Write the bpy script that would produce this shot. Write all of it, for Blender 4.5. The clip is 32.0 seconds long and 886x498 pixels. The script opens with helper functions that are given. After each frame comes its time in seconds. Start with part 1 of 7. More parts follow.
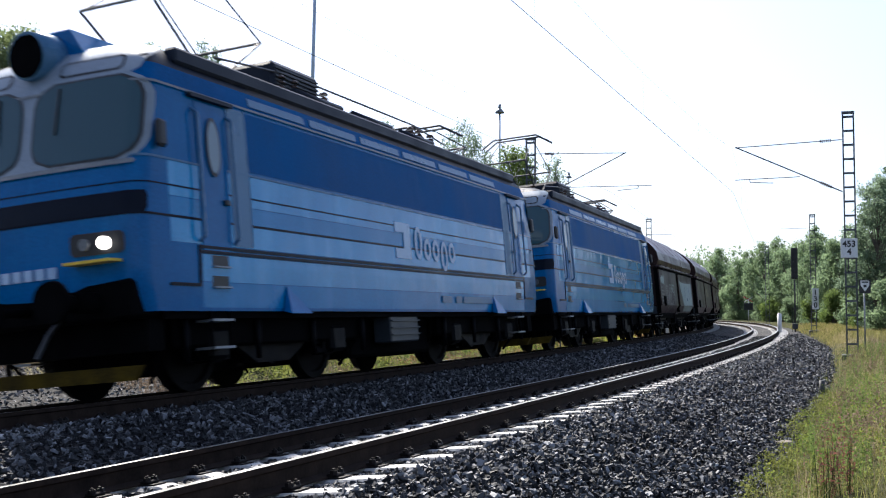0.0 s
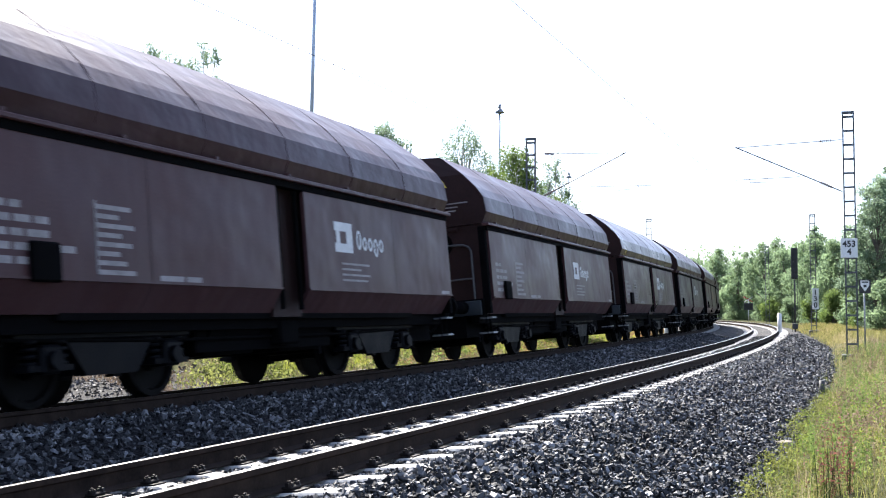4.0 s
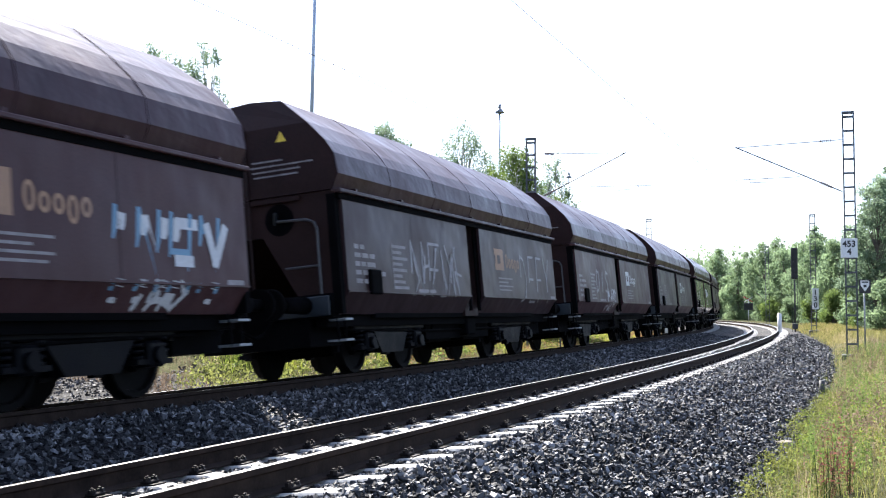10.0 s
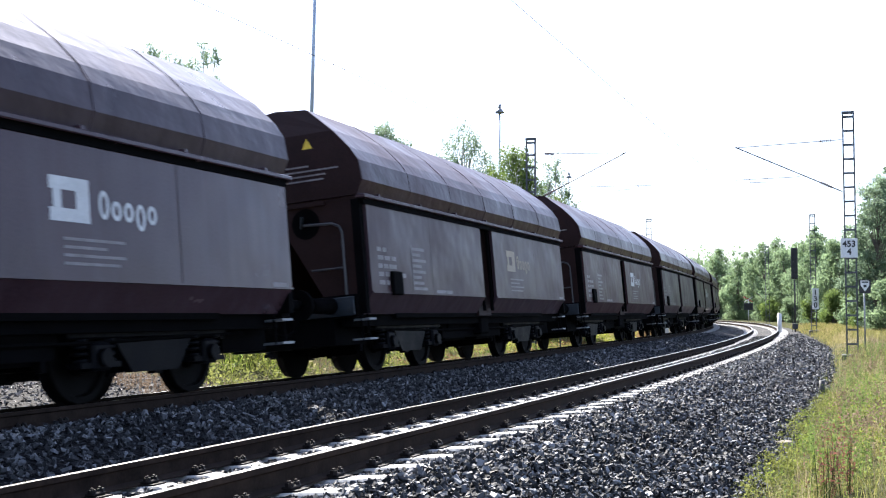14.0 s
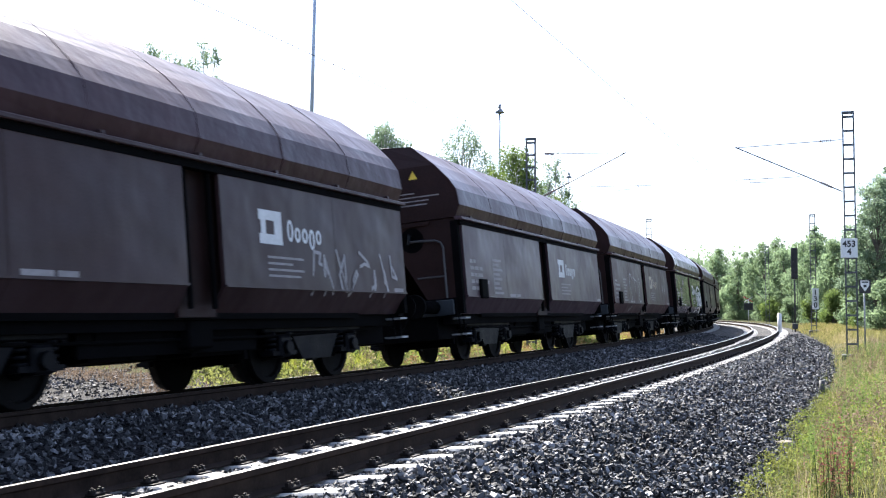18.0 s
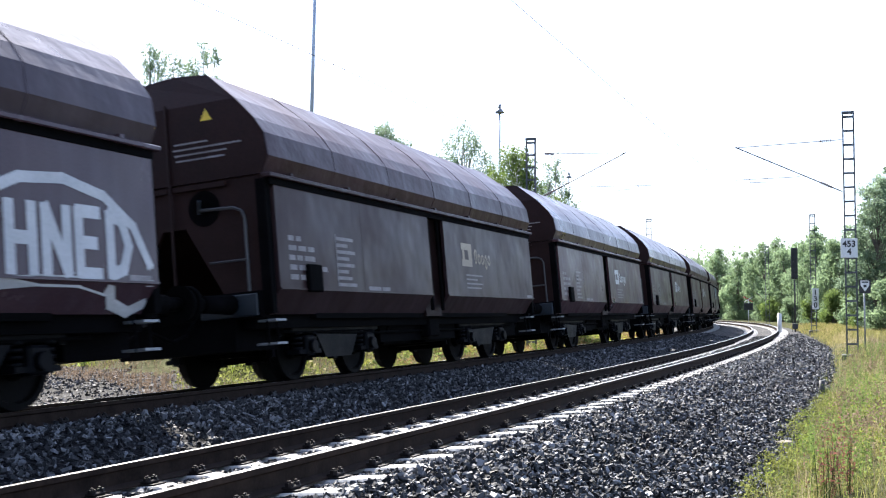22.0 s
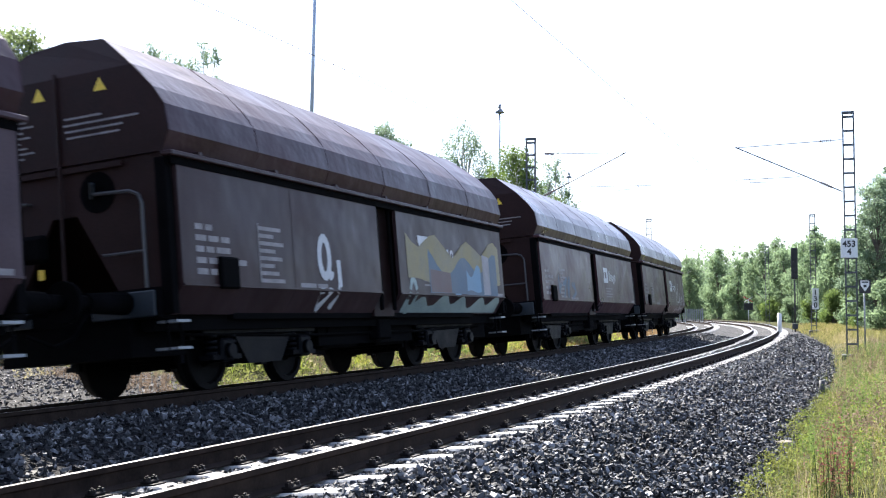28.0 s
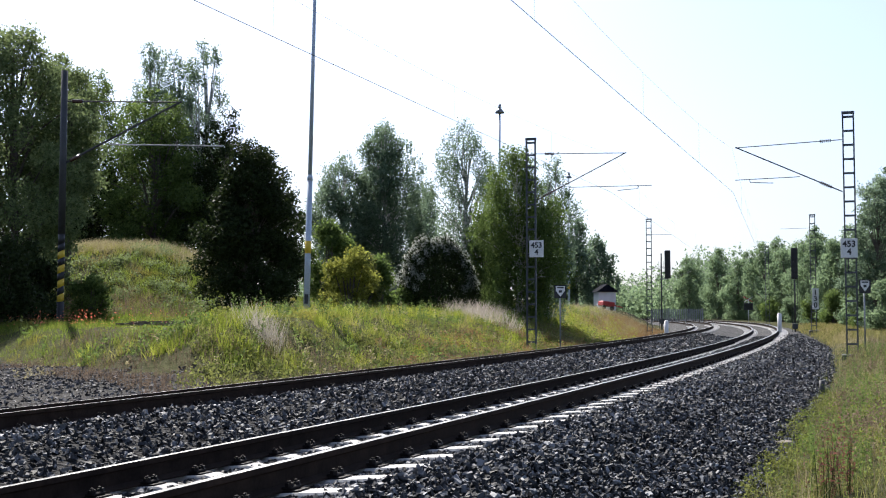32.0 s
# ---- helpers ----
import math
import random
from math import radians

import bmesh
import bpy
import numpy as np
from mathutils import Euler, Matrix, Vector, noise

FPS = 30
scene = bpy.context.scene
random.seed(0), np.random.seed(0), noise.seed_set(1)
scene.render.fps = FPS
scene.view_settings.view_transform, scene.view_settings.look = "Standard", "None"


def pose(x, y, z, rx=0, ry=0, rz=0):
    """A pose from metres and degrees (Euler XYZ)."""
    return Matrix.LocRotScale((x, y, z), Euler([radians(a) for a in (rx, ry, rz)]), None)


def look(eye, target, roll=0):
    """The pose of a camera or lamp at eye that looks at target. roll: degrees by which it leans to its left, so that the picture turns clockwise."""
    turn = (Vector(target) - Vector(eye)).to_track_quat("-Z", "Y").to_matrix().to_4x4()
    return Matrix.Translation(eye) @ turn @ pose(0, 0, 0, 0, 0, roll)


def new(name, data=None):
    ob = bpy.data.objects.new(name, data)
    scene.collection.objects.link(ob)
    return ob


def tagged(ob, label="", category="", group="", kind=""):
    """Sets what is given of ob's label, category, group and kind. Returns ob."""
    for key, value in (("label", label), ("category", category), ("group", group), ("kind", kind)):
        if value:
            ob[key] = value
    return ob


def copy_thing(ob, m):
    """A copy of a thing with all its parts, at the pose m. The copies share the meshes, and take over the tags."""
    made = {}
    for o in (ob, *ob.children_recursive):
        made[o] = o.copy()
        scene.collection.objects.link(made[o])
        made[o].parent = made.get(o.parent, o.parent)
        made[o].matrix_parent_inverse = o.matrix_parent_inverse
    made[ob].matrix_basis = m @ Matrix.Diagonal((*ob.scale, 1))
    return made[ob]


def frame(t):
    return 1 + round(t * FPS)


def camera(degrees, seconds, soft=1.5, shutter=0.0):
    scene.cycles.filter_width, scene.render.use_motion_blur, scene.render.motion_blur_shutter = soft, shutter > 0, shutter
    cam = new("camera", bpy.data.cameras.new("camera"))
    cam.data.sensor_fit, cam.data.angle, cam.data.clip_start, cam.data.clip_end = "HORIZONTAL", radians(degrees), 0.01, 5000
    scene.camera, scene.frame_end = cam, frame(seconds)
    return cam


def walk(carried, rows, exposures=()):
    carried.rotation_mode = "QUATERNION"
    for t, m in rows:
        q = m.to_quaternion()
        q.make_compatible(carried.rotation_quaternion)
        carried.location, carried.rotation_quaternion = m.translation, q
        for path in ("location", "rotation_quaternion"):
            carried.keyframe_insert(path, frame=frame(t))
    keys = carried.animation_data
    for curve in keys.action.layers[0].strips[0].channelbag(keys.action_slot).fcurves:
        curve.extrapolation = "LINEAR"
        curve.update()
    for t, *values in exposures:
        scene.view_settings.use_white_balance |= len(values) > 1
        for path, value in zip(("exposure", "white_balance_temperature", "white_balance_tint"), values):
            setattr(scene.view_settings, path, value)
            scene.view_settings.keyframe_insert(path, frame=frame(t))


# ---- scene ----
cam = camera(42.81, 32.0, soft=1.15, shutter=0.15)
EYE_Z = 1.005
walk(cam, [(0.0, pose(0, 0, EYE_Z, 93.242, 0, 0)), (32.0, pose(0, 0, EYE_Z, 93.242, 0, 0))],
     exposures=[(0.0, 1.28), (0.6, 1.8), (1.2, 2.12), (30.5, 2.12), (31.2, 1.88), (31.6, 1.66), (32.0, 1.08)])

# ---- daylight: a high summer sun behind the train, hazy white sky ----
SUN_EL, SUN_AZ = radians(46), math.atan2(-0.36, 0.93)
world = bpy.data.worlds.new("sky")
scene.world = world
world.use_nodes = True
wn, wl = world.node_tree.nodes, world.node_tree.links
sky = wn.new("ShaderNodeTexSky")
sky.sky_type, sky.sun_disc = "NISHITA", False
sky.sun_elevation, sky.sun_rotation = SUN_EL, SUN_AZ
sky.air_density, sky.dust_density, sky.ozone_density = 1.0, 2.0, 2.0
haze = wn.new("ShaderNodeHueSaturation")
haze.inputs["Saturation"].default_value = 0.67
wl.new(sky.outputs[0], haze.inputs["Color"])
tint = wn.new("ShaderNodeMix")
tint.data_type, tint.blend_type = "RGBA", "MULTIPLY"
tint.inputs[0].default_value = 1.0
tint.inputs[7].default_value = (0.89, 0.975, 1.19, 1.0)
wl.new(haze.outputs[0], tint.inputs[6])
wl.new(tint.outputs[2], wn["Background"].inputs[0])
wn["Background"].inputs[1].default_value = 0.084
sun = new("sun", bpy.data.lights.new("sun", "SUN"))
sun.data.energy, sun.data.angle, sun.data.color = 5.0, radians(0.6), (1.0, 0.94, 0.86)
sun.matrix_world = look((math.sin(SUN_AZ) * math.cos(SUN_EL) * 100, math.cos(SUN_AZ) * math.cos(SUN_EL) * 100,
                         math.sin(SUN_EL) * 100), (0, 0, 0))


# ---- materials ----
def nodes_of(name):
    m = bpy.data.materials.new(name)
    m.use_nodes = True
    return m, m.node_tree.nodes, m.node_tree.links, m.node_tree.nodes["Principled BSDF"]


def ramp(n, l, source, stops):
    r = n.new("ShaderNodeValToRGB")
    while len(r.color_ramp.elements) < len(stops):
        r.color_ramp.elements.new(0.5)
    for e, (pos, col) in zip(r.color_ramp.elements, stops):
        e.position, e.color = pos, (*col, 1)
    l.new(source, r.inputs[0])
    return r.outputs[0]


def noise_of(n, l, scale, detail=4.0, vector=None, stretch=None):
    if vector is None:
        vector = n.new("ShaderNodeTexCoord").outputs["Object"]
    if stretch:
        mp = n.new("ShaderNodeMapping")
        mp.inputs["Scale"].default_value = stretch
        l.new(vector, mp.inputs[0])
        vector = mp.outputs[0]
    t = n.new("ShaderNodeTexNoise")
    t.inputs["Scale"].default_value, t.inputs["Detail"].default_value = scale, detail
    l.new(vector, t.inputs["Vector"])
    return t.outputs[0]


def mixed(n, l, fac, a, b, mode="MIX"):
    m = n.new("ShaderNodeMix")
    m.data_type, m.blend_type = "RGBA", mode
    for sock, v in ((m.inputs["Factor"], fac), (m.inputs["A"], a), (m.inputs["B"], b)):
        if isinstance(v, bpy.types.NodeSocket):
            l.new(v, sock)
        else:
            sock.default_value = v if isinstance(v, float) else (*v, 1)
    return m.outputs["Result"]


def bumped(n, l, bsdf, height, strength=0.4, distance=0.02):
    b = n.new("ShaderNodeBump")
    b.inputs["Strength"].default_value, b.inputs["Distance"].default_value = strength, distance
    l.new(height, b.inputs["Height"])
    l.new(b.outputs[0], bsdf.inputs["Normal"])


def surface(name, dark, light, scale=3.0, rough=0.6, metal=0.0, bump=0.2, fine=40.0, streaks=None, distance=0.01, coat=0.0,
            dust=None, spec=0.5, dent=0.0):
    """Two-scale worn surface: broad patches between dark and light, fine grain, optional vertical streaks and dust."""
    m, n, l, b = nodes_of(name)
    broad = noise_of(n, l, scale, 5.0)
    col = ramp(n, l, broad, [(0.32, dark), (0.68, light)])
    grain = noise_of(n, l, fine, 3.0)
    col = mixed(n, l, 0.25, col, ramp(n, l, grain, [(0.3, tuple(v * 0.6 for v in dark)), (0.7, tuple(min(1, v * 1.25) for v in light))]))
    if streaks:
        run = noise_of(n, l, 1.0, 4.0, None, streaks[1])
        fac = ramp(n, l, run, [(0.5, (0, 0, 0)), (0.72, (streaks[2],) * 3)])
        col = mixed(n, l, fac, col, streaks[0])
    if dust:
        run = noise_of(n, l, dust[1], 6.0)
        fac = ramp(n, l, run, [(0.45, (0, 0, 0)), (0.7, (dust[2],) * 3)])
        col = mixed(n, l, fac, col, dust[0])
    l.new(col, b.inputs["Base Color"])
    b.inputs["Metallic"].default_value = metal
    rr = ramp(n, l, broad, [(0.3, (max(0.02, rough - 0.08),) * 3), (0.7, (min(1, rough + 0.1),) * 3)])
    l.new(rr, b.inputs["Roughness"])
    b.inputs["Coat Weight"].default_value = coat
    b.inputs["Coat Roughness"].default_value = 0.12
    b.inputs["Specular IOR Level"].default_value = spec
    bumped(n, l, b, grain, bump, distance)
    if dent:
        soft = n.new("ShaderNodeBump")
        soft.inputs["Strength"].default_value, soft.inputs["Distance"].default_value = 1.0, dent
        l.new(noise_of(n, l, 1.1, 2.0), soft.inputs["Height"])
        l.new(soft.outputs[0], b.inputs["Normal"].links[0].from_node.inputs["Normal"])
    return m


def stony(name, dark, light, rough=0.75, spec=0.2):
    """Loose stones: every island has its own grey."""
    m, n, l, b = nodes_of(name)
    g = n.new("ShaderNodeNewGeometry")
    col = ramp(n, l, g.outputs["Random Per Island"], [(0.0, dark), (0.6, tuple(p + (q - p) * 0.14 for p, q in zip(dark, light))), (1.0, light)])
    grain = noise_of(n, l, 60.0, 3.0)
    col = mixed(n, l, 0.12, col, ramp(n, l, grain, [(0.3, dark), (0.7, light)]))
    l.new(col, b.inputs["Base Color"])
    b.inputs["Roughness"].default_value = rough
    b.inputs["Specular IOR Level"].default_value = spec
    bumped(n, l, b, grain, 0.5, 0.006)
    return m


def bed_material(name, dark, light, scale=18.0):
    m, n, l, b = nodes_of(name)
    co = n.new("ShaderNodeTexCoord").outputs["Object"]
    v = n.new("ShaderNodeTexVoronoi")
    v.inputs["Scale"].default_value = scale
    l.new(co, v.inputs["Vector"])
    bw = n.new("ShaderNodeSeparateColor")
    l.new(v.outputs["Color"], bw.inputs[0])
    col = ramp(n, l, bw.outputs[0], [(0.0, dark), (1.0, light)])
    patch = noise_of(n, l, 0.35, 4.0, co)
    col = mixed(n, l, 0.35, col, ramp(n, l, patch, [(0.35, dark), (0.7, light)]))
    l.new(col, b.inputs["Base Color"])
    b.inputs["Roughness"].default_value = 0.85
    b.inputs["Specular IOR Level"].default_value = 0.1
    bumped(n, l, b, v.outputs["Distance"], 1.0, 0.06)
    return m


def leafy(name, dark, light, trans=0.45, rough=0.6, gloss=0.08, patches=None):
    """Leaves and blades: colour by island, light let through."""
    m, n, l, b = nodes_of(name)
    g = n.new("ShaderNodeNewGeometry")
    big = noise_of(n, l, 0.35, 3.0)
    f = n.new("ShaderNodeMath")
    f.operation = "MULTIPLY_ADD"
    f.inputs[1].default_value = 0.6
    l.new(g.outputs["Random Per Island"], f.inputs[0])
    half = n.new("ShaderNodeMath")
    half.operation = "MULTIPLY"
    half.inputs[1].default_value = 0.5
    l.new(big, half.inputs[0])
    l.new(half.outputs[0], f.inputs[2])
    col = ramp(n, l, f.outputs[0], [(0.1, dark), (0.8, light)])
    if patches:
        co = n.new("ShaderNodeTexCoord").outputs["Object"]
        col = mixed(n, l, ramp(n, l, noise_of(n, l, 0.55, 5.0, co), [(0.52, (0, 0, 0)), (0.66, (0.85,) * 3)]), col, patches[0])
        col = mixed(n, l, ramp(n, l, noise_of(n, l, 0.8, 5.0, co, (1.0, 1.3, 0.2)), [(0.54, (0, 0, 0)), (0.68, (0.8,) * 3)]), col, patches[1])
    l.new(col, b.inputs["Base Color"])
    b.inputs["Roughness"].default_value = rough
    b.inputs["Specular IOR Level"].default_value = gloss
    t = n.new("ShaderNodeBsdfTranslucent")
    l.new(col, t.inputs[0])
    mx = n.new("ShaderNodeMixShader")
    mx.inputs[0].default_value = trans
    l.new(b.outputs[0], mx.inputs[1])
    l.new(t.outputs[0], mx.inputs[2])
    l.new(mx.outputs[0], n["Material Output"].inputs[0])
    return m


def plain(name, col, rough=0.5, metal=0.0, emit=0.0):
    m, n, l, b = nodes_of(name)
    grain = noise_of(n, l, 25.0, 3.0)
    c = ramp(n, l, grain, [(0.25, tuple(v * 0.8 for v in col)), (0.75, tuple(min(1, v * 1.1) for v in col))])
    l.new(c, b.inputs["Base Color"])
    b.inputs["Roughness"].default_value, b.inputs["Metallic"].default_value = rough, metal
    if emit:
        b.inputs["Emission Color"].default_value = (*col, 1)
        b.inputs["Emission Strength"].default_value = emit
    return m


def glassy(name, tint=(0.02, 0.03, 0.035), rough=0.05):
    m, n, l, b = nodes_of(name)
    b.inputs["Base Color"].default_value = (*tint, 1)
    b.inputs["Roughness"].default_value = rough
    b.inputs["IOR"].default_value = 1.5
    b.inputs["Specular IOR Level"].default_value = 0.32
    b.inputs["Coat Weight"].default_value = 0.15
    b.inputs["Coat Roughness"].default_value = 0.03
    return m


# Random greys; the large near-black share stands for shade between stones.
M_STONE = stony("ballast_stone", (0.003, 0.0034, 0.0045), (0.225, 0.232, 0.245), 0.62, 0.14)
M_OLDSTONE = stony("old_gravel_stone", (0.02, 0.019, 0.02), (0.22, 0.21, 0.205), 0.8)
# Near black: shade of the gaps between loose stones is in the colour.
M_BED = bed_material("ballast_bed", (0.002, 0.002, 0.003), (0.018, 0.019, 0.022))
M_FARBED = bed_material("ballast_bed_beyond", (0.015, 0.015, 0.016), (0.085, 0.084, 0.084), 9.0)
M_GRAVEL = bed_material("old_gravel", (0.006, 0.0055, 0.0055), (0.026, 0.024, 0.023), 14.0)
M_RAIL_SIDE = surface("rail_rust", (0.012, 0.008, 0.006), (0.034, 0.024, 0.019), 6, 0.85, 0.0, spec=0.06)
M_RAIL_TOP = surface("rail_head", (0.13, 0.128, 0.125), (0.20, 0.198, 0.195), 5, 0.38, 1.0, 0.05)
M_SIDING = surface("siding_rail_rust", (0.05, 0.035, 0.028), (0.16, 0.12, 0.10), 5, 0.6, 0.2)
# Paler top face: sunlight on the siding rail put into the colour.
M_SIDING_HEAD = surface("siding_rail_sunlit_head", (0.22, 0.19, 0.17), (0.42, 0.38, 0.34), 5, 0.45, 0.5)
M_SLAB = surface("weathered_slab", (0.13, 0.115, 0.10), (0.24, 0.21, 0.18), 9, 0.85, 0, 0.35, 60, spec=0.05)
M_CONCRETE = surface("sleeper_concrete", (0.38, 0.372, 0.36), (0.52, 0.51, 0.49), 3, 0.8, 0, 0.3, 50, dust=((0.12, 0.11, 0.10), 4.0, 0.4), spec=0.06)
M_CLIP = surface("fastening_steel", (0.003, 0.0026, 0.0024), (0.012, 0.009, 0.008), 9, 0.6, spec=0.15)
M_GALV = surface("galvanised_steel", (0.16, 0.175, 0.19), (0.28, 0.30, 0.32), 2, 0.5, 0.6, 0.15)
M_MAST = surface("weathered_mast_steel", (0.045, 0.05, 0.056), (0.10, 0.108, 0.118), 2, 0.6, 0.3, 0.15)
M_DARKSTEEL = surface("dark_weathered_steel", (0.03, 0.033, 0.036), (0.07, 0.072, 0.075), 2, 0.6, 0.4, 0.2)
M_POLE = surface("lamp_mast_paint", (0.34, 0.40, 0.47), (0.46, 0.52, 0.58), 2, 0.45, 0.2, 0.1)
M_WIRE = plain("copper_wire", (0.10, 0.09, 0.085), 0.4, 0.7)
M_INSUL = plain("insulator", (0.06, 0.03, 0.02), 0.2)
M_WHITE = surface("white_paint", (0.60, 0.60, 0.59), (0.74, 0.74, 0.73), 3, 0.45, 0, 0.05)
M_BLACK = plain("black_paint", (0.012, 0.012, 0.013), 0.5)
M_YELLOW = surface("yellow_paint", (0.55, 0.36, 0.02), (0.72, 0.50, 0.04), 4, 0.5)
M_RED = surface("red_paint", (0.35, 0.02, 0.02), (0.5, 0.04, 0.03), 4, 0.5)


def ground_material():
    m, n, l, b = nodes_of("meadow_soil")
    a = noise_of(n, l, 0.22, 6.0)
    # Soil tones, darkened overall for the shade among the grass.
    c = ramp(n, l, a, [(0.3, (0.022, 0.017, 0.012)), (0.45, (0.028, 0.032, 0.010)), (0.6, (0.046, 0.050, 0.014)), (0.75, (0.066, 0.052, 0.027))])
    g = noise_of(n, l, 9.0, 5.0)
    c = mixed(n, l, 0.4, c, ramp(n, l, g, [(0.3, (0.012, 0.013, 0.005)), (0.7, (0.075, 0.072, 0.032))]))
    l.new(c, b.inputs["Base Color"])
    b.inputs["Roughness"].default_value = 0.95
    b.inputs["Specular IOR Level"].default_value = 0.05
    bumped(n, l, b, g, 0.8, 0.08)
    return m


M_GROUND = ground_material()
M_GRASS = leafy("grass_blades", (0.045, 0.085, 0.010), (0.21, 0.27, 0.045), 0.62, patches=((0.28, 0.25, 0.06), (0.17, 0.115, 0.06)))
M_VERGE = leafy("verge_blades", (0.045, 0.05, 0.018), (0.27, 0.25, 0.09), 0.55, patches=((0.38, 0.30, 0.16), (0.08, 0.12, 0.025)))
M_DRY = leafy("dry_grass", (0.14, 0.12, 0.06), (0.36, 0.32, 0.19), 0.5, 0.7)
M_LEAF = leafy("broad_leaves", (0.036, 0.064, 0.018), (0.15, 0.21, 0.06), 0.62)
M_GOLDLEAF = leafy("yellow_green_leaves", (0.075, 0.095, 0.018), (0.30, 0.31, 0.065), 0.62)
M_PLUME = leafy("pale_plumes", (0.24, 0.21, 0.17), (0.52, 0.47, 0.41), 0.45, 0.7)
M_TUSSOCK = leafy("tussock_blades", (0.09, 0.13, 0.012), (0.34, 0.38, 0.06), 0.65, patches=((0.36, 0.32, 0.09), (0.30, 0.27, 0.11)))
M_BROWN = leafy("withered_stalks", (0.085, 0.062, 0.045), (0.25, 0.185, 0.13), 0.3, 0.8, 0.03)
M_RUSSET = leafy("russet_grass", (0.16, 0.08, 0.04), (0.30, 0.20, 0.10), 0.4, 0.8, 0.03)
# Birch grey-green, paled and blued a little for haze.
M_BIRCHLEAF = leafy("birch_leaves", (0.06, 0.092, 0.062), (0.19, 0.26, 0.165), 0.66)
# Willow green lightened: sun on the crowns is in the colour.
M_WILLOW = leafy("sunlit_willow_leaves", (0.055, 0.085, 0.035), (0.20, 0.25, 0.11), 0.6)
# Foliage paled and greyed: distance haze is put into the leaf colour.
M_FARLEAF = leafy("hazed_distant_leaves", (0.085, 0.13, 0.075), (0.22, 0.30, 0.165), 0.7)
# Leaf green taken near black; shade of backlit crowns is in the colour.
M_DARKLEAF = leafy("dark_shaded_leaves", (0.009, 0.016, 0.006), (0.034, 0.05, 0.016), 0.3)
M_YELLOWLEAF = leafy("sunlit_shrub_leaves", (0.055, 0.075, 0.018), (0.20, 0.215, 0.065), 0.55)
M_SILVERLEAF = leafy("silvery_and_sunlit_leaves", (0.20, 0.22, 0.20), (0.50, 0.52, 0.47), 0.5)
M_REDLEAF = leafy("reddened_leaves", (0.06, 0.028, 0.022), (0.24, 0.10, 0.08), 0.4)
M_POPPY = leafy("poppy_petals", (0.62, 0.13, 0.08), (0.80, 0.28, 0.18), 0.5)
M_BARK = surface("bark", (0.05, 0.042, 0.035), (0.12, 0.10, 0.085), 4, 0.9, 0, 0.6, 30)
M_BIRCHBARK = surface("birch_bark", (0.35, 0.34, 0.31), (0.60, 0.58, 0.55), 3, 0.8, 0, 0.4, 30, dust=((0.03, 0.03, 0.03), 5.0, 0.9))


# ---- mesh helpers ----
def part(name, bm, material, parent=None, label=""):
    me = bpy.data.meshes.new(name)
    bm.to_mesh(me)
    bm.free()
    me.materials.append(material)
    ob = new(name, me)
    if parent is not None:
        ob.parent = parent
    if label:
        ob["label"] = label
    return ob


def fast_mesh(name, verts, faces, material, parent=None):
    """A mesh from numpy arrays of equal-sided faces."""
    me = bpy.data.meshes.new(name)
    verts, faces = np.asarray(verts, np.float32), np.asarray(faces, np.int32)
    k = faces.shape[1]
    me.vertices.add(len(verts))
    me.vertices.foreach_set("co", verts.ravel())
    me.loops.add(faces.size)
    me.loops.foreach_set("vertex_index", faces.ravel())
    me.polygons.add(len(faces))
    me.polygons.foreach_set("loop_start", np.arange(0, faces.size, k, dtype=np.int32))
    me.update(calc_edges=True)
    me.shade_flat()
    me.materials.append(material)
    ob = new(name, me)
    if parent is not None:
        ob.parent = parent
    return ob


def box(bm, x0, x1, y0, y1, z0, z1, bevel=0.0):
    vs = [bm.verts.new((x, y, z)) for z in (z0, z1) for y in (y0, y1) for x in (x0, x1)]
    fs = [bm.faces.new([vs[i] for i in f]) for f in ((0, 2, 3, 1), (4, 5, 7, 6), (0, 1, 5, 4), (2, 6, 7, 3), (0, 4, 6, 2), (1, 3, 7, 5))]
    if bevel:
        es = {e for f in fs for e in f.edges}
        bmesh.ops.bevel(bm, geom=list(es), offset=bevel, segments=1, affect="EDGES")
    return bm


def boxed(*a, bevel=0.0):
    return box(bmesh.new(), *a, bevel=bevel)


def tube(bm, p, q, r, r2=None, seg=8, caps=True):
    p, q = Vector(p), Vector(q)
    r2 = r if r2 is None else r2
    d = (q - p).normalized()
    u = d.orthogonal().normalized()
    w = d.cross(u)
    rings = []
    for c, rad in ((p, r), (q, r2)):
        rings.append([bm.verts.new(c + rad * (math.cos(a) * u + math.sin(a) * w)) for a in [2 * math.pi * i / seg for i in range(seg)]])
    for i in range(seg):
        f = bm.faces.new([rings[0][i], rings[0][(i + 1) % seg], rings[1][(i + 1) % seg], rings[1][i]])
        f.smooth = seg > 6
    if caps:
        bm.faces.new(rings[0][::-1])
        bm.faces.new(rings[1])
    return bm


def tubed(p, q, r, r2=None, seg=8):
    return tube(bmesh.new(), p, q, r, r2, seg)


def chain(points, r, seg=6):
    bm = bmesh.new()
    for p, q in zip(points[:-1], points[1:]):
        tube(bm, p, q, r, None, seg)
    return bm


def prism(bm, outline, y0, y1, caps=True):
    """A closed outline of (x, z) pushed along y."""
    a = [bm.verts.new((x, y0, z)) for x, z in outline]
    b = [bm.verts.new((x, y1, z)) for x, z in outline]
    k = len(outline)
    for i in range(k):
        bm.faces.new([a[i], a[(i + 1) % k], b[(i + 1) % k], b[i]])
    if caps:
        bm.faces.new(a[::-1])
        bm.faces.new(b)
    bmesh.ops.recalc_face_normals(bm, faces=bm.faces)
    return bm


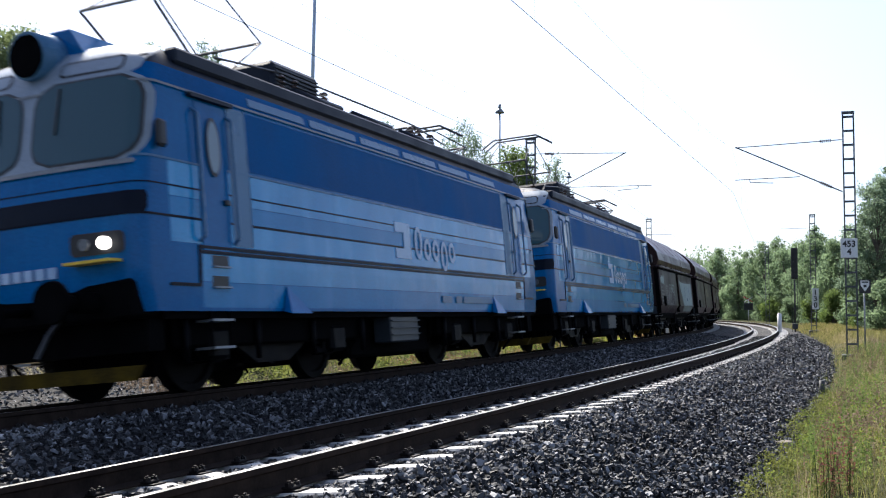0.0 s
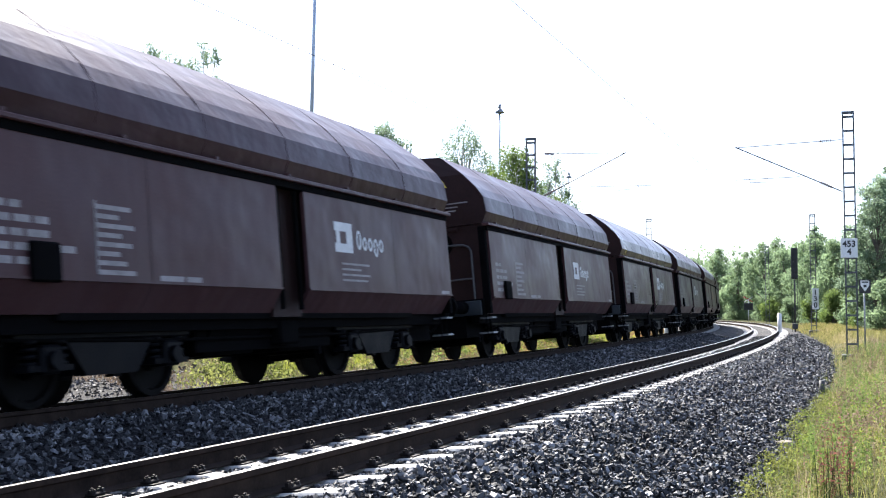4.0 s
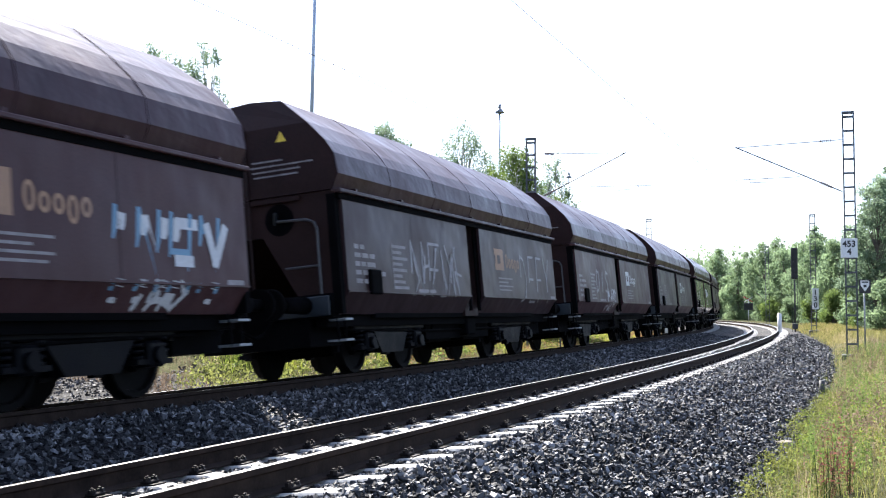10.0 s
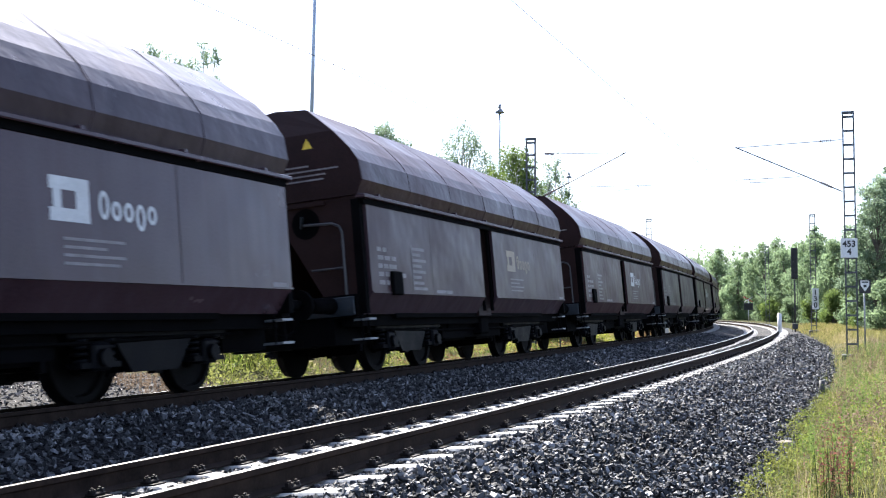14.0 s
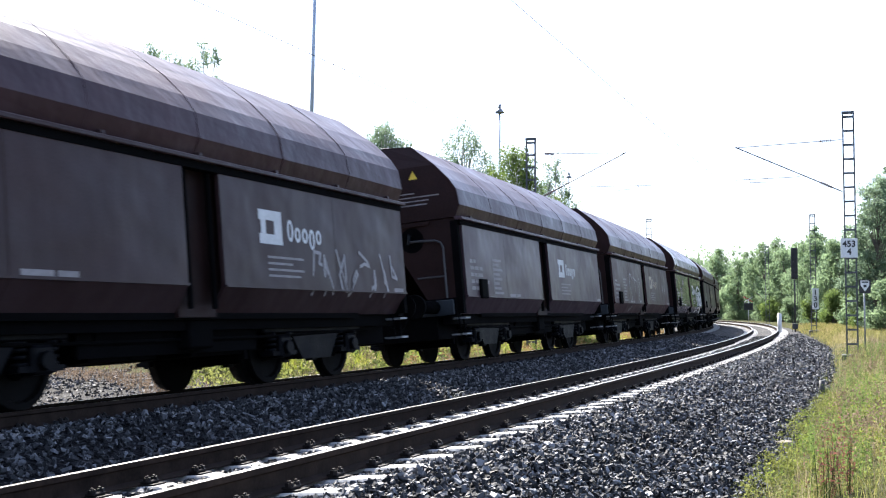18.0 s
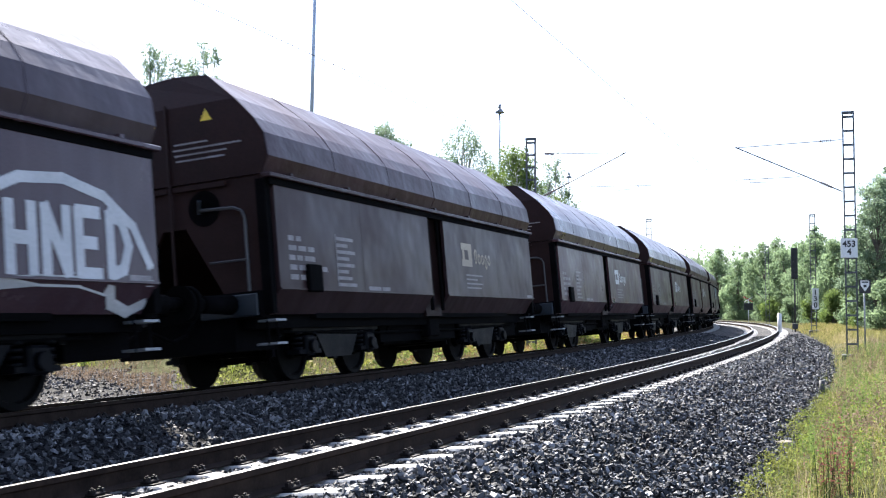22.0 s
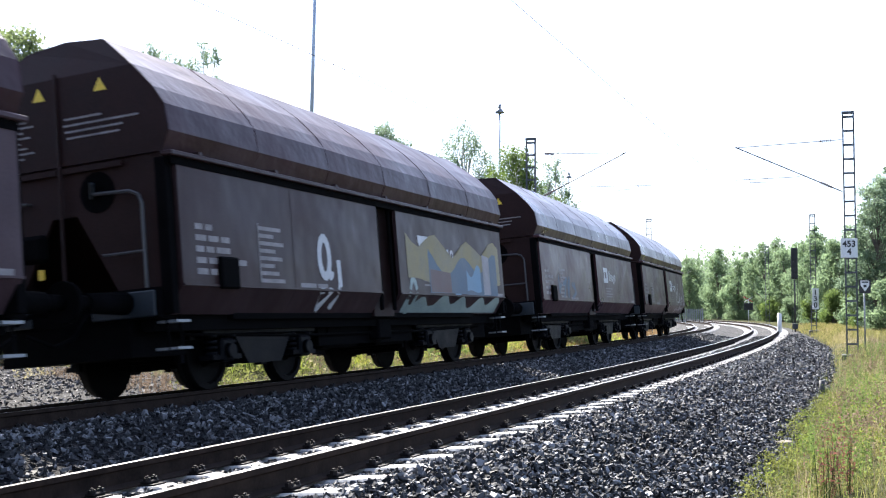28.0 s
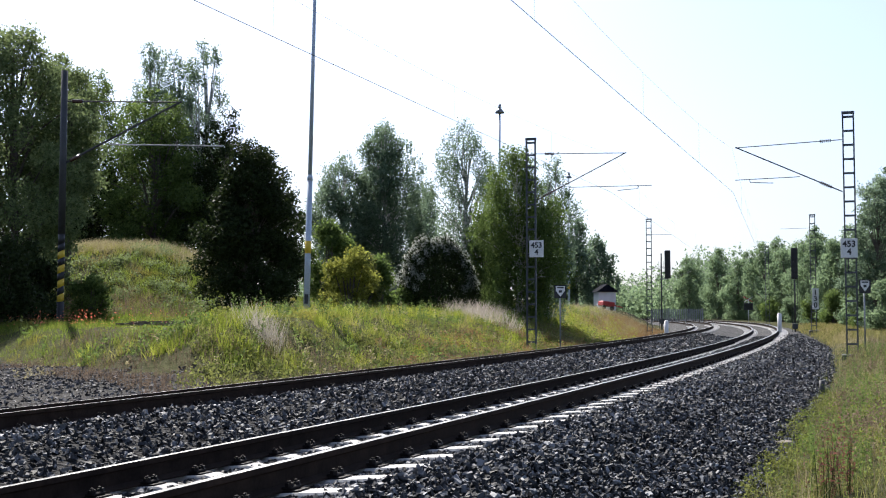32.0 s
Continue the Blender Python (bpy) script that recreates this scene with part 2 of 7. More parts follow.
def panel(bm, corners, thick):
    """A slab from four corners, thickened against its normal."""
    v = [Vector(c) for c in corners]
    nrm = (v[1] - v[0]).cross(v[3] - v[0]).normalized() * thick
    a = [bm.verts.new(c) for c in v]
    b = [bm.verts.new(c - nrm) for c in v]
    bm.faces.new(a)
    bm.faces.new(b[::-1])
    for i in range(4):
        bm.faces.new([a[(i + 1) % 4], a[i], b[i], b[(i + 1) % 4]])
    return bm


# ---- the line: a left-hand curve, s along it, n to its right ----
FAR_N, CANT_NEAR, CANT_FAR, FAR_Z = -4.3105, 0.0865, 0.0905, -0.0173
DS = 0.5
S_AXIS = np.arange(-560.0, 640.0, DS)


def turn_at(s):
    c = np.clip(s, -30, 140)
    h = 0.3746 - 0.0012356 * c - 0.5 * 1.18174e-5 * c * c
    h = h + np.where(s > 140, (s - 140) * -(0.0012356 + 1.18174e-5 * 140), 0)
    return h


H_AXIS = turn_at(S_AXIS)
_x, _y = np.cumsum(np.sin(H_AXIS)) * DS, np.cumsum(np.cos(H_AXIS)) * DS
_i0 = int(np.argmin(abs(S_AXIS)))
X_AXIS, Y_AXIS = _x - _x[_i0] + 0.0638, _y - _y[_i0] + 12.0


def at(s, n=0.0):
    """World x, y and heading at s along the near track, n to the right."""
    x, y, h = np.interp(s, S_AXIS, X_AXIS), np.interp(s, S_AXIS, Y_AXIS), np.interp(s, S_AXIS, H_AXIS)
    return x + n * np.cos(h), y - n * np.sin(h), h


def nearest(x, y):
    """s and n of world points."""
    x, y = np.atleast_1d(x).astype(float), np.atleast_1d(y).astype(float)
    s, n = np.zeros(len(x)), np.zeros(len(x))
    sub = slice(900, 1900, 2)
    ax, ay, asx, ah = X_AXIS[sub], Y_AXIS[sub], S_AXIS[sub], H_AXIS[sub]
    for k in range(0, len(x), 4000):
        d = (x[k:k + 4000, None] - ax) ** 2 + (y[k:k + 4000, None] - ay) ** 2
        i = np.argmin(d, 1)
        dx, dy = x[k:k + 4000] - ax[i], y[k:k + 4000] - ay[i]
        s[k:k + 4000] = asx[i] + dx * np.sin(ah[i]) + dy * np.cos(ah[i])
        n[k:k + 4000] = dx * np.cos(ah[i]) - dy * np.sin(ah[i])
    return s, n


def smooth(v, a, b):
    u = np.clip((v - a) / (b - a), 0, 1)
    return u * u * (3 - 2 * u)


def wavy(x, y):
    return 0.5 * np.sin(0.9 * x + 0.5 * y) * np.cos(0.7 * y - 0.3 * x) + 0.3 * np.sin(2.1 * x - 1.3 * y + 1) + 0.2 * np.sin(3.7 * y + 2.9 * x)


def bank_u(x, y, n):
    """How far a place lies behind the foot of the left bank."""
    return np.minimum(-n - 8.0, (y - 25.6 + 1.1 * (x + 6.46)) / 1.49)


def ground_z(x, y):
    s, n = nearest(x, y)
    x, y = np.atleast_1d(x).astype(float), np.atleast_1d(y).astype(float)
    right = -0.68 + 0.36 * smooth(n, 3.2, 4.4) + 0.25 * smooth(s, 40, 110) + 0.3 * smooth(n, 8, 40)
    u = bank_u(x, y, n)
    high = np.maximum(smooth(x, -7.0, -5.0), smooth(y, 47, 58))
    left = -0.55 + 0.12 * smooth(-n, 7.4, 10) + (1.0 + 0.3 * high) * smooth(u, -0.4, 2.0 + 2.4 * smooth(x, -6, -2)) + 0.75 * high * smooth(u, 5, 12) + 0.35 * smooth(s, 40, 60) * smooth(u, 0, 4)
    mound = (3.5 - 0.9 * smooth(y, 47, 58)) * np.exp(-((x + 15.6) / 5.6) ** 4 - ((y - 54) / 6.6) ** 2)
    z = np.where(n > -2, right, left + mound * smooth(u, 2, 7)) + 0.05 * wavy(x, y) * smooth(abs(n + 2), 5.2, 8)
    return z


def bed_z(n):
    """Height of the ballast across both tracks, in the canted planes."""
    pts_n = [-8.2, -7.3, -6.1, FAR_N - 1.45, FAR_N + 1.5, -1.5, -0.5, -0.25, 0.25, 0.5, 1.32, 1.9, 3.15, 3.6]
    pts_z = [-0.75, -0.56, -0.40, FAR_Z - 0.20 - 1.45 * CANT_FAR, FAR_Z - 0.20 + 1.5 * CANT_FAR, -0.200 - 1.5 * CANT_NEAR, -0.204 - 0.5 * CANT_NEAR, -0.20 - 0.25 * CANT_NEAR, -0.20 + 0.25 * CANT_NEAR, -0.204 + 0.5 * CANT_NEAR,
             -0.196 + 1.4 * CANT_NEAR, -0.11, -0.66, -0.85]
    return np.interp(n, pts_n, pts_z)


# ---- ground, one sheet to the horizon ----
def graded(lo, hi, step, far):
    core = np.arange(lo, hi + step, step)
    grow = np.array([far * (i / 14) ** 3 for i in range(1, 15)])
    return np.concatenate([lo - grow[::-1] - 0.5, core, hi + grow + 0.5])


gx, gy = graded(-45, 60, 0.8, 2500), graded(-20, 130, 0.8, 2500)
GX, GY = np.meshgrid(gx, gy)
gz = ground_z(GX.ravel(), GY.ravel())
nx, ny = len(gx), len(gy)
ii = (np.arange(ny - 1)[:, None] * nx + np.arange(nx - 1)).ravel()
ground = fast_mesh("ground", np.stack([GX.ravel(), GY.ravel(), gz], 1), np.stack([ii, ii + 1, ii + nx + 1, ii + nx], 1), M_GROUND)
ground.data.shade_smooth()
tagged(ground, "grassy trackside ground with dry patches and bare soil", "ground", kind="structure")

# ---- ballast bed ----
bn = np.array([-8.2, -7.3, -6.7, -6.1, -5.76, -5, -4.3, -3.6, -2.8, -2.2, -1.5, -0.8, -0.5, -0.25, 0, 0.25, 0.5, 0.8, 1.32, 1.9, 2.3, 2.7, 3.15, 3.6])
bs = np.concatenate([np.arange(-120, -16, 4), np.arange(-16, 60, 0.5), np.arange(60, 330, 2.0)])
BS, BN = np.meshgrid(bs, bn, indexing="ij")
bx, by, _ = at(BS.ravel(), BN.ravel())
bz = bed_z(BN.ravel()) + 0.008 * wavy(bx * 2, by * 2) - 0.012
ii = (np.arange(len(bs) - 1)[:, None] * len(bn) + np.arange(len(bn) - 1)).ravel()
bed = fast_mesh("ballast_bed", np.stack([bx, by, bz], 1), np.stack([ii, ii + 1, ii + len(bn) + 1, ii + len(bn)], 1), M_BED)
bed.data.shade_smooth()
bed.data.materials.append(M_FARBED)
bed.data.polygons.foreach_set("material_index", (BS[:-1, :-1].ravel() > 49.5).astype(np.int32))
tagged(bed, "dark grey crushed stone ballast under two tracks", "ballast", kind="structure")


# ---- rails ----
RAIL = [(-0.036, 0), (0.036, 0), (0.036, -0.036), (0.010, -0.05), (0.009, -0.135), (0.075, -0.160), (0.075, -0.172),
        (-0.075, -0.172), (-0.075, -0.160), (-0.009, -0.135), (-0.010, -0.05), (-0.036, -0.036)]


def rail_run(name, n0, z0, cant, s0, s1, parent):
    ss = np.concatenate([np.arange(s0, 80, 1.0), np.arange(80, s1, 3.0)])
    k = len(RAIL)
    vs = []
    for off, dz in RAIL:
        o, z = off * math.cos(cant) - dz * math.sin(cant), dz * math.cos(cant) + off * math.sin(cant)
        x, y, _ = at(ss, n0 + o)
        vs.append(np.stack([x, y, np.full(len(ss), z0 + z)], 1))
    v = np.stack(vs, 1).reshape(-1, 3)
    fs = [(i * k + j, i * k + (j + 1) % k, (i + 1) * k + (j + 1) % k, (i + 1) * k + j) for i in range(len(ss) - 1) for j in range(k)]
    ob = fast_mesh(name, v, fs, M_RAIL_SIDE, parent)
    ob.data.materials.append(M_RAIL_TOP)
    idx = np.array([1 if j == 0 else 0 for i in range(len(ss) - 1) for j in range(k)], np.int32)
    ob.data.polygons.foreach_set("material_index", idx)
    ob["label"] = "steel rail with a polished head and rusty web"
    return ob


near_track = tagged(new("near_track"), "railway track of rusty rails on pale concrete sleepers", "track", kind="structure")
far_track = tagged(new("far_track"), "railway track of dark rails partly sunk in ballast", "track", kind="structure")
G = 0.7525
for track, n0, z0, cant in ((near_track, 0.0, 0.0, CANT_NEAR), (far_track, FAR_N, FAR_Z, CANT_FAR)):
    for side in (-G, G):
        rail_run("rail", n0 + side, z0 + side * cant, cant, -100, 320, track)


def sleeper_mesh():
    bm = bmesh.new()
    # along x: raised rail seats, lower middle; sides taper
    prof = [(-1.3, -0.182), (-1.05, -0.178), (-0.52, -0.178), (-0.34, -0.235), (0.34, -0.235), (0.52, -0.178), (1.05, -0.178), (1.3, -0.182)]
    rows = []
    for x, z in prof:
        rows.append([bm.verts.new((x, y, zz)) for y, zz in ((-0.15, -0.40), (-0.112, z - 0.014), (-0.100, z), (0.100, z), (0.112, z - 0.014), (0.15, -0.40))])
    for a, b in zip(rows[:-1], rows[1:]):
        for i in range(5):
            bm.faces.new([a[i], b[i], b[i + 1], a[i + 1]])
    bm.faces.new(rows[0])
    bm.faces.new(rows[-1][::-1])
    bmesh.ops.recalc_face_normals(bm, faces=bm.faces)
    me = bpy.data.meshes.new("sleeper")
    bm.to_mesh(me)
    bm.free()
    me.materials.append(M_CONCRETE)
    return me


def fastening_mesh():
    """Ribbed base plate, clamp and two upright bolts with nuts beside the rail foot."""
    bm = bmesh.new()
    box(bm, -0.075, 0.055, -0.075, 0.075, -0.182, -0.166)
    box(bm, -0.030, 0.050, -0.066, 0.066, -0.166, -0.140, 0.008)
    for yy in (-0.042, 0.042):
        tube(bm, (0.0, yy, -0.16), (0.0, yy, -0.108), 0.013, None, 6)
        tube(bm, (0.0, yy, -0.146), (0.0, yy, -0.120), 0.030, 0.027, 6)
    me = bpy.data.meshes.new("fastening")
    bm.to_mesh(me)
    bm.free()
    me.materials.append(M_CLIP)
    return me


SLEEPER, CLIP = sleeper_mesh(), fastening_mesh()


def track_pose(s, n0, z0, cant):
    x, y, h = at(s, n0)
    return Matrix.Translation((x, y, z0)) @ Matrix.Rotation(-h, 4, "Z") @ Matrix.Rotation(-cant, 4, "Y")


for track, n0, z0, cant, i0, i1, clips in ((near_track, 0.0, 0.0, CANT_NEAR, -34, 260, 70), (far_track, FAR_N, FAR_Z, CANT_FAR, -40, 180, 60)):
    for i in range(i0, i1):
        sl = new("sleeper", SLEEPER)
        sl.parent = track
        sl.matrix_basis = track_pose(-5.07 + 0.16 + 0.6 * i, n0, z0, cant)
        if -22 <= i < clips:
            for rx, flip in ((-G - 0.11, 0), (-G + 0.11, 180), (G - 0.11, 0), (G + 0.11, 180)):
                if n0 < -1 and rx < 0:
                    continue
                c = new("fastening", CLIP)
                c.parent = sl
                c.matrix_basis = pose(rx, 0, 0, 0, 0, flip)

# ---- the train: materials ----
def wagon_paint(name, dark, light, rough, grey):
    return surface(name, dark, light, 0.8, rough, 0.0, 0.12, 35, (grey, (6.0, 6.0, 0.35), 0.16), 0.006, 0.03,
                   dust=((0.075, 0.052, 0.060), 1.3, 0.16), spec=0.12, dent=0.06)


WAGON_SIDE = [wagon_paint("wagon_brown_paint", (0.046, 0.021, 0.022), (0.064, 0.032, 0.033), 0.40, (0.09, 0.062, 0.068)),
              wagon_paint("wagon_greyed_paint", (0.045, 0.027, 0.031), (0.062, 0.040, 0.046), 0.38, (0.09, 0.066, 0.074)),
              wagon_paint("wagon_fresh_paint", (0.052, 0.024, 0.027), (0.072, 0.037, 0.041), 0.34, (0.10, 0.07, 0.074)),
              surface("wagon_glossy_paint", (0.040, 0.021, 0.026), (0.062, 0.036, 0.043), 0.8, 0.2, 0.0, 0.05, 35, ((0.09, 0.07, 0.078), (6.0, 6.0, 0.35), 0.2), 0.004, 0.08, spec=0.28, dent=0.03),
              wagon_paint("wagon_grimy_paint", (0.026, 0.014, 0.014), (0.042, 0.025, 0.026), 0.4, (0.06, 0.044, 0.046))]
WAGON_ROOF = [surface("wagon_roof_brown", (0.030, 0.014, 0.018), (0.050, 0.026, 0.032), 0.7, 0.38, 0, 0.5, 2.5, ((0.085, 0.068, 0.074), (5.0, 0.8, 0.8), 0.3), 0.05, 0.02, spec=0.15),
              surface("wagon_roof_pale", (0.040, 0.029, 0.037), (0.072, 0.056, 0.067), 0.7, 0.32, 0, 0.5, 2.5, ((0.13, 0.105, 0.11), (5.0, 0.8, 0.8), 0.3), 0.05, 0.05, spec=0.18)]
M_WEND = surface("wagon_end_maroon", (0.013, 0.0056, 0.0050), (0.025, 0.0115, 0.0108), 1.5, 0.6, 0, 0.2, spec=0.12)
# Grime and steel taken near black; underbody shade is in the colours.
M_UNDER = surface("underframe_grime_in_shade", (0.001, 0.001, 0.0012), (0.004, 0.004, 0.0045), 3, 0.8, 0.0, 0.3, spec=0.02)
M_BOGIE = surface("bogie_grime_in_shade", (0.001, 0.0011, 0.0016), (0.0036, 0.004, 0.0056), 4, 0.5, 0.0, 0.3, spec=0.06)
M_WHEEL = surface("wheel_steel_in_shade", (0.001, 0.001, 0.001), (0.004, 0.0036, 0.0034), 4, 0.7, 0.0, 0.2, spec=0.06)
M_HANDRAIL = surface("handrail_grey", (0.020, 0.020, 0.022), (0.05, 0.05, 0.053), 3, 0.5)
M_LBOXGREEN = surface("headstock_paint", (0.004, 0.008, 0.012), (0.010, 0.018, 0.025), 3, 0.5)
M_MARK = surface("white_marking", (0.40, 0.41, 0.41), (0.56, 0.57, 0.57), 3, 0.5)
M_CREAM = surface("yellowed_marking", (0.24, 0.19, 0.13), (0.36, 0.30, 0.22), 3, 0.5)
M_ORANGE = surface("orange_marking", (0.22, 0.11, 0.055), (0.30, 0.17, 0.09), 3, 0.5)
M_FADE = surface("faded_lettering", (0.13, 0.115, 0.115), (0.27, 0.25, 0.25), 6, 0.6)
M_SPRAY = surface("sprayed_white", (0.36, 0.37, 0.38), (0.52, 0.53, 0.54), 2, 0.5)
M_SPRAYGREY = surface("sprayed_grey", (0.18, 0.17, 0.175), (0.32, 0.31, 0.315), 2, 0.6)
M_SPRAYBLUE = surface("sprayed_blue", (0.03, 0.06, 0.10), (0.06, 0.11, 0.16), 2, 0.5)
M_SPRAYCYAN = surface("sprayed_light_blue", (0.07, 0.18, 0.28), (0.12, 0.25, 0.36), 2, 0.5)
M_SPRAYYELLOW = surface("sprayed_yellow", (0.13, 0.11, 0.05), (0.24, 0.19, 0.07), 2, 0.5)
M_SPRAYRED = surface("sprayed_dull_red", (0.06, 0.03, 0.03), (0.11, 0.055, 0.05), 2, 0.5)
M_SPRAYGREEN = surface("sprayed_teal", (0.16, 0.22, 0.21), (0.32, 0.40, 0.38), 2, 0.5)

HALF = 5.91          # half the length of the hopper body
BUFFER_END = 7.07
ROOF_PROFILE = [(0.0, 4.24), (0.55, 4.19), (1.06, 3.76), (1.33, 3.46), (1.46, 3.25), (1.50, 2.94), (1.40, 2.72)]
FOLD = 1.21         # height of the fold near the foot of the doors
WALL = [(1.455, 2.585), (1.455, FOLD), (1.24, 0.90)]


def wall_x(z):
    return float(np.interp(z, [0.90, FOLD, 2.64], [1.24, 1.455, 1.455]))


def plate(bm, y0, y1, z0, z1, out=0.004, side=1):
    """A thin marking on the outer face of the side wall."""
    zs = [z0, z1] if (z0 - FOLD) * (z1 - FOLD) >= 0 else [z0, FOLD, z1]
    for a, b in zip(zs[:-1], zs[1:]):
        v = [bm.verts.new((side * (wall_x(z) + out), y, z)) for y, z in ((y0, a), (y1, a), (y1, b), (y0, b))]
        bm.faces.new(v if side > 0 else v[::-1])
    return bm


def stroke(bm, pts, w, out=0.005):
    """A painted line on the camera-side wall through (y, z) points."""
    fine = []
    for (ya, za), (yb, zb) in zip(pts[:-1], pts[1:]):
        fine.append((ya, za))
        if (za - FOLD) * (zb - FOLD) < 0:
            u = (FOLD - za) / (zb - za)
            fine.append((ya + (yb - ya) * u, FOLD))
    pts = fine + [pts[-1]]
    for (ya, za), (yb, zb) in zip(pts[:-1], pts[1:]):
        d = Vector((yb - ya, zb - za))
        if d.length < 1e-6:
            continue
        d.normalize()
        o = Vector((-d.y, d.x)) * w / 2
        e = d * w * 0.3
        q = [(ya - e.x + o.x, za - e.y + o.y), (ya - e.x - o.x, za - e.y - o.y), (yb + e.x - o.x, zb + e.y - o.y), (yb + e.x + o.x, zb + e.y + o.y)]
        out += 0.00013
        bm.faces.new([bm.verts.new((wall_x(z) + out, y, z)) for y, z in q])
    return bm


def tiny(*args):
    """Lettering too small to pick apart."""
    return tagged(part(*args), kind="stuff")


def wheelset(parent, y):
    bm = tubed((-1.1, 0, 0), (1.1, 0, 0), 0.08, None, 8)
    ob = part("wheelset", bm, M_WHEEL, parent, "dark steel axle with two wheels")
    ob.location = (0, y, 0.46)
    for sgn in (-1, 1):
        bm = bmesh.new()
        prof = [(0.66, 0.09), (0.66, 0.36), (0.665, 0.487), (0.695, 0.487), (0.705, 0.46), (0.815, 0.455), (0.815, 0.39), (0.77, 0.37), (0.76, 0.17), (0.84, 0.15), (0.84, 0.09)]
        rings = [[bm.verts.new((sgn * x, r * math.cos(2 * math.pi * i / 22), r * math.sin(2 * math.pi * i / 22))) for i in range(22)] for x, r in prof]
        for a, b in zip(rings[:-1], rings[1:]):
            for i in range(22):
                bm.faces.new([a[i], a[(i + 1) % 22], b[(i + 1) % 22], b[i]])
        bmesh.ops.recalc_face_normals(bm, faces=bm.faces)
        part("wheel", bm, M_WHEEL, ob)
    return ob


def bogie(parent, y, base=1.0):
    """Two-axle bogie: cast side frames with sprung axle boxes, a bolster."""
    bm = bmesh.new()
    for sx in (-1, 1):
        x = 1.0 * sx
        for ya in (-base, base):
            box(bm, x - 0.13, x + 0.13, y + ya - 0.15, y + ya + 0.15, 0.33, 0.62, 0.03)
            tube(bm, (x + 0.13 * sx, y + ya, 0.46), (x + 0.19 * sx, y + ya, 0.46), 0.10, 0.09, 10)
            for dy in (-0.22, 0.22):
                for k in range(4):
                    tube(bm, (x, y + ya + dy, 0.42 + 0.07 * k), (x, y + ya + dy, 0.455 + 0.07 * k), 0.085, None, 8)
                box(bm, x - 0.1, x + 0.1, y + ya + dy - 0.1, y + ya + dy + 0.1, 0.36, 0.42)
        box(bm, x - 0.06, x + 0.06, y - base - 0.45, y + base + 0.45, 0.66, 0.82, 0.02)
        side = [(y - base + 0.28, 0.66), (y - 0.42, 0.29), (y + 0.42, 0.29), (y + base - 0.28, 0.66), (y + 0.2, 0.64), (y - 0.2, 0.64)]
        a = [bm.verts.new((x - 0.05, yy, zz)) for yy, zz in side]
        b = [bm.verts.new((x + 0.05, yy, zz)) for yy, zz in side]
        for i in range(6):
            bm.faces.new([a[i], a[(i + 1) % 6], b[(i + 1) % 6], b[i]])
        bm.faces.new(a)
        bm.faces.new(b[::-1])
    box(bm, -0.95, 0.95, y - 0.2, y + 0.2, 0.34, 0.74)
    for ya in (-0.42, 0.42):
        box(bm, -0.9, 0.9, y + ya - 0.05, y + ya + 0.05, 0.30, 0.50)
        for xx in (-0.72, 0.72):
            box(bm, xx - 0.06, xx + 0.06, y + ya - 0.07, y + ya + 0.07, 0.26, 0.70)
    for ya in (-base - 0.52, base + 0.52):
        box(bm, -0.95, 0.95, y + ya - 0.05, y + ya + 0.05, 0.62, 0.74)
        for sx in (-0.75, 0.75):
            box(bm, sx - 0.05, sx + 0.05, y + ya - 0.04, y + ya + 0.04, 0.35, 0.62)
    bmesh.ops.recalc_face_normals(bm, faces=bm.faces)
    return part("bogie", bm, M_BOGIE, parent, "grimy cast bogie frame with coil springs, darkened for shade")


def buffers(parent, yend, sgn, z=1.05):
    for x in (-0.875, 0.875):
        bm = bmesh.new()
        tube(bm, (x, yend - sgn * 1.05, z), (x, yend - sgn * 0.35, z), 0.13, 0.11, 12)
        tube(bm, (x, yend - sgn * 0.4, z), (x, yend - sgn * 0.06, z), 0.085, None, 10)
        tube(bm, (x, yend - sgn * 0.06, z), (x, yend, z), 0.225, 0.215, 18)
        part("buffer", bm, M_UNDER, parent)


def hipped(y, z):
    """The gables lean inwards above the upper fold of the roof."""
    lean = 0.20 * min(1.0, max(0.0, (z - 3.76) / 0.43))
    return math.copysign(min(abs(y), HALF - lean - (HALF - abs(y)) * 0.5), y) if abs(y) > 5 else y


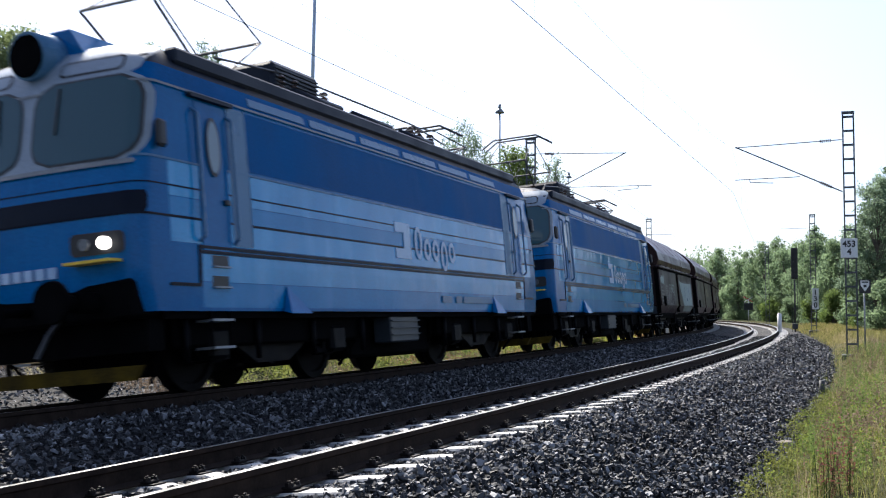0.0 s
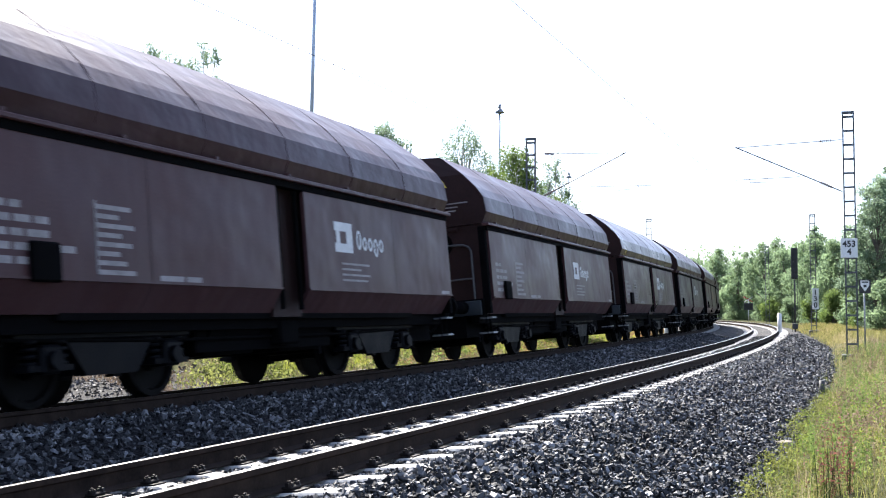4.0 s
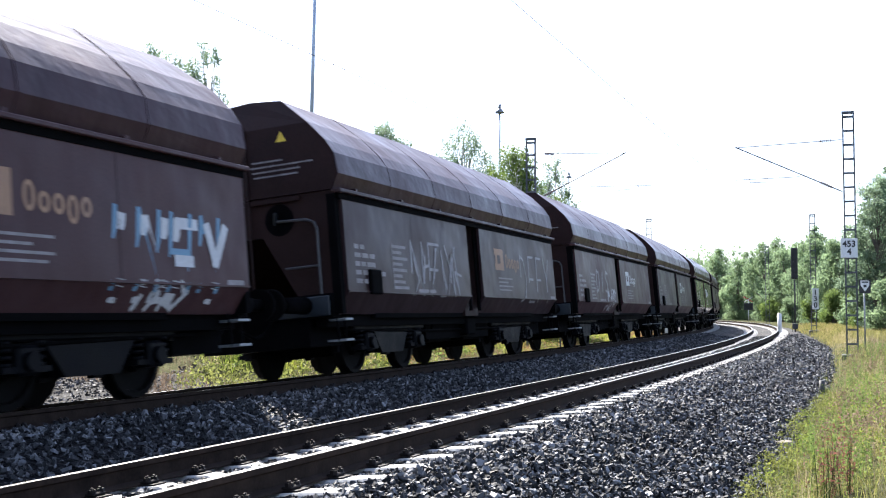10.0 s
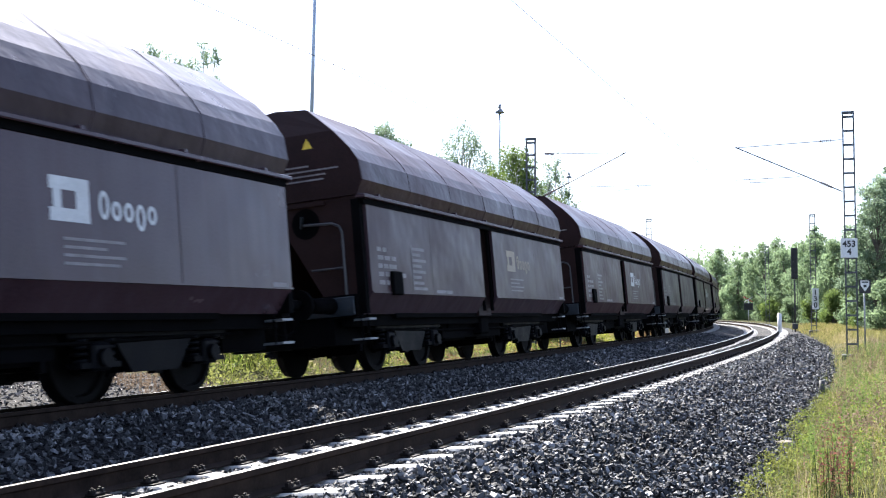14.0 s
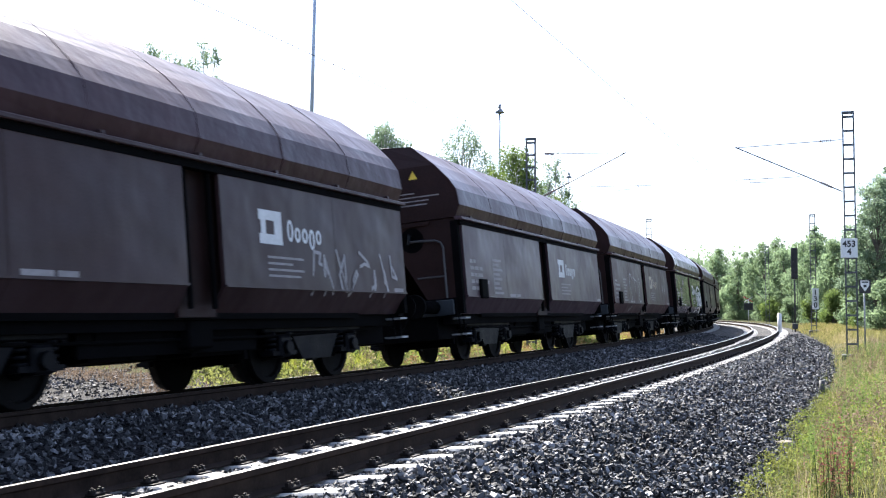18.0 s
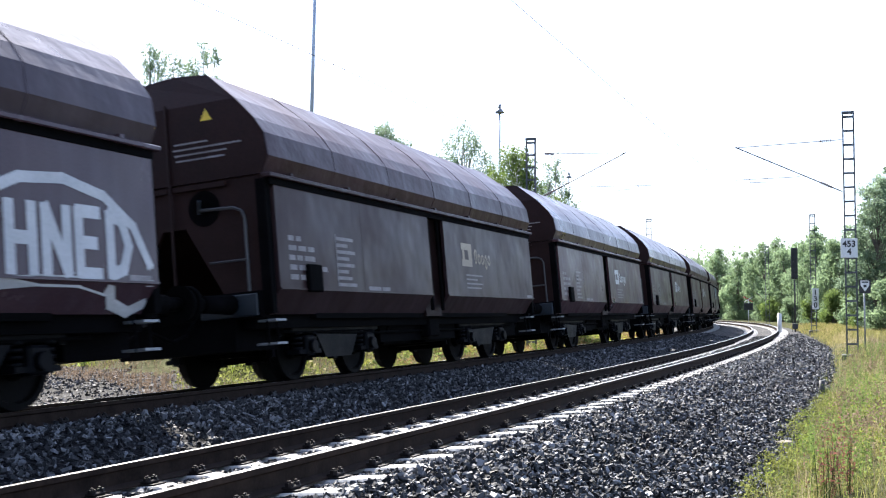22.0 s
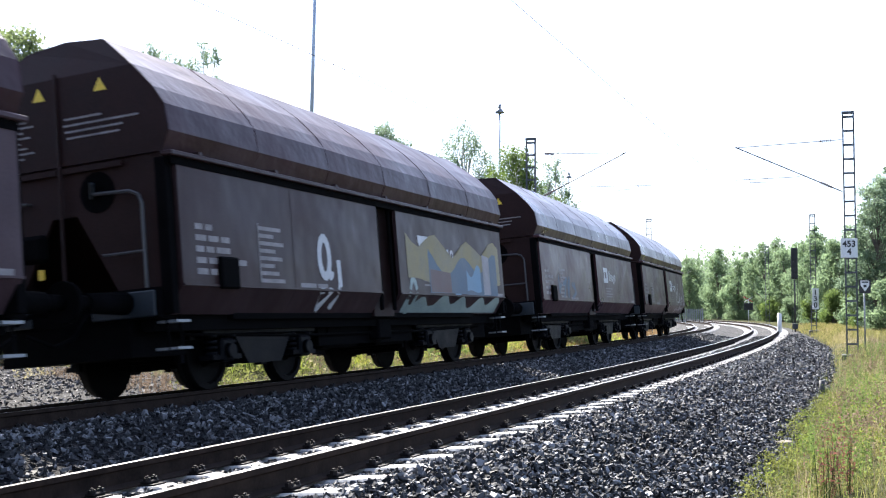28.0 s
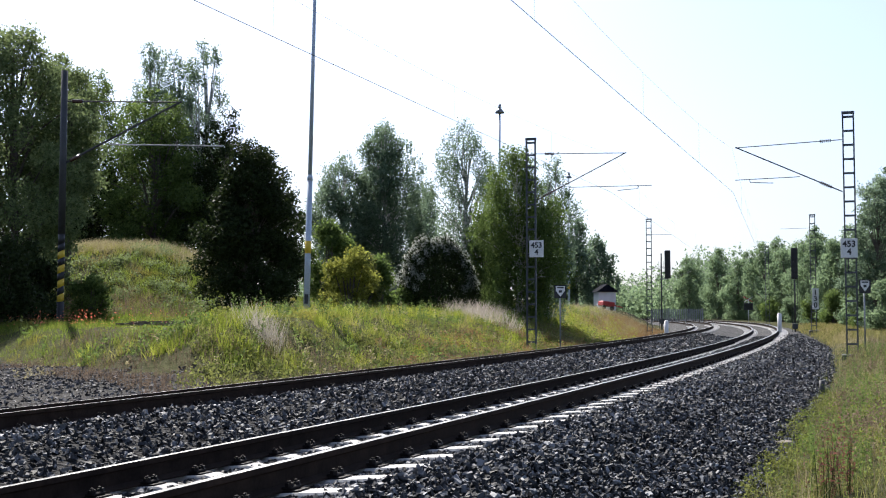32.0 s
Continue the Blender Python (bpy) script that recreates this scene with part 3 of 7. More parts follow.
def hopper_wagon(side_mat, roof_mat, label):
    w = tagged(new("hopper_wagon"), label, "freight wagon", "hopper wagons of the train")
    # upper half: a folded closed roof
    outline = [(-x, z) for x, z in ROOF_PROFILE[::-1]] + ROOF_PROFILE[1:]
    bm = bmesh.new()
    ys = [-HALF, -HALF + 0.02, -3.95, -1.97, 0, 1.97, 3.95, HALF - 0.02, HALF]
    random.seed(7)
    rings = [[bm.verts.new((x + (0.006 * random.uniform(-1, 1) if 0 < i < len(ys) - 1 else 0), hipped(y, z), z + (0.006 * random.uniform(-1, 1) if 0 < i < len(ys) - 1 else 0)))
              for x, z in outline] for i, y in enumerate(ys)]
    for a, b in zip(rings[:-1], rings[1:]):
        for i in range(len(outline)):
            j = (i + 1) % len(outline)
            bm.faces.new([a[i], a[j], b[j], b[i]])
    bmesh.ops.recalc_face_normals(bm, faces=bm.faces)
    part("roof", bm, roof_mat, w, "folded closed steel roof with dents")
    for y in (-HALF, HALF):
        bm = bmesh.new()
        low = [bm.verts.new((x * 0.995, hipped(y, z) + (0.004 if y > 0 else -0.004), z - 0.004)) for x, z in outline if z < 3.8]
        top = [bm.verts.new((x * 0.995, hipped(y, z) + (0.004 if y > 0 else -0.004), z - 0.004)) for x, z in outline if z > 3.7]
        bm.faces.new(low)
        bm.faces.new(top)
        bmesh.ops.remove_doubles(bm, verts=bm.verts, dist=0.001)
        bmesh.ops.recalc_face_normals(bm, faces=bm.faces)
        ext = bmesh.ops.extrude_face_region(bm, geom=list(bm.faces))
        for v in ext["geom"]:
            if isinstance(v, bmesh.types.BMVert):
                v.co.y -= 0.03 * (1 if y > 0 else -1)
        bmesh.ops.recalc_face_normals(bm, faces=bm.faces)
        part("end_panel", bm, M_WEND, w, "dark maroon gable end")
    # standing seams across the roof
    seam = bmesh.new()
    for (xa, za), (xb, zb) in zip(outline[:-1], outline[1:]):
        d = Vector((xb - xa, zb - za)).normalized()
        o = Vector((-d.y, d.x)) * 0.006
        if o.dot(Vector(((xa + xb) / 2, (za + zb) / 2 - 3.4))) < 0:
            o = -o
        q = [(xa, za), (xb, zb), (xb + o.x, zb + o.y), (xa + o.x, za + o.y)]
        a = [seam.verts.new((x, -0.012, z)) for x, z in q]
        b = [seam.verts.new((x, 0.012, z)) for x, z in q]
        for i in range(4):
            seam.faces.new([a[i], a[(i + 1) % 4], b[(i + 1) % 4], b[i]])
        seam.faces.new(a)
        seam.faces.new(b)
    bmesh.ops.recalc_face_normals(seam, faces=seam.faces)
    first = part("roof_seam", seam, roof_mat, w)
    first.location.y = -3.95
    for y in (-1.97, 0.0, 1.97, 3.95):
        o = new("roof_seam", first.data)
        o.parent, o.location = w, (0, y, 0)
    for sx in (-1, 1):
        bm = bmesh.new()
        x0, x1 = sorted((sx * 1.38, sx * 1.53))
        box(bm, x0, x1, -HALF - 0.02, HALF + 0.02, 2.655, 2.715, 0.012)
        part("waist_ledge", bm, side_mat, w, "long projecting ledge under the roof")
        # Near-black strip puts the shadow under the ledge into a solid.
        bm = bmesh.new()
        x0, x1 = sorted((sx * 1.36, sx * 1.47))
        box(bm, x0, x1, -HALF + 0.05, HALF - 0.05, 2.57, 2.655)
        part("ledge_shade_strip", bm, M_UNDER, w)
        for y in np.linspace(-5.3, 5.3, 7):
            part("hinge", boxed(*sorted((sx * 1.42, sx * 1.505)), y - 0.035, y + 0.035, 2.715, 2.76), side_mat, w)
        # the two flap doors of this side, each folded in at the bottom
        for y0, y1 in ((-5.74, -0.34), (0.42, 5.84)):
            bm = bmesh.new()
            pts = [(sx * x, z) for x, z in WALL]
            ins = [(sx * (x - 0.06), z) for x, z in WALL]
            loop = pts + ins[::-1]
            prism(bm, loop, y0, y1)
            door = part("flap_door", bm, side_mat, w, "flat steel flap door folded inwards at its foot")
            mid = (y0 + y1) / 2 + (0.25 if y0 > 0 else -0.1)
            part("seam", plate(bmesh.new(), mid - 0.006, mid + 0.006, 0.9, 2.57, 0.003, sx), M_WEND, door)
            part("rib", boxed(*sorted((sx * 1.45, sx * 1.475)), y0, y1, FOLD - 0.005, FOLD + 0.018), side_mat, door)
            if sx > 0 and y0 < 0:
                bm = boxed(1.45, 1.52, -5.02, -4.62, 1.18, 1.56, bevel=0.02)
                part("lock_box", bm, M_UNDER, door, "black square lock box")
        bm = bmesh.new()
        x0, x1 = sorted((sx * 1.08, sx * 1.30))
        box(bm, x0, x1, -0.34, 0.42, 0.86, 2.57)
        part("centre_pillar", bm, M_WEND, w, "dark maroon recessed pillar between the doors")
        for y in (-0.22, 0.28):
            part("pillar_rod", tubed((sx * 1.38, y, 0.95), (sx * 1.38, y, 2.56), 0.035, None, 6), M_UNDER, w)
        for y in (-HALF + 0.06, HALF - 0.06):
            part("corner_post", boxed(*sorted((sx * 1.28, sx * 1.42)), y - 0.055, y + 0.055, 0.9, 2.65), M_UNDER, w)
        bm = boxed(*sorted((sx * 0.98, sx * 1.16)), -HALF, HALF, 0.72, 0.90)
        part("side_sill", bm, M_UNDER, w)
    # inner hopper with sloping ends
    bm = bmesh.new()
    slope = [(-HALF + 0.10, 2.70), (HALF - 0.10, 2.70), (HALF - 1.4, 1.0), (-HALF + 1.4, 1.0)]
    a = [bm.verts.new((-1.30, y, z)) for y, z in slope]
    b = [bm.verts.new((1.30, y, z)) for y, z in slope]
    k = len(slope)
    for i in range(k):
        bm.faces.new([a[i], a[(i + 1) % k], b[(i + 1) % k], b[i]])
    bm.faces.new(a)
    bm.faces.new(b[::-1])
    bmesh.ops.triangulate(bm, faces=[f for f in bm.faces if len(f.verts) > 4])
    bmesh.ops.recalc_face_normals(bm, faces=bm.faces)
    part("hopper", bm, M_WEND, w, "maroon hopper with sloping ends")
    for e in (-1, 1):
        bm = bmesh.new()
        prism(bm, [(-1.2, 1.0), (1.2, 1.0), (0.95, 0.42), (-0.95, 0.42)], *sorted((e * 0.35, e * 1.5)))
        part("discharge_chute", bm, M_UNDER, w)
    part("hopper_floor", boxed(-1.25, 1.25, -4.4, 4.4, 0.84, 0.99), M_UNDER, w)
    for e in (-1, 1):
        y = e * (HALF + 0.0)
        part("headstock", boxed(-1.3, 1.3, *sorted((y - 0.12 * e, y + 0.1 * e)), 0.86, 1.2), M_UNDER, w)
        part("platform", boxed(-1.25, 1.25, *sorted((y - 1.3 * e, y - 0.12 * e)), 1.14, 1.18), M_UNDER, w)
        buffers(w, e * BUFFER_END, e)
        bm = bmesh.new()
        tube(bm, (0, y, 1.02), (0, y + e * 0.5, 1.02), 0.05, None, 8)
        tube(bm, (0, y + e * 0.45, 1.06), (0, y + e * 0.85, 0.9), 0.035, None, 6)
        tube(bm, (0, y + e * 0.85, 0.9), (0, y + e * 1.12, 0.98), 0.035, None, 6)
        part("coupling", bm, M_UNDER, w)
        part("brake_hose", chain([(0.35, y + e * 0.1, 0.95), (0.37, y + e * 0.4, 0.7), (0.36, y + e * 0.7, 0.62), (0.3, y + e * 1.05, 0.75)], 0.025), M_UNDER, w)
        for x in (-1.12, 1.12):
            yy = y + e * 0.04
            bm = chain([(x, yy, 1.16), (x, yy, 2.16), (x * 0.96, yy, 2.26), (x * 0.86, yy, 2.31), (x * 0.42, yy, 2.33)], 0.021)
            part("handrail", bm, M_HANDRAIL, w, "bent grey handrail")
            part("handrail_foot", tubed((x * 0.42, yy, 2.33), (x * 0.42, y - e * 0.06, 2.33), 0.018, None, 6), M_HANDRAIL, w)
            part("rung", tubed((x, yy, 1.62), (x * 0.5, yy, 1.62), 0.016, None, 6), M_HANDRAIL, w)
            sx = 1 if x > 0 else -1
            for z in (0.50, 0.80):
                bm = boxed(*sorted((sx * 1.12, sx * 1.42)), *sorted((y - e * 0.05, y - e * 0.32)), z, z + 0.03)
                part("step", bm, M_GALV, w, "bare metal footstep")
            for yy in (y - e * 0.06, y - e * 0.31):
                part("step_bracket", tubed((sx * 1.3, yy, 0.5), (sx * 1.28, yy, 0.9), 0.018, None, 5), M_UNDER, w)
            part("beam_end", boxed(*sorted((sx * 0.42, sx * 1.27)), *sorted((y + 0.1 * e, y + 0.13 * e)), 0.88, 1.17, bevel=0.012), M_LBOXGREEN, w, "blue-grey painted end of the headstock")
        # end wall with an opening that narrows upwards between the sloping plates
        bm = bmesh.new()
        prism(bm, [(-1.40, 0.98), (-0.82, 0.98), (-0.18, 2.12), (0.18, 2.12), (0.82, 0.98), (1.40, 0.98), (1.40, 2.71), (-1.40, 2.71)], *sorted((y - e * 0.03, y - e * 0.09)))
        part("end_wall", bm, M_WEND, w, "maroon end wall with a tapering opening")
        part("end_post", tubed((0.0, y + e * 0.02, 1.18), (0.0, y + e * 0.02, 3.8), 0.022, None, 6), M_WEND, w)
        for x in (-0.45, 0.45):
            part("cross_brace", boxed(x - 0.4, x + 0.4, *sorted((y - e * 0.02, y + e * 0.02)), 2.62, 2.68), M_WEND, w)
        # Flat near-black disc; the hole's dark inside is only its colour.
        hole = tubed((0.48, y - e * 0.035, 2.36), (0.48, y - e * 0.022, 2.36), 0.24, None, 18)
        part("access_hole", hole, M_UNDER, w, "dark round access hole")
        part("valve_handle", tubed((0.40, y - e * 0.03, 2.30), (0.46, y + e * 0.05, 2.46), 0.03, None, 6), M_LBOXGREEN, w, "small blue-green valve handle")
        part("brake_wheel_box", boxed(-0.55, -0.2, *sorted((y - e * 0.02, y + e * 0.12)), 1.62, 1.95, bevel=0.05), M_UNDER, w)
        part("valve_tag", boxed(-0.28, -0.2, *sorted((y + e * 0.12, y + e * 0.135)), 1.42, 1.54), M_YELLOW, w, "small yellow tag")
        # end lettering: small triangles and bars
        for x in (-0.25, 0.62):
            bm = bmesh.new()
            q = [bm.verts.new((x + dx, y + e * 0.012, 3.52 + dz)) for dx, dz in ((-0.09, 0), (0.09, 0), (0, 0.16))]
            bm.faces.new(q if e < 0 else q[::-1])
            part("warning_triangle", bm, M_YELLOW, w, "small yellow warning triangle")
        bm = bmesh.new()
        for r in range(9):
            box(bm, -1.1 + 0.03 * r, -0.55 + 0.05 * ((r * 7) % 5), *sorted((y + e * 0.006, y + e * 0.012)), 3.36 - r * 0.062, 3.38 - r * 0.062)
        for r, (x0, x1) in enumerate(((0.1, 0.62), (0.08, 1.12), (0.1, 0.9), (0.12, 0.86))):
            box(bm, x0, x1, *sorted((y + e * 0.006, y + e * 0.012)), 3.24 - r * 0.075, 3.262 - r * 0.075)
        tiny("end_lettering", bm, M_FADE, w, "faded small lettering")
    bm = bmesh.new()
    tube(bm, (0.55, -1.5, 0.72), (0.55, -0.6, 0.72), 0.16, None, 12)
    part("air_reservoir", bm, M_UNDER, w)
    bm = chain([(1.05, -5.2, 0.68), (1.05, -2.2, 0.62), (1.05, 2.2, 0.62), (1.05, 5.2, 0.68)], 0.022)
    part("brake_pipe", bm, M_UNDER, w)
    part("gear_box", boxed(0.9, 1.2, 0.0, 0.5, 0.5, 0.85, bevel=0.03), M_UNDER, w)
    part("chute_apron", boxed(0.96, 1.02, -1.75, 1.75, 0.46, 0.86), M_UNDER, w, "black apron over the discharge chutes")
    for e in (-1, 1):
        part("sole_bar", boxed(-0.9, 0.9, *sorted((e * 4.95, e * 6.0)), 0.45, 0.86), M_UNDER, w)
    for yb in (-3.36, 3.36):
        bogie(w, yb)
        for dy in (-1.0, 1.0):
            wheelset(w, yb + dy)
    # data panels on the front door, grouped small bars
    bm = bmesh.new()
    random.seed(3)
    for r in range(5):
        y = -5.45
        for _ in range(random.randint(2, 4)):
            ln = random.uniform(0.12, 0.3)
            plate(bm, y, y + ln, 1.34 + r * 0.13, 1.41 + r * 0.13)
            y += ln + 0.05
    tiny("number_lettering", bm, M_FADE, w, "block of faded white lettering")
    bm = bmesh.new()
    for r in range(8):
        plate(bm, -4.05, -3.62 + random.uniform(-0.05, 0.22), 1.28 + r * 0.095, 1.33 + r * 0.095)
    plate(bm, -4.05, -4.02, 1.28, 2.03)
    tiny("load_table", bm, M_FADE, w, "load table in faded white lettering")
    bm = bmesh.new()
    plate(bm, -3.0, -2.55, 1.24, 1.30)
    plate(bm, -2.5, -2.2, 1.24, 1.30)
    tiny("small_lettering", bm, M_FADE, w)
    bm = bmesh.new()
    for r, (a, b) in enumerate(((1.45, 2.4), (1.45, 2.1), (1.45, 2.4), (1.45, 2.3))):
        plate(bm, a, b, 1.60 - r * 0.08, 1.63 - r * 0.08)
    tiny("notice_lettering", bm, M_FADE, w)
    part("corner_lettering", plate(bmesh.new(), 5.35, 5.72, 1.22, 1.29), M_FADE, w)
    return w


def oval_plate(y0, y1, z0, z1, t, x):
    """A flat oval ring on an upright wall."""
    bm = bmesh.new()
    cy, cz, a, b = (y0 + y1) / 2, (z0 + z1) / 2, (y1 - y0) / 2, (z1 - z0) / 2
    turn = [2 * math.pi * i / 20 for i in range(20)]
    o = [bm.verts.new((x + 0.004, cy + a * math.cos(q), cz + b * math.sin(q))) for q in turn]
    i = [bm.verts.new((x + 0.004, cy + (a - t) * math.cos(q), cz + (b - t) * math.sin(q))) for q in turn]
    for k in range(20):
        j = (k + 1) % 20
        bm.faces.new([o[k], o[j], i[j], i[k]])
    return bm


def add_logo(w, mat, y=1.28):
    """Square emblem with a stepped opening and a row of plain blocks beside it."""
    bm = plate(bmesh.new(), y, y + 0.58, 1.78, 1.91)
    plate(bm, y + 0.38, y + 0.58, 1.91, 2.09)
    plate(bm, y, y + 0.58, 2.09, 2.22)
    plate(bm, y + 0.05, y + 0.17, 1.91, 2.09)
    part("emblem", bm, mat, w, "square painted emblem with a notch in one side")
    for i, (z0, z1) in enumerate(((1.84, 2.14), (1.84, 2.05), (1.84, 2.05), (1.76, 2.05), (1.84, 2.05))):
        a = y + 0.72 + i * 0.20
        part("word_block", oval_plate(a, a + 0.165, z0, z1, 0.048, 1.455), mat, w)


def scrawl(w, mat, lines, width=0.06, name="graffiti", label="sprayed graffiti strokes"):
    bm = bmesh.new()
    for i, ln in enumerate(lines):
        stroke(bm, ln, width, 0.005 + 0.0011 * (i % 5))
    return tagged(part(name, bm, mat, w, label), kind="stuff")


def squiggle(y0, y1, z0, z1, count, seed):
    r = random.Random(seed)
    out = []
    step = (y1 - y0) / count
    for i in range(count):
        a = y0 + i * step
        pts = [(a + r.uniform(0, step), r.uniform(z0, z1)) for _ in range(r.randint(3, 5))]
        out.append([(a + 0.1 * step, r.choice((z0, z1)))] + pts)
    return out


LETTERS = {"I": [[(0.5, 0), (0.5, 1)]], "H": [[(0.1, 0), (0.1, 1)], [(0.1, 0.5), (0.85, 0.5)], [(0.85, 0), (0.85, 1)]],
           "N": [[(0.1, 0), (0.1, 1), (0.85, 0), (0.85, 1)]], "E": [[(0.85, 1), (0.1, 1), (0.1, 0), (0.85, 0)], [(0.1, 0.5), (0.7, 0.5)]],
           "D": [[(0.1, 0), (0.1, 1), (0.6, 0.9), (0.85, 0.5), (0.6, 0.1), (0.1, 0)]], "S": [[(0.85, 0.9), (0.3, 1), (0.1, 0.75), (0.8, 0.35), (0.6, 0), (0.1, 0.1)]],
           "t": [[(0.5, 1), (0.5, 0)], [(0.15, 0.95), (0.9, 0.95)]], "a": [[(0.8, 0.55), (0.3, 0.6), (0.15, 0.25), (0.4, 0), (0.8, 0.2), (0.8, 0.6), (0.85, 0)]],
           "1": [[(0.2, 0.7), (0.5, 1), (0.5, 0)]], "F": [[(0.85, 1), (0.1, 1), (0.1, 0)], [(0.1, 0.5), (0.7, 0.5)]], "T": [[(0.45, 0.86), (0.48, 0)], [(0.0, 0.93), (0.5, 0.86), (1.0, 0.82)]],
           "R": [[(0.2, 0.55), (0.25, 0.8), (0.5, 0.92), (0.7, 0.8), (0.65, 0.62), (0.3, 0.4), (0.15, 0.22), (0.3, 0.12), (0.75, 0.16), (0.95, 0.0), (1.0, -0.25)]],
           "Z": [[(0.9, 0.86), (0.5, 1.05), (0.25, 0.98), (0.12, 0.75), (0.3, 0.5), (0.6, 0.2), (0.65, -0.05), (0.35, -0.18), (0.12, -0.08)]],
           "Y": [[(0.1, 1), (0.5, 0.5), (0.9, 1)], [(0.5, 0.5), (0.5, 0)]]}


def words(text, y, z, w, h, slant=0.0):
    out = []
    for i, ch in enumerate(text):
        for ln in LETTERS.get(ch, []):
            out.append([(y + (i + u * 0.82) * w + slant * v * h, z + v * h) for u, v in ln])
    return out


# ---- the train: locomotives ----
def loco_paint(name, dark, light, rough=0.26, spec=0.3, drip_sheen=((0.05, 0.09, 0.16), 0.1)):
    # Pale vertical runs: paint drips, with sky reflections put into the colour.
    return surface(name, dark, light, 0.6, rough, 0.0, 0.05, 30, (drip_sheen[0], (5.0, 2.2, 0.35), drip_sheen[1]), 0.004, 0.0, spec=spec, dent=0.03)


M_LNAVY = loco_paint("loco_deep_blue", (0.0003, 0.072, 0.22), (0.0006, 0.10, 0.30), 0.5, 0.03)
M_LMID = loco_paint("loco_mid_blue", (0.0004, 0.085, 0.245), (0.0008, 0.125, 0.34), 0.18, 0.16, ((0.01, 0.18, 0.43), 0.3))
M_LLIGHT = loco_paint("loco_light_blue", (0.001, 0.18, 0.42), (0.003, 0.255, 0.54), 0.12, 0.4, ((0.08, 0.40, 0.70), 0.5))
M_LSTRIPE = loco_paint("loco_dark_stripe", (0.001, 0.003, 0.010), (0.002, 0.006, 0.016), 0.35, 0.1, ((0.004, 0.01, 0.02), 0.1))
M_LGREY = surface("loco_pale_grey", (0.13, 0.14, 0.15), (0.21, 0.22, 0.23), 1.5, 0.4, 0, 0.08)
M_LPANEL = surface("loco_grey_panel", (0.045, 0.13, 0.23), (0.075, 0.18, 0.31), 1.0, 0.3, 0, 0.08, spec=0.25)
M_LSURR = surface("loco_surround_grey", (0.16, 0.20, 0.25), (0.26, 0.31, 0.36), 1.5, 0.4, 0, 0.08)
M_LBOX = surface("loco_box_grey", (0.010, 0.016, 0.022), (0.022, 0.031, 0.04), 1.5, 0.5, 0, 0.1)
M_LROOF = surface("loco_roof_grey", (0.003, 0.006, 0.014), (0.010, 0.016, 0.030), 1.5, 0.5, 0.0, 0.15, spec=0.2)
# Mirrored sky and daylight through the cab are put into these tints.
M_GLASS = glassy("cab_glass", (0.024, 0.066, 0.085), 0.04)
M_DOORGLASS = glassy("door_glass", (0.16, 0.22, 0.26), 0.08)
M_LIGHT = plain("headlight_glass", (0.10, 0.11, 0.13), 0.12)
M_LIT = plain("lit_headlight", (1.0, 0.95, 0.90), 0.3, 0.0, 5.0)
M_LMARK = surface("loco_emblem", (0.24, 0.38, 0.56), (0.40, 0.52, 0.66), 2, 0.35)
# Dirty yellow, darkened again for the shade under the cab.
M_DIRTYYELLOW = surface("dirty_shaded_yellow", (0.012, 0.008, 0.002), (0.09, 0.058, 0.006), 3, 0.8, spec=0.1)
LHALF, LW, CAB_R = 7.55, 1.47, 0.22


def nose(z):
    """Front face position and half width of the body at height z."""
    return (float(np.interp(z, [0.9, 1.2, 2.0, 2.5, 3.45, 3.70, 3.90, 4.08], [7.34, 7.46, 7.48, 7.40, 7.20, 7.05, 6.8, 6.0])),
            float(np.interp(z, [0.9, 1.5, 2.6, 3.4, 3.62, 3.82, 3.98, 4.08], [1.43, 1.46, 1.47, 1.45, 1.40, 1.26, 0.9, 0.35])))


def body_loop(z, grow=0.0):
    """Outline of the body at height z: rounded cab corners and a bowed front."""
    ln, hw = nose(z)
    ln, hw = ln + grow, hw + grow
    r = min(CAB_R, hw * 0.9)
    pts = []
    for e in (-1, 1):
        cs = []
        for i in range(9):
            x = -(hw - r) + i * (hw - r) / 4
            cs.append((x, ln + 0.10 * (1 - (x / hw) ** 2) - 0.10 * (1 - ((hw - r) / hw) ** 2)))
        arc = [((hw - r) + r * math.sin(a), (ln - r) + r * math.cos(a)) for a in [math.pi / 2 * i / 6 for i in range(1, 7)]]
        half = [(-x, y) for x, y in arc[::-1]] + cs + arc
        pts += [(x, y) for x, y in half] if e > 0 else [(-x, -y) for x, y in half]
    return pts


def band(name, z0, z1, mat, parent, label="", steps=2, grow=0.0, cap=False):
    bm = bmesh.new()
    rings = [[bm.verts.new((x, y, z)) for x, y in body_loop(z, grow)] for z in np.linspace(z0, z1, steps + 1)]
    k = len(rings[0])
    for a, b in zip(rings[:-1], rings[1:]):
        for i in range(k):
            f = bm.faces.new([a[i], a[(i + 1) % k], b[(i + 1) % k], b[i]])
            f.smooth = True
    if cap:
        bm.faces.new(rings[-1])
    bmesh.ops.recalc_face_normals(bm, faces=bm.faces)
    return part(name, bm, mat, parent, label)


def side_slab(y0, y1, z0, z1, out=0.006, sx=1, thick=0.012):
    """One slab that follows the side of the body."""
    bm = bmesh.new()
    zs = np.linspace(z0, z1, 4)
    loop = [(sx * (nose(z)[1] + out), z) for z in zs] + [(sx * (nose(z)[1] + out - thick), z) for z in zs[::-1]]
    return prism(bm, loop, y0, y1)


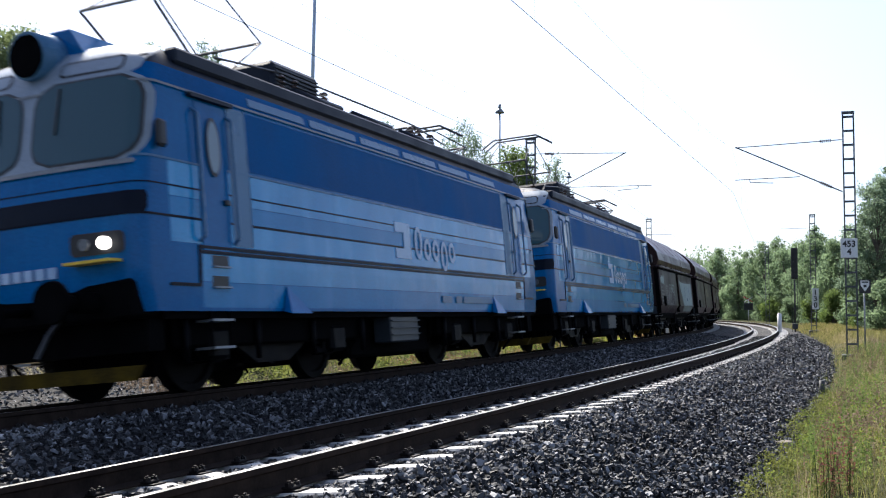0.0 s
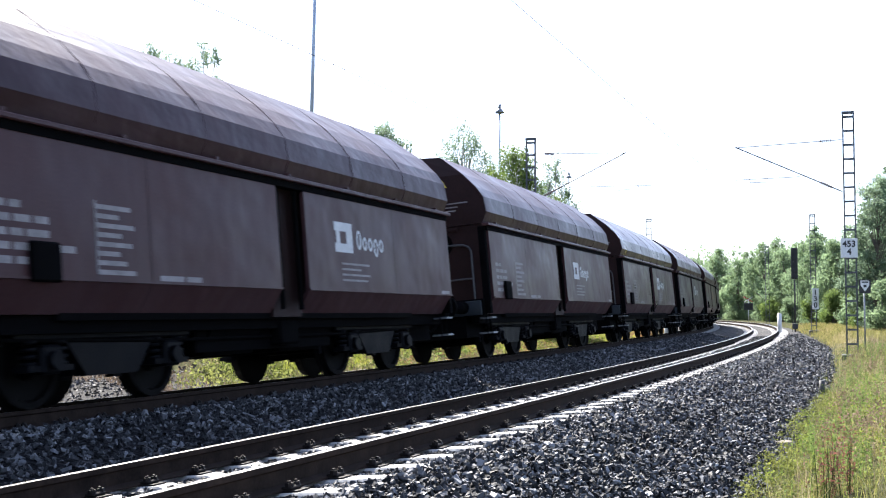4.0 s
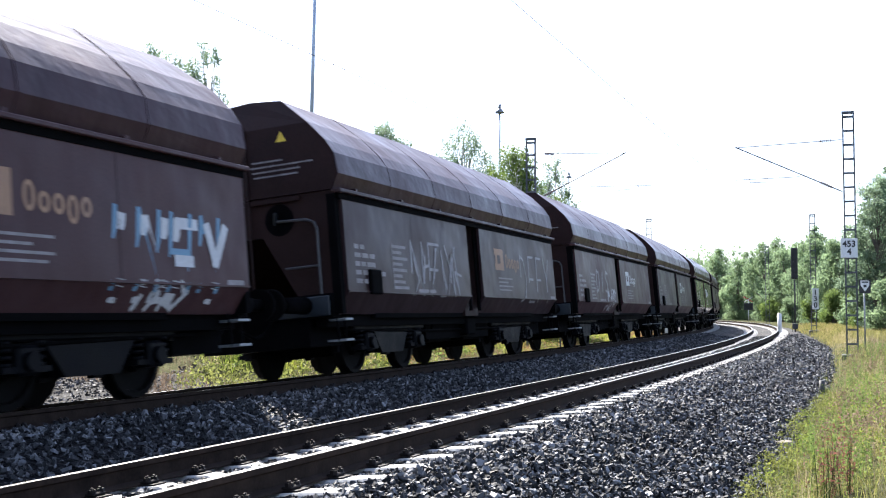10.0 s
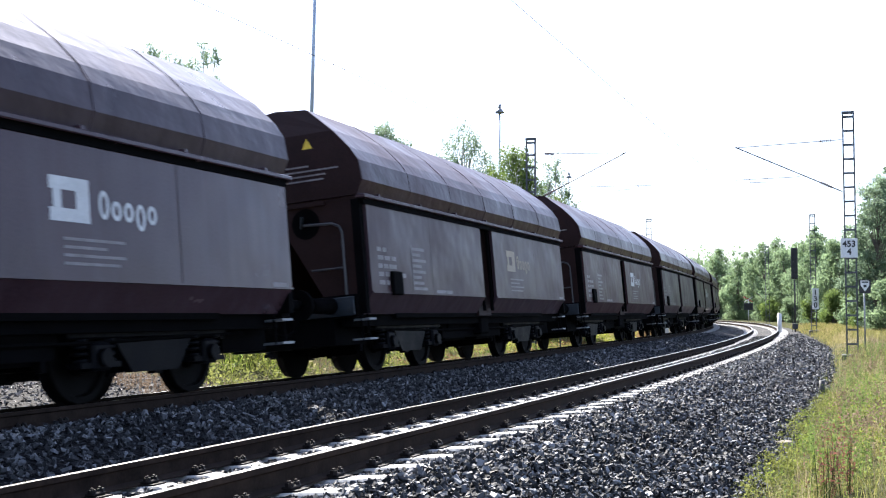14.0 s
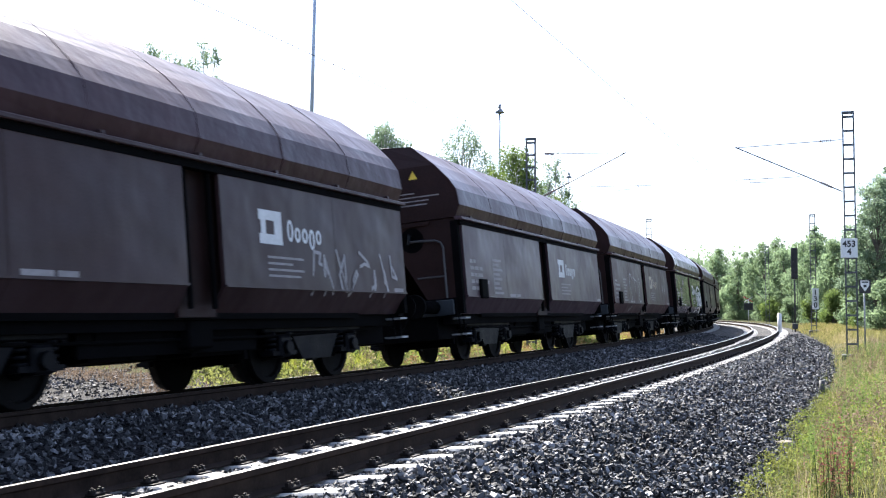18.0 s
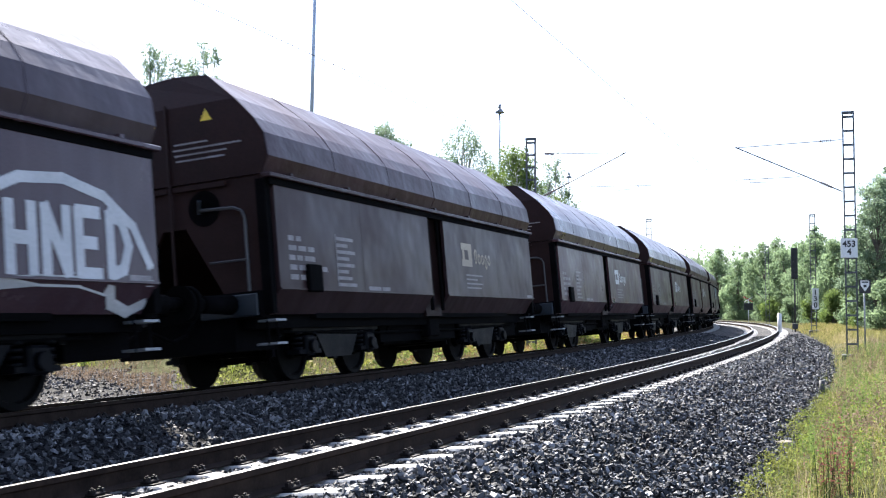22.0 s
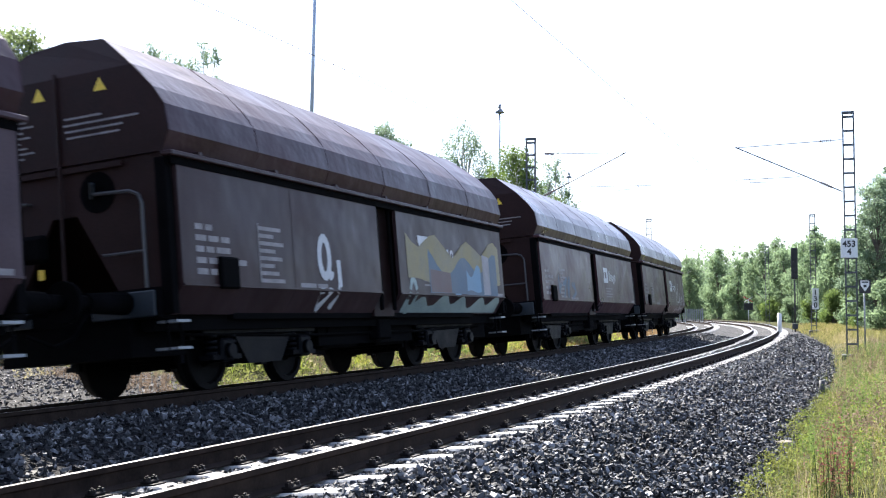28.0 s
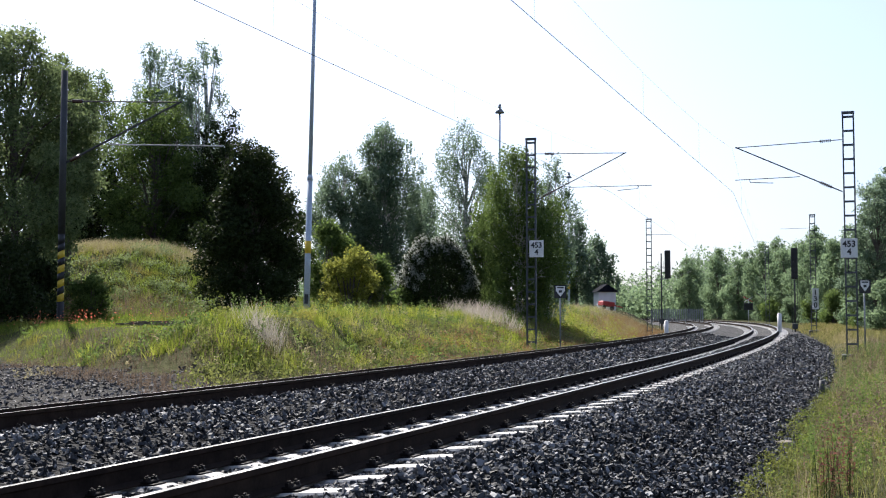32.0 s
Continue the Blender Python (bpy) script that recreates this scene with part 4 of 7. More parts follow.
def front_patch(x0, x1, z0, z1, e, out=0.012, corner=0.12, nx_=10, nz_=8):
    """A rounded patch on the cab front between x0..x1 and z0..z1."""
    bm = bmesh.new()

    def surf(x, z):
        ln, hw = nose(z)
        ln, hw = ln + out, hw + out
        r = min(CAB_R, hw * 0.9)
        ax = abs(x)
        if ax <= hw - r:
            y = ln + 0.10 * (1 - (x / hw) ** 2) - 0.10 * (1 - ((hw - r) / hw) ** 2)
        else:
            y = (ln - r) + math.sqrt(max(0, r * r - (ax - (hw - r)) ** 2))
        return (x, e * y, z)
    grid = []
    for j in range(nz_ + 1):
        v = j / nz_
        z = z0 + (z1 - z0) * v
        dz = min(z - z0, z1 - z)
        inset = corner - math.sqrt(max(0, corner ** 2 - (corner - dz) ** 2)) if dz < corner else 0
        grid.append([bm.verts.new(surf(x0 + inset + (x1 - x0 - 2 * inset) * i / nx_, z)) for i in range(nx_ + 1)])
    for a, b in zip(grid[:-1], grid[1:]):
        for i in range(nx_):
            f = bm.faces.new([a[i], a[i + 1], b[i + 1], b[i]])
            f.smooth = True
    bmesh.ops.recalc_face_normals(bm, faces=bm.faces)
    bm.faces.ensure_lookup_table()
    if bm.faces[0].normal.y * e < 0:
        bmesh.ops.reverse_faces(bm, faces=bm.faces)
    return bm


def pantograph(parent, y, raised):
    """Diamond pantograph with insulator feet, lower and upper arms and a bowed head."""
    bm = bmesh.new()
    for x in (-0.55, 0.55):
        for dy in (-0.8, 0.8):
            for k in range(4):
                tube(bm, (x, y + dy, 4.0 + 0.05 * k), (x, y + dy, 4.03 + 0.05 * k), 0.07, None, 8)
    part("pantograph_insulators", bm, M_INSUL, parent)
    part("pantograph_base", chain([(-0.55, y - 0.8, 4.12), (-0.55, y + 0.8, 4.12), (0.55, y + 0.8, 4.12), (0.55, y - 0.8, 4.12), (-0.55, y - 0.8, 4.12)], 0.03), M_DARKSTEEL, parent)
    top, knee, kz = (5.42, 1.35, 4.75) if raised else (4.56, 1.5, 4.44)
    for x in (-0.5, 0.5):
        for e in (-1, 1):
            part("pantograph_arm", tubed((x, y + e * 0.35, 4.14), (x * 1.1, y + e * knee, kz), 0.02, None, 6), M_DARKSTEEL, parent)
            part("pantograph_arm", tubed((x * 1.1, y + e * knee, kz), (x * 0.9, y + e * 0.05, top), 0.013, None, 6), M_DARKSTEEL, parent)
    for dy in (-0.18, 0.18):
        part("pantograph_head", chain([(-0.95, y + dy, top - 0.12), (-0.6, y + dy, top + 0.08), (0.6, y + dy, top + 0.08), (0.95, y + dy, top - 0.12)], 0.022), M_DARKSTEEL, parent)
    for e in (-1, 1):
        part("pantograph_rod", tubed((-0.55, y + e * knee, kz), (0.55, y + e * knee, kz), 0.022, None, 6), M_DARKSTEEL, parent)


# In-between blue that paints the mirrored tree line on the sides.
M_LBAND = loco_paint("loco_reflection_blue", (0.001, 0.15, 0.36), (0.002, 0.195, 0.45), 0.18, 0.22, ((0.04, 0.25, 0.54), 0.4))


def raised(top):
    """Stretch everything above the waist of the body a little."""
    for ob in top.children_recursive:
        if ob.type == "MESH" and ob.location.length == 0:
            for v in ob.data.vertices:
                if v.co.z > 2.65:
                    v.co.z += (v.co.z - 2.65) * 0.11


def locomotive(lit, label):
    L = tagged(new("electric_locomotive"), label, "locomotive", "locomotives of the train")
    band("skirt", 0.92, 1.58, M_LMID, L, "glossy blue lower body", 4)
    band("waist_band", 1.58, 1.96, M_LMID, L, "blue body band", 3)
    band("moulding", 1.96, 1.985, M_LSTRIPE, L, "", 1, 0.008)
    band("middle_band", 1.985, 2.20, M_LMID, L, "mid-blue body band", 2)
    # Darker side bands: reflections of trees and ground put into colour.
    for sx in (-1, 1):
        part("reflection_tone_panel", side_slab(-6.9, 6.9, 1.99, 2.195, 0.003, sx), M_LBAND, L, "glossy blue side panel, darker reflection put into its colour")
        part("reflection_tone_panel", side_slab(-6.3, 6.3, 0.96, 1.25, 0.003, sx), M_LBAND, L, "glossy blue side panel, darker reflection put into its colour")
    band("upper_band", 2.20, 2.60, M_LMID, L, "blue body band", 3)
    band("moulding", 2.31, 2.325, M_LSTRIPE, L, "", 1, 0.006)
    band("bright_moulding", 2.60, 2.625, M_LPANEL, L, "", 1, 0.010)
    band("cab_band", 2.625, 3.38, M_LMID, L, "blue upper body", 6)
    band("roof_edge", 3.38, 3.60, M_LNAVY, L, "dark blue sloping roof edge", 3)
    band("gutter", 3.37, 3.395, M_LGREY, L, "pale rain gutter", 1, 0.03)
    band("roof", 3.60, 4.08, M_LROOF, L, "dark grey curved roof", 6, 0.0, True)
    for sx in (-1, 1):
        part("light_panel", side_slab(-6.9, 6.9, 1.69, 1.955, 0.004, sx), M_LLIGHT, L, "glossy light blue side panel")
        part("light_panel", side_slab(-6.9, 6.9, 2.205, 2.305, 0.004, sx), M_LLIGHT, L, "glossy light blue side panel")
        part("light_panel", side_slab(-6.9, 6.9, 2.33, 2.595, 0.004, sx), M_LLIGHT, L, "glossy light blue side panel")
        part("light_panel", side_slab(-6.3, 6.3, 1.26, 1.575, 0.004, sx), M_LLIGHT, L, "glossy light blue side panel")
        part("double_moulding", side_slab(-6.34, 6.34, 1.585, 1.62, 0.018, sx), M_LSTRIPE, L, "dark ribbed moulding")
        part("double_moulding", side_slab(-6.34, 6.34, 1.64, 1.675, 0.018, sx), M_LSTRIPE, L, "dark ribbed moulding")
        for e in (-1, 1):
            part("drop_moulding", side_slab(*sorted((e * 6.34, e * 6.38)), 1.20, 1.675, 0.018, sx), M_LSTRIPE, L)
            part("foot_moulding", side_slab(*sorted((e * 6.38, e * 6.95)), 1.20, 1.235, 0.018, sx), M_LSTRIPE, L)
        for i in range(6):
            y = -5.0 + i * 1.68
            part("roof_grille", side_slab(y, y + 1.5, 3.435, 3.535, 0.012, sx), M_LPANEL, L, "blue-grey ventilation grille at the roof edge")
        part("roof_rail", boxed(*sorted((sx * 1.22, sx * 1.40)), -6.5, 6.5, 3.68, 3.86, bevel=0.03), M_LROOF, L)
        part("side_panel", side_slab(-5.15, 5.15, 2.66, 3.33, 0.006, sx), M_LNAVY, L, "long deep-blue side panel")
        for e in (-1, 1):
            part("cab_panel", side_slab(*sorted((e * 5.17, e * 5.58)), 1.70, 3.34, 0.010, sx), M_LPANEL, L, "grey-blue panel behind the cab door")
            part("panel_seam", side_slab(*sorted((e * 5.15, e * 5.165)), 1.70, 3.36, 0.014, sx), M_LPANEL, L)
            d = part("cab_door", side_slab(*sorted((e * 5.66, e * 6.28)), 1.62, 3.30, 0.014, sx), M_LMID, L, "blue cab door with an oval window")
            bm = bmesh.new()
            ring = [bm.verts.new((sx * (LW + 0.032 - 0.02 * max(0, 0.4 * math.sin(a))), e * 5.97 + 0.155 * math.cos(a), 2.83 + 0.33 * math.sin(a))) for a in [2 * math.pi * i / 24 for i in range(24)]]
            bm.faces.new(ring if sx > 0 else ring[::-1])
            part("door_frame", bm, M_BLACK, d)
            bm = bmesh.new()
            ring = [bm.verts.new((sx * (LW + 0.036 - 0.02 * max(0, 0.4 * math.sin(a))), e * 5.97 + 0.125 * math.cos(a), 2.83 + 0.29 * math.sin(a))) for a in [2 * math.pi * i / 24 for i in range(24)]]
            bm.faces.new(ring if sx > 0 else ring[::-1])
            part("door_pane", bm, M_DOORGLASS, d, "pale glossy oval door window")
            part("door_handle", boxed(*sorted((sx * (LW + 0.02), sx * (LW + 0.05))), e * 5.75 - 0.05, e * 5.75 + 0.05, 2.18, 2.24), M_BLACK, d)
            part("door_hood", boxed(*sorted((sx * (LW - 0.03), sx * (LW + 0.05))), *sorted((e * 5.5, e * 6.42)), 3.33, 3.37), M_LROOF, L)
            for y in (5.60, 6.34):
                part("grab_rail", chain([(sx * (LW + 0.01), e * y, 1.72), (sx * (LW + 0.08), e * y, 1.78), (sx * (LW + 0.07), e * y, 3.16), (sx * (LW - 0.02), e * y, 3.22)], 0.021), M_LPANEL, L)
            for z in (1.20, 1.44):
                # Black slab on the side; the recess and its shade are painted.
                part("foot_recess", side_slab(*sorted((e * 5.75, e * 6.1)), z, z + 0.13, 0.006, sx), M_BLACK, L)
                part("foot_edge", boxed(*sorted((sx * (LW - 0.02), sx * (LW + 0.03))), *sorted((e * 5.75, e * 6.1)), z - 0.015, z + 0.005), M_GALV, L)
            for z in (0.48, 0.80):
                part("cab_step", boxed(*sorted((sx * 1.2, sx * 1.46)), *sorted((e * 5.7, e * 6.15)), z, z + 0.03), M_GALV, L)
            for y in (5.72, 6.13):
                part("step_hanger", boxed(*sorted((sx * 1.40, sx * 1.43)), e * y - 0.015, e * y + 0.015, 0.45, 0.95), M_UNDER, L)
            part("mirror", boxed(*sorted((sx * 1.50, sx * 1.58)), *sorted((e * 7.00, e * 7.16)), 2.70, 2.98, bevel=0.03), M_BLACK, L, "black rear-view mirror")
            # sandbox flares at the skirt
            bm = bmesh.new()
            y = e * 4.25
            q = [(sx * 1.46, y - 0.1, 1.25), (sx * 1.46, y + 0.35, 0.92), (sx * 1.58, y + 0.35, 0.88), (sx * 1.58, y - 0.22, 0.88), (sx * 1.46, y - 0.22, 0.92)]
            vs = [bm.verts.new(p) for p in q]
            bm.faces.new(vs[:4])
            bm.faces.new([vs[0], vs[3], vs[4]])
            bm.faces.new([vs[1], vs[4], vs[3], vs[2]])
            part("sand_filler", bm, M_LMID, L)
        part("battery_box", boxed(*sorted((sx * 1.05, sx * 1.36)), -0.85, 0.30, 0.44, 0.90, bevel=0.02), M_LBOX, L, "grey louvred equipment box")
        for z in (0.55, 0.66, 0.77):
            part("box_louvre", boxed(*sorted((sx * 1.37, sx * 1.395)), -0.85, 0.30, z, z + 0.02), M_LBOX, L)
        part("sill_beam", boxed(*sorted((sx * 1.1, sx * 1.38)), -7.0, 7.0, 0.84, 0.94), M_UNDER, L)
    # emblem on the camera side
    bm = bmesh.new()
    prism(bm, [(LW + 0.004, 1.79), (LW + 0.014, 1.79), (LW + 0.014, 1.95), (LW + 0.004, 1.95)], -0.66, -0.04)
    prism(bm, [(LW + 0.004, 1.95), (LW + 0.014, 1.95), (LW + 0.014, 2.22), (LW + 0.004, 2.22)], -0.32, -0.04)
    prism(bm, [(LW + 0.004, 2.22), (LW + 0.014, 2.22), (LW + 0.014, 2.38), (LW + 0.004, 2.38)], -0.66, -0.04)
    part("emblem", bm, M_LMARK, L, "pale square emblem with a notch in one side")
    for i, (z0, z1) in enumerate(((1.80, 2.36), (1.80, 2.18), (1.80, 2.18), (1.64, 2.18), (1.80, 2.18))):
        part("word_block", oval_plate(0.15 + i * 0.40, 0.47 + i * 0.40, z0, z1, 0.085, LW + 0.012), M_LMARK, L)
    bm = bmesh.new()
    for y0, y1 in ((1.3, 1.75), (2.0, 2.3), (2.4, 4.1)):
        bm.faces.new([bm.verts.new(p) for p in ((LW - 0.004, y0, 1.08), (LW - 0.004, y1, 1.08), (LW - 0.002, y1, 1.2), (LW - 0.002, y0, 1.2))])
    tiny("number_lettering", bm, M_LPANEL, L)
    for e in (-1, 1):
        part("window_surround", front_patch(-1.475, 1.475, 2.55, 3.50, e, 0.016, 0.25, 40, 12), M_LSURR, L, "pale blue-grey windscreen surround")
        part("window_sill", front_patch(-1.40, 1.40, 2.52, 2.57, e, 0.03, 0.02, 22, 2), M_LGREY, L, "pale moulding under the windscreen")
        part("forehead", front_patch(-1.36, 1.36, 3.47, 3.84, e, 0.014, 0.10, 26, 6), M_LSURR, L, "pale grey forehead over the windscreen")
        for sx in (-1, 1):
            wf = part("window_frame", front_patch(*sorted((sx * 0.07, sx * 1.445)), 2.585, 3.47, e, 0.026, 0.26, 18, 12), M_BLACK, L, "black rubber windscreen seal")
            part("windscreen", front_patch(*sorted((sx * 0.095, sx * 1.42)), 2.61, 3.445, e, 0.031, 0.25, 18, 12), M_GLASS, L, "dark glossy windscreen")
            part("forehead_vent", front_patch(*sorted((sx * 0.34, sx * 1.17)), 3.525, 3.70, e, 0.020, 0.06), M_BLACK, L)
            part("forehead_vent", front_patch(*sorted((sx * 0.365, sx * 1.145)), 3.545, 3.68, e, 0.026, 0.05), M_LSURR, L)
            part("wiper", tubed((sx * 0.42, e * 7.32, 3.40), (sx * 0.40, e * 7.43, 2.92), 0.014, None, 5), M_BLACK, L)
            part("lamp_frame", front_patch(*sorted((sx * 0.62, sx * 1.28)), 1.56, 1.80, e, 0.016, 0.05), M_BLACK, L)
            for x in (0.80, 1.04):
                y = e * (nose(1.68)[0] + (0.045 if x < 0.9 else 0.028))
                on = lit and e < 0 and x > 0.9
                bm = tubed((sx * x, y, 1.68), (sx * x, y + e * 0.04, 1.68), 0.072, 0.066, 16)
                part("headlight", bm, M_LIT if on else M_LIGHT, L, "lit round headlight" if on else "round headlight")
            part("buffer_step", boxed(*sorted((sx * 0.65, sx * 1.25)), *sorted((e * 7.5, e * 7.72)), 1.46, 1.49), M_YELLOW, L, "yellow footboard over the buffer")
        part("front_stripe", front_patch(-1.47, 1.47, 1.98, 2.22, e, 0.010, 0.01, 40, 4), M_LSTRIPE, L, "dark stripe round the cab front")
        bm = tubed((0, e * 6.7, 3.86), (0, e * 7.34, 3.80), 0.27, 0.25, 24)
        part("top_lamp", bm, M_LPANEL, L, "round top headlamp housing")
        part("top_lamp_glass", tubed((0, e * 7.33, 3.80), (0, e * 7.36, 3.80), 0.225, None, 20), M_UNDER, L)
        bm = bmesh.new()
        prism(bm, [(-0.55, 3.75), (0.55, 3.75), (0.3, 4.12), (-0.3, 4.12)], *sorted((e * 5.8, e * 6.95)))
        part("lamp_fairing", bm, M_LMID, L)
        part("buffer_beam", boxed(-1.35, 1.35, *sorted((e * 7.0, e * 7.5)), 0.85, 1.28, bevel=0.04), M_UNDER, L)
        buffers(L, e * 8.22, e)
        bm = bmesh.new()
        prism(bm, [(-1.25, 0.36), (1.25, 0.36), (1.15, 0.20), (-1.15, 0.20)], *sorted((e * 7.20, e * 7.28)))
        part("rail_guard", bm, M_DIRTYYELLOW, L, "dirty yellow rail guard darkened for shade")
        part("front_apron", boxed(-1.3, 1.3, *sorted((e * 6.9, e * 7.2)), 0.5, 0.9), M_UNDER, L)
        bm = bmesh.new()
        tube(bm, (0, e * 7.5, 1.02), (0, e * 7.95, 1.02), 0.05, None, 8)
        tube(bm, (0, e * 7.9, 1.0), (0, e * 8.1, 0.75), 0.035, None, 6)
        part("coupling", bm, M_UNDER, L)
        for x in (-0.45, 0.45):
            part("brake_hose", chain([(x, e * 7.5, 0.95), (x, e * 7.75, 0.75), (x * 0.9, e * 7.9, 0.5)], 0.028), M_BLACK, L)
        # number bars on the cab front
        for i in range(7):
            x = -0.62 + i * 0.155
            part("number_bar", boxed(x, x + 0.11, *sorted((e * 7.53, e * 7.56)), 1.36, 1.48), M_LMARK, L)
    bm = bmesh.new()
    for y in (-1.6, -1.0, 0.6, 1.2):
        box(bm, -0.7, 0.7, y, y + 0.5, 3.92, 4.06, 0.03)
    part("roof_hatch", bm, M_LROOF, L)
    bm = boxed(-0.75, 0.75, -3.0, -1.55, 3.9, 4.5, bevel=0.06)
    part("resistor_housing", bm, M_LROOF, L, "dark louvred roof housing")
    for i in range(8):
        part("housing_louvre", boxed(0.74, 0.775, -2.95, -1.6, 4.0 + i * 0.055, 4.02 + i * 0.055), M_DARKSTEEL, L)
    for y in (-2.0, 0.0, 2.0):
        part("roof_conduit", tubed((0.95, y - 0.8, 4.06), (0.95, y + 0.8, 4.06), 0.05, None, 8), M_LROOF, L)
    for y in (2.2, 2.6, 3.2, -1.4, -2.4, -2.8):
        bm = bmesh.new()
        for k in range(5):
            tube(bm, (0.75, y, 3.98 + 0.07 * k), (0.75, y, 4.02 + 0.07 * k), 0.085, 0.06, 10)
        part("roof_insulator", bm, M_INSUL, L)
    part("roof_cable", chain([(0.75, -4.6, 4.2), (0.75, -2.6, 4.36), (0.75, 2.4, 4.36), (0.75, 4.0, 4.22)], 0.016), M_WIRE, L)
    pantograph(L, -4.3, True)
    pantograph(L, 4.4, False)
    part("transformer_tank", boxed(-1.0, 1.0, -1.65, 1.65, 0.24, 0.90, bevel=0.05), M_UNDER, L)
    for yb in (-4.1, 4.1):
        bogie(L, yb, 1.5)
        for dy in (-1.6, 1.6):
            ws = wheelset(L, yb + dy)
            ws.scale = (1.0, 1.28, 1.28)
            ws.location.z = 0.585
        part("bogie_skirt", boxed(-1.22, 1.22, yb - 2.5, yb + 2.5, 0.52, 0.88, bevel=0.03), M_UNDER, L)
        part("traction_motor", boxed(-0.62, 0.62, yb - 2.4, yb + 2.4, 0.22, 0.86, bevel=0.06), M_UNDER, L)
        for sx in (-1, 1):
            for dy in (-2.35, -0.75, 0.75, 2.35):
                part("damper", tubed((sx * 1.27, yb + dy, 0.34), (sx * 1.27, yb + dy, 0.84), 0.035, 0.05, 8), M_BOGIE, L)
            for dy in (-1.6, 1.6):
                part("axle_box", boxed(*sorted((sx * 1.02, sx * 1.26)), yb + dy - 0.22, yb + dy + 0.22, 0.36, 0.74, bevel=0.05), M_BOGIE, L)
            part("sand_pipe", chain([(sx * 1.1, yb + 2.5, 0.9), (sx * 1.05, yb + 2.55, 0.5), (sx * 0.8, yb + 2.4, 0.15)], 0.025), M_UNDER, L)
            part("sand_pipe", chain([(sx * 1.1, yb - 2.5, 0.9), (sx * 1.05, yb - 2.55, 0.5), (sx * 0.8, yb - 2.4, 0.15)], 0.025), M_UNDER, L)
    raised(L)
    return L


BROWN = "brown closed coal hopper wagon with flat flap doors"
GREYED = "faded grey-brown coal hopper wagon with flat flap doors"
FRESH = "freshly painted red-brown coal hopper wagon"
DARK = "very dark grimy brown coal hopper wagon"
PALE = "glossy grey-brown coal hopper wagon that mirrors the sky"
STYLES = [(BROWN, WAGON_SIDE[0], WAGON_ROOF[0]), (GREYED, WAGON_SIDE[1], WAGON_ROOF[0]), (FRESH, WAGON_SIDE[2], WAGON_ROOF[1]), (PALE, WAGON_SIDE[3], WAGON_ROOF[1]), (DARK, WAGON_SIDE[4], WAGON_ROOF[0])]
STYLE_OF = [4, 1, 0, 0, 2, 1, 0, 1, 0, 4, 0, 1, 3, 1, 0, 1, 4, 1, 0, 3, 4, 2, 2, 0, 1, 4, 2, 2]
protos = [hopper_wagon(m, r, lab) for lab, m, r in STYLES]
wagons = []
for k, st in enumerate(STYLE_OF):
    wagons.append(copy_thing(protos[st], Matrix.Identity(4)) if st in STYLE_OF[:k] else protos[st])
LOGO_OF = [M_MARK, M_CREAM, M_MARK, M_MARK, M_MARK, M_MARK, M_ORANGE, M_CREAM, M_ORANGE, M_ORANGE, M_MARK, M_MARK, M_MARK, M_CREAM,
           M_MARK, None, M_MARK, M_MARK, M_CREAM, M_MARK, M_CREAM, M_MARK, M_MARK, M_MARK, M_MARK, M_MARK, M_MARK, M_MARK]
for w, lg in zip(wagons, LOGO_OF):
    if lg is not None:
        add_logo(w, lg)
# graffiti and other marks that set single wagons apart
scrawl(wagons[0], M_SPRAYGREY, squiggle(-3.4, -1.0, 1.1, 1.9, 6, 5), 0.06)
scrawl(wagons[8], M_SPRAY, words("INFY", 3.1, 1.05, 0.58, 0.85, 0.1), 0.13, label="white sprayed letters")
scrawl(wagons[8], M_SPRAY, squiggle(3.7, 4.6, 0.95, 1.3, 4, 8), 0.06)
scrawl(wagons[8], M_SPRAYCYAN, words("INHN", 3.0, 1.15, 0.58, 0.85, 0.1), 0.07, label="light blue shading of the sprayed letters")
scrawl(wagons[9], M_SPRAYGREY, squiggle(-3.2, -0.8, 1.2, 2.1, 6, 9) + words("NFY", -3.3, 1.2, 0.8, 0.9), 0.05, label="faint grey sprayed outlines")
scrawl(wagons[9], M_SPRAYGREY, words("DEFY", 3.0, 1.15, 0.62, 1.0), 0.05, label="faint grey sprayed outlines")
scrawl(wagons[10], M_SPRAYGREY, words("DIS", -3.4, 1.5, 0.6, 0.6, 0.2), 0.07)
scrawl(wagons[10], M_SPRAY, squiggle(-2.0, -0.7, 0.98, 1.6, 6, 11), 0.07, label="white sprayed tag")
scrawl(wagons[16], M_SPRAYGREY, squiggle(2.6, 5.6, 1.15, 1.8, 8, 13), 0.05, label="grey sprayed scribble")
scrawl(wagons[18], M_SPRAYGREY, words("ZTR", -3.0, 1.15, 0.80, 1.0), 0.055, label="grey hand-sprayed letters")
scrawl(wagons[18], M_SPRAYGREY, words("11", 4.2, 1.1, 0.5, 0.9), 0.06)
scrawl(wagons[19], M_SPRAY, words("IHNED", 3.15, 1.28, 0.47, 0.62), 0.13, label="white sprayed word inside an arc")
scrawl(wagons[19], M_SPRAY, [[(2.85, 1.15), (2.95, 1.6), (3.3, 1.95), (3.8, 2.15), (4.4, 2.2), (5.0, 2.08), (5.45, 1.8), (5.7, 1.4), (5.72, 1.0), (5.5, 0.92), (5.2, 1.0), (5.1, 1.12), (4.6, 1.2), (4.0, 1.2), (3.5, 1.16), (3.2, 1.0), (3.0, 0.95), (2.85, 1.15)]], 0.11)
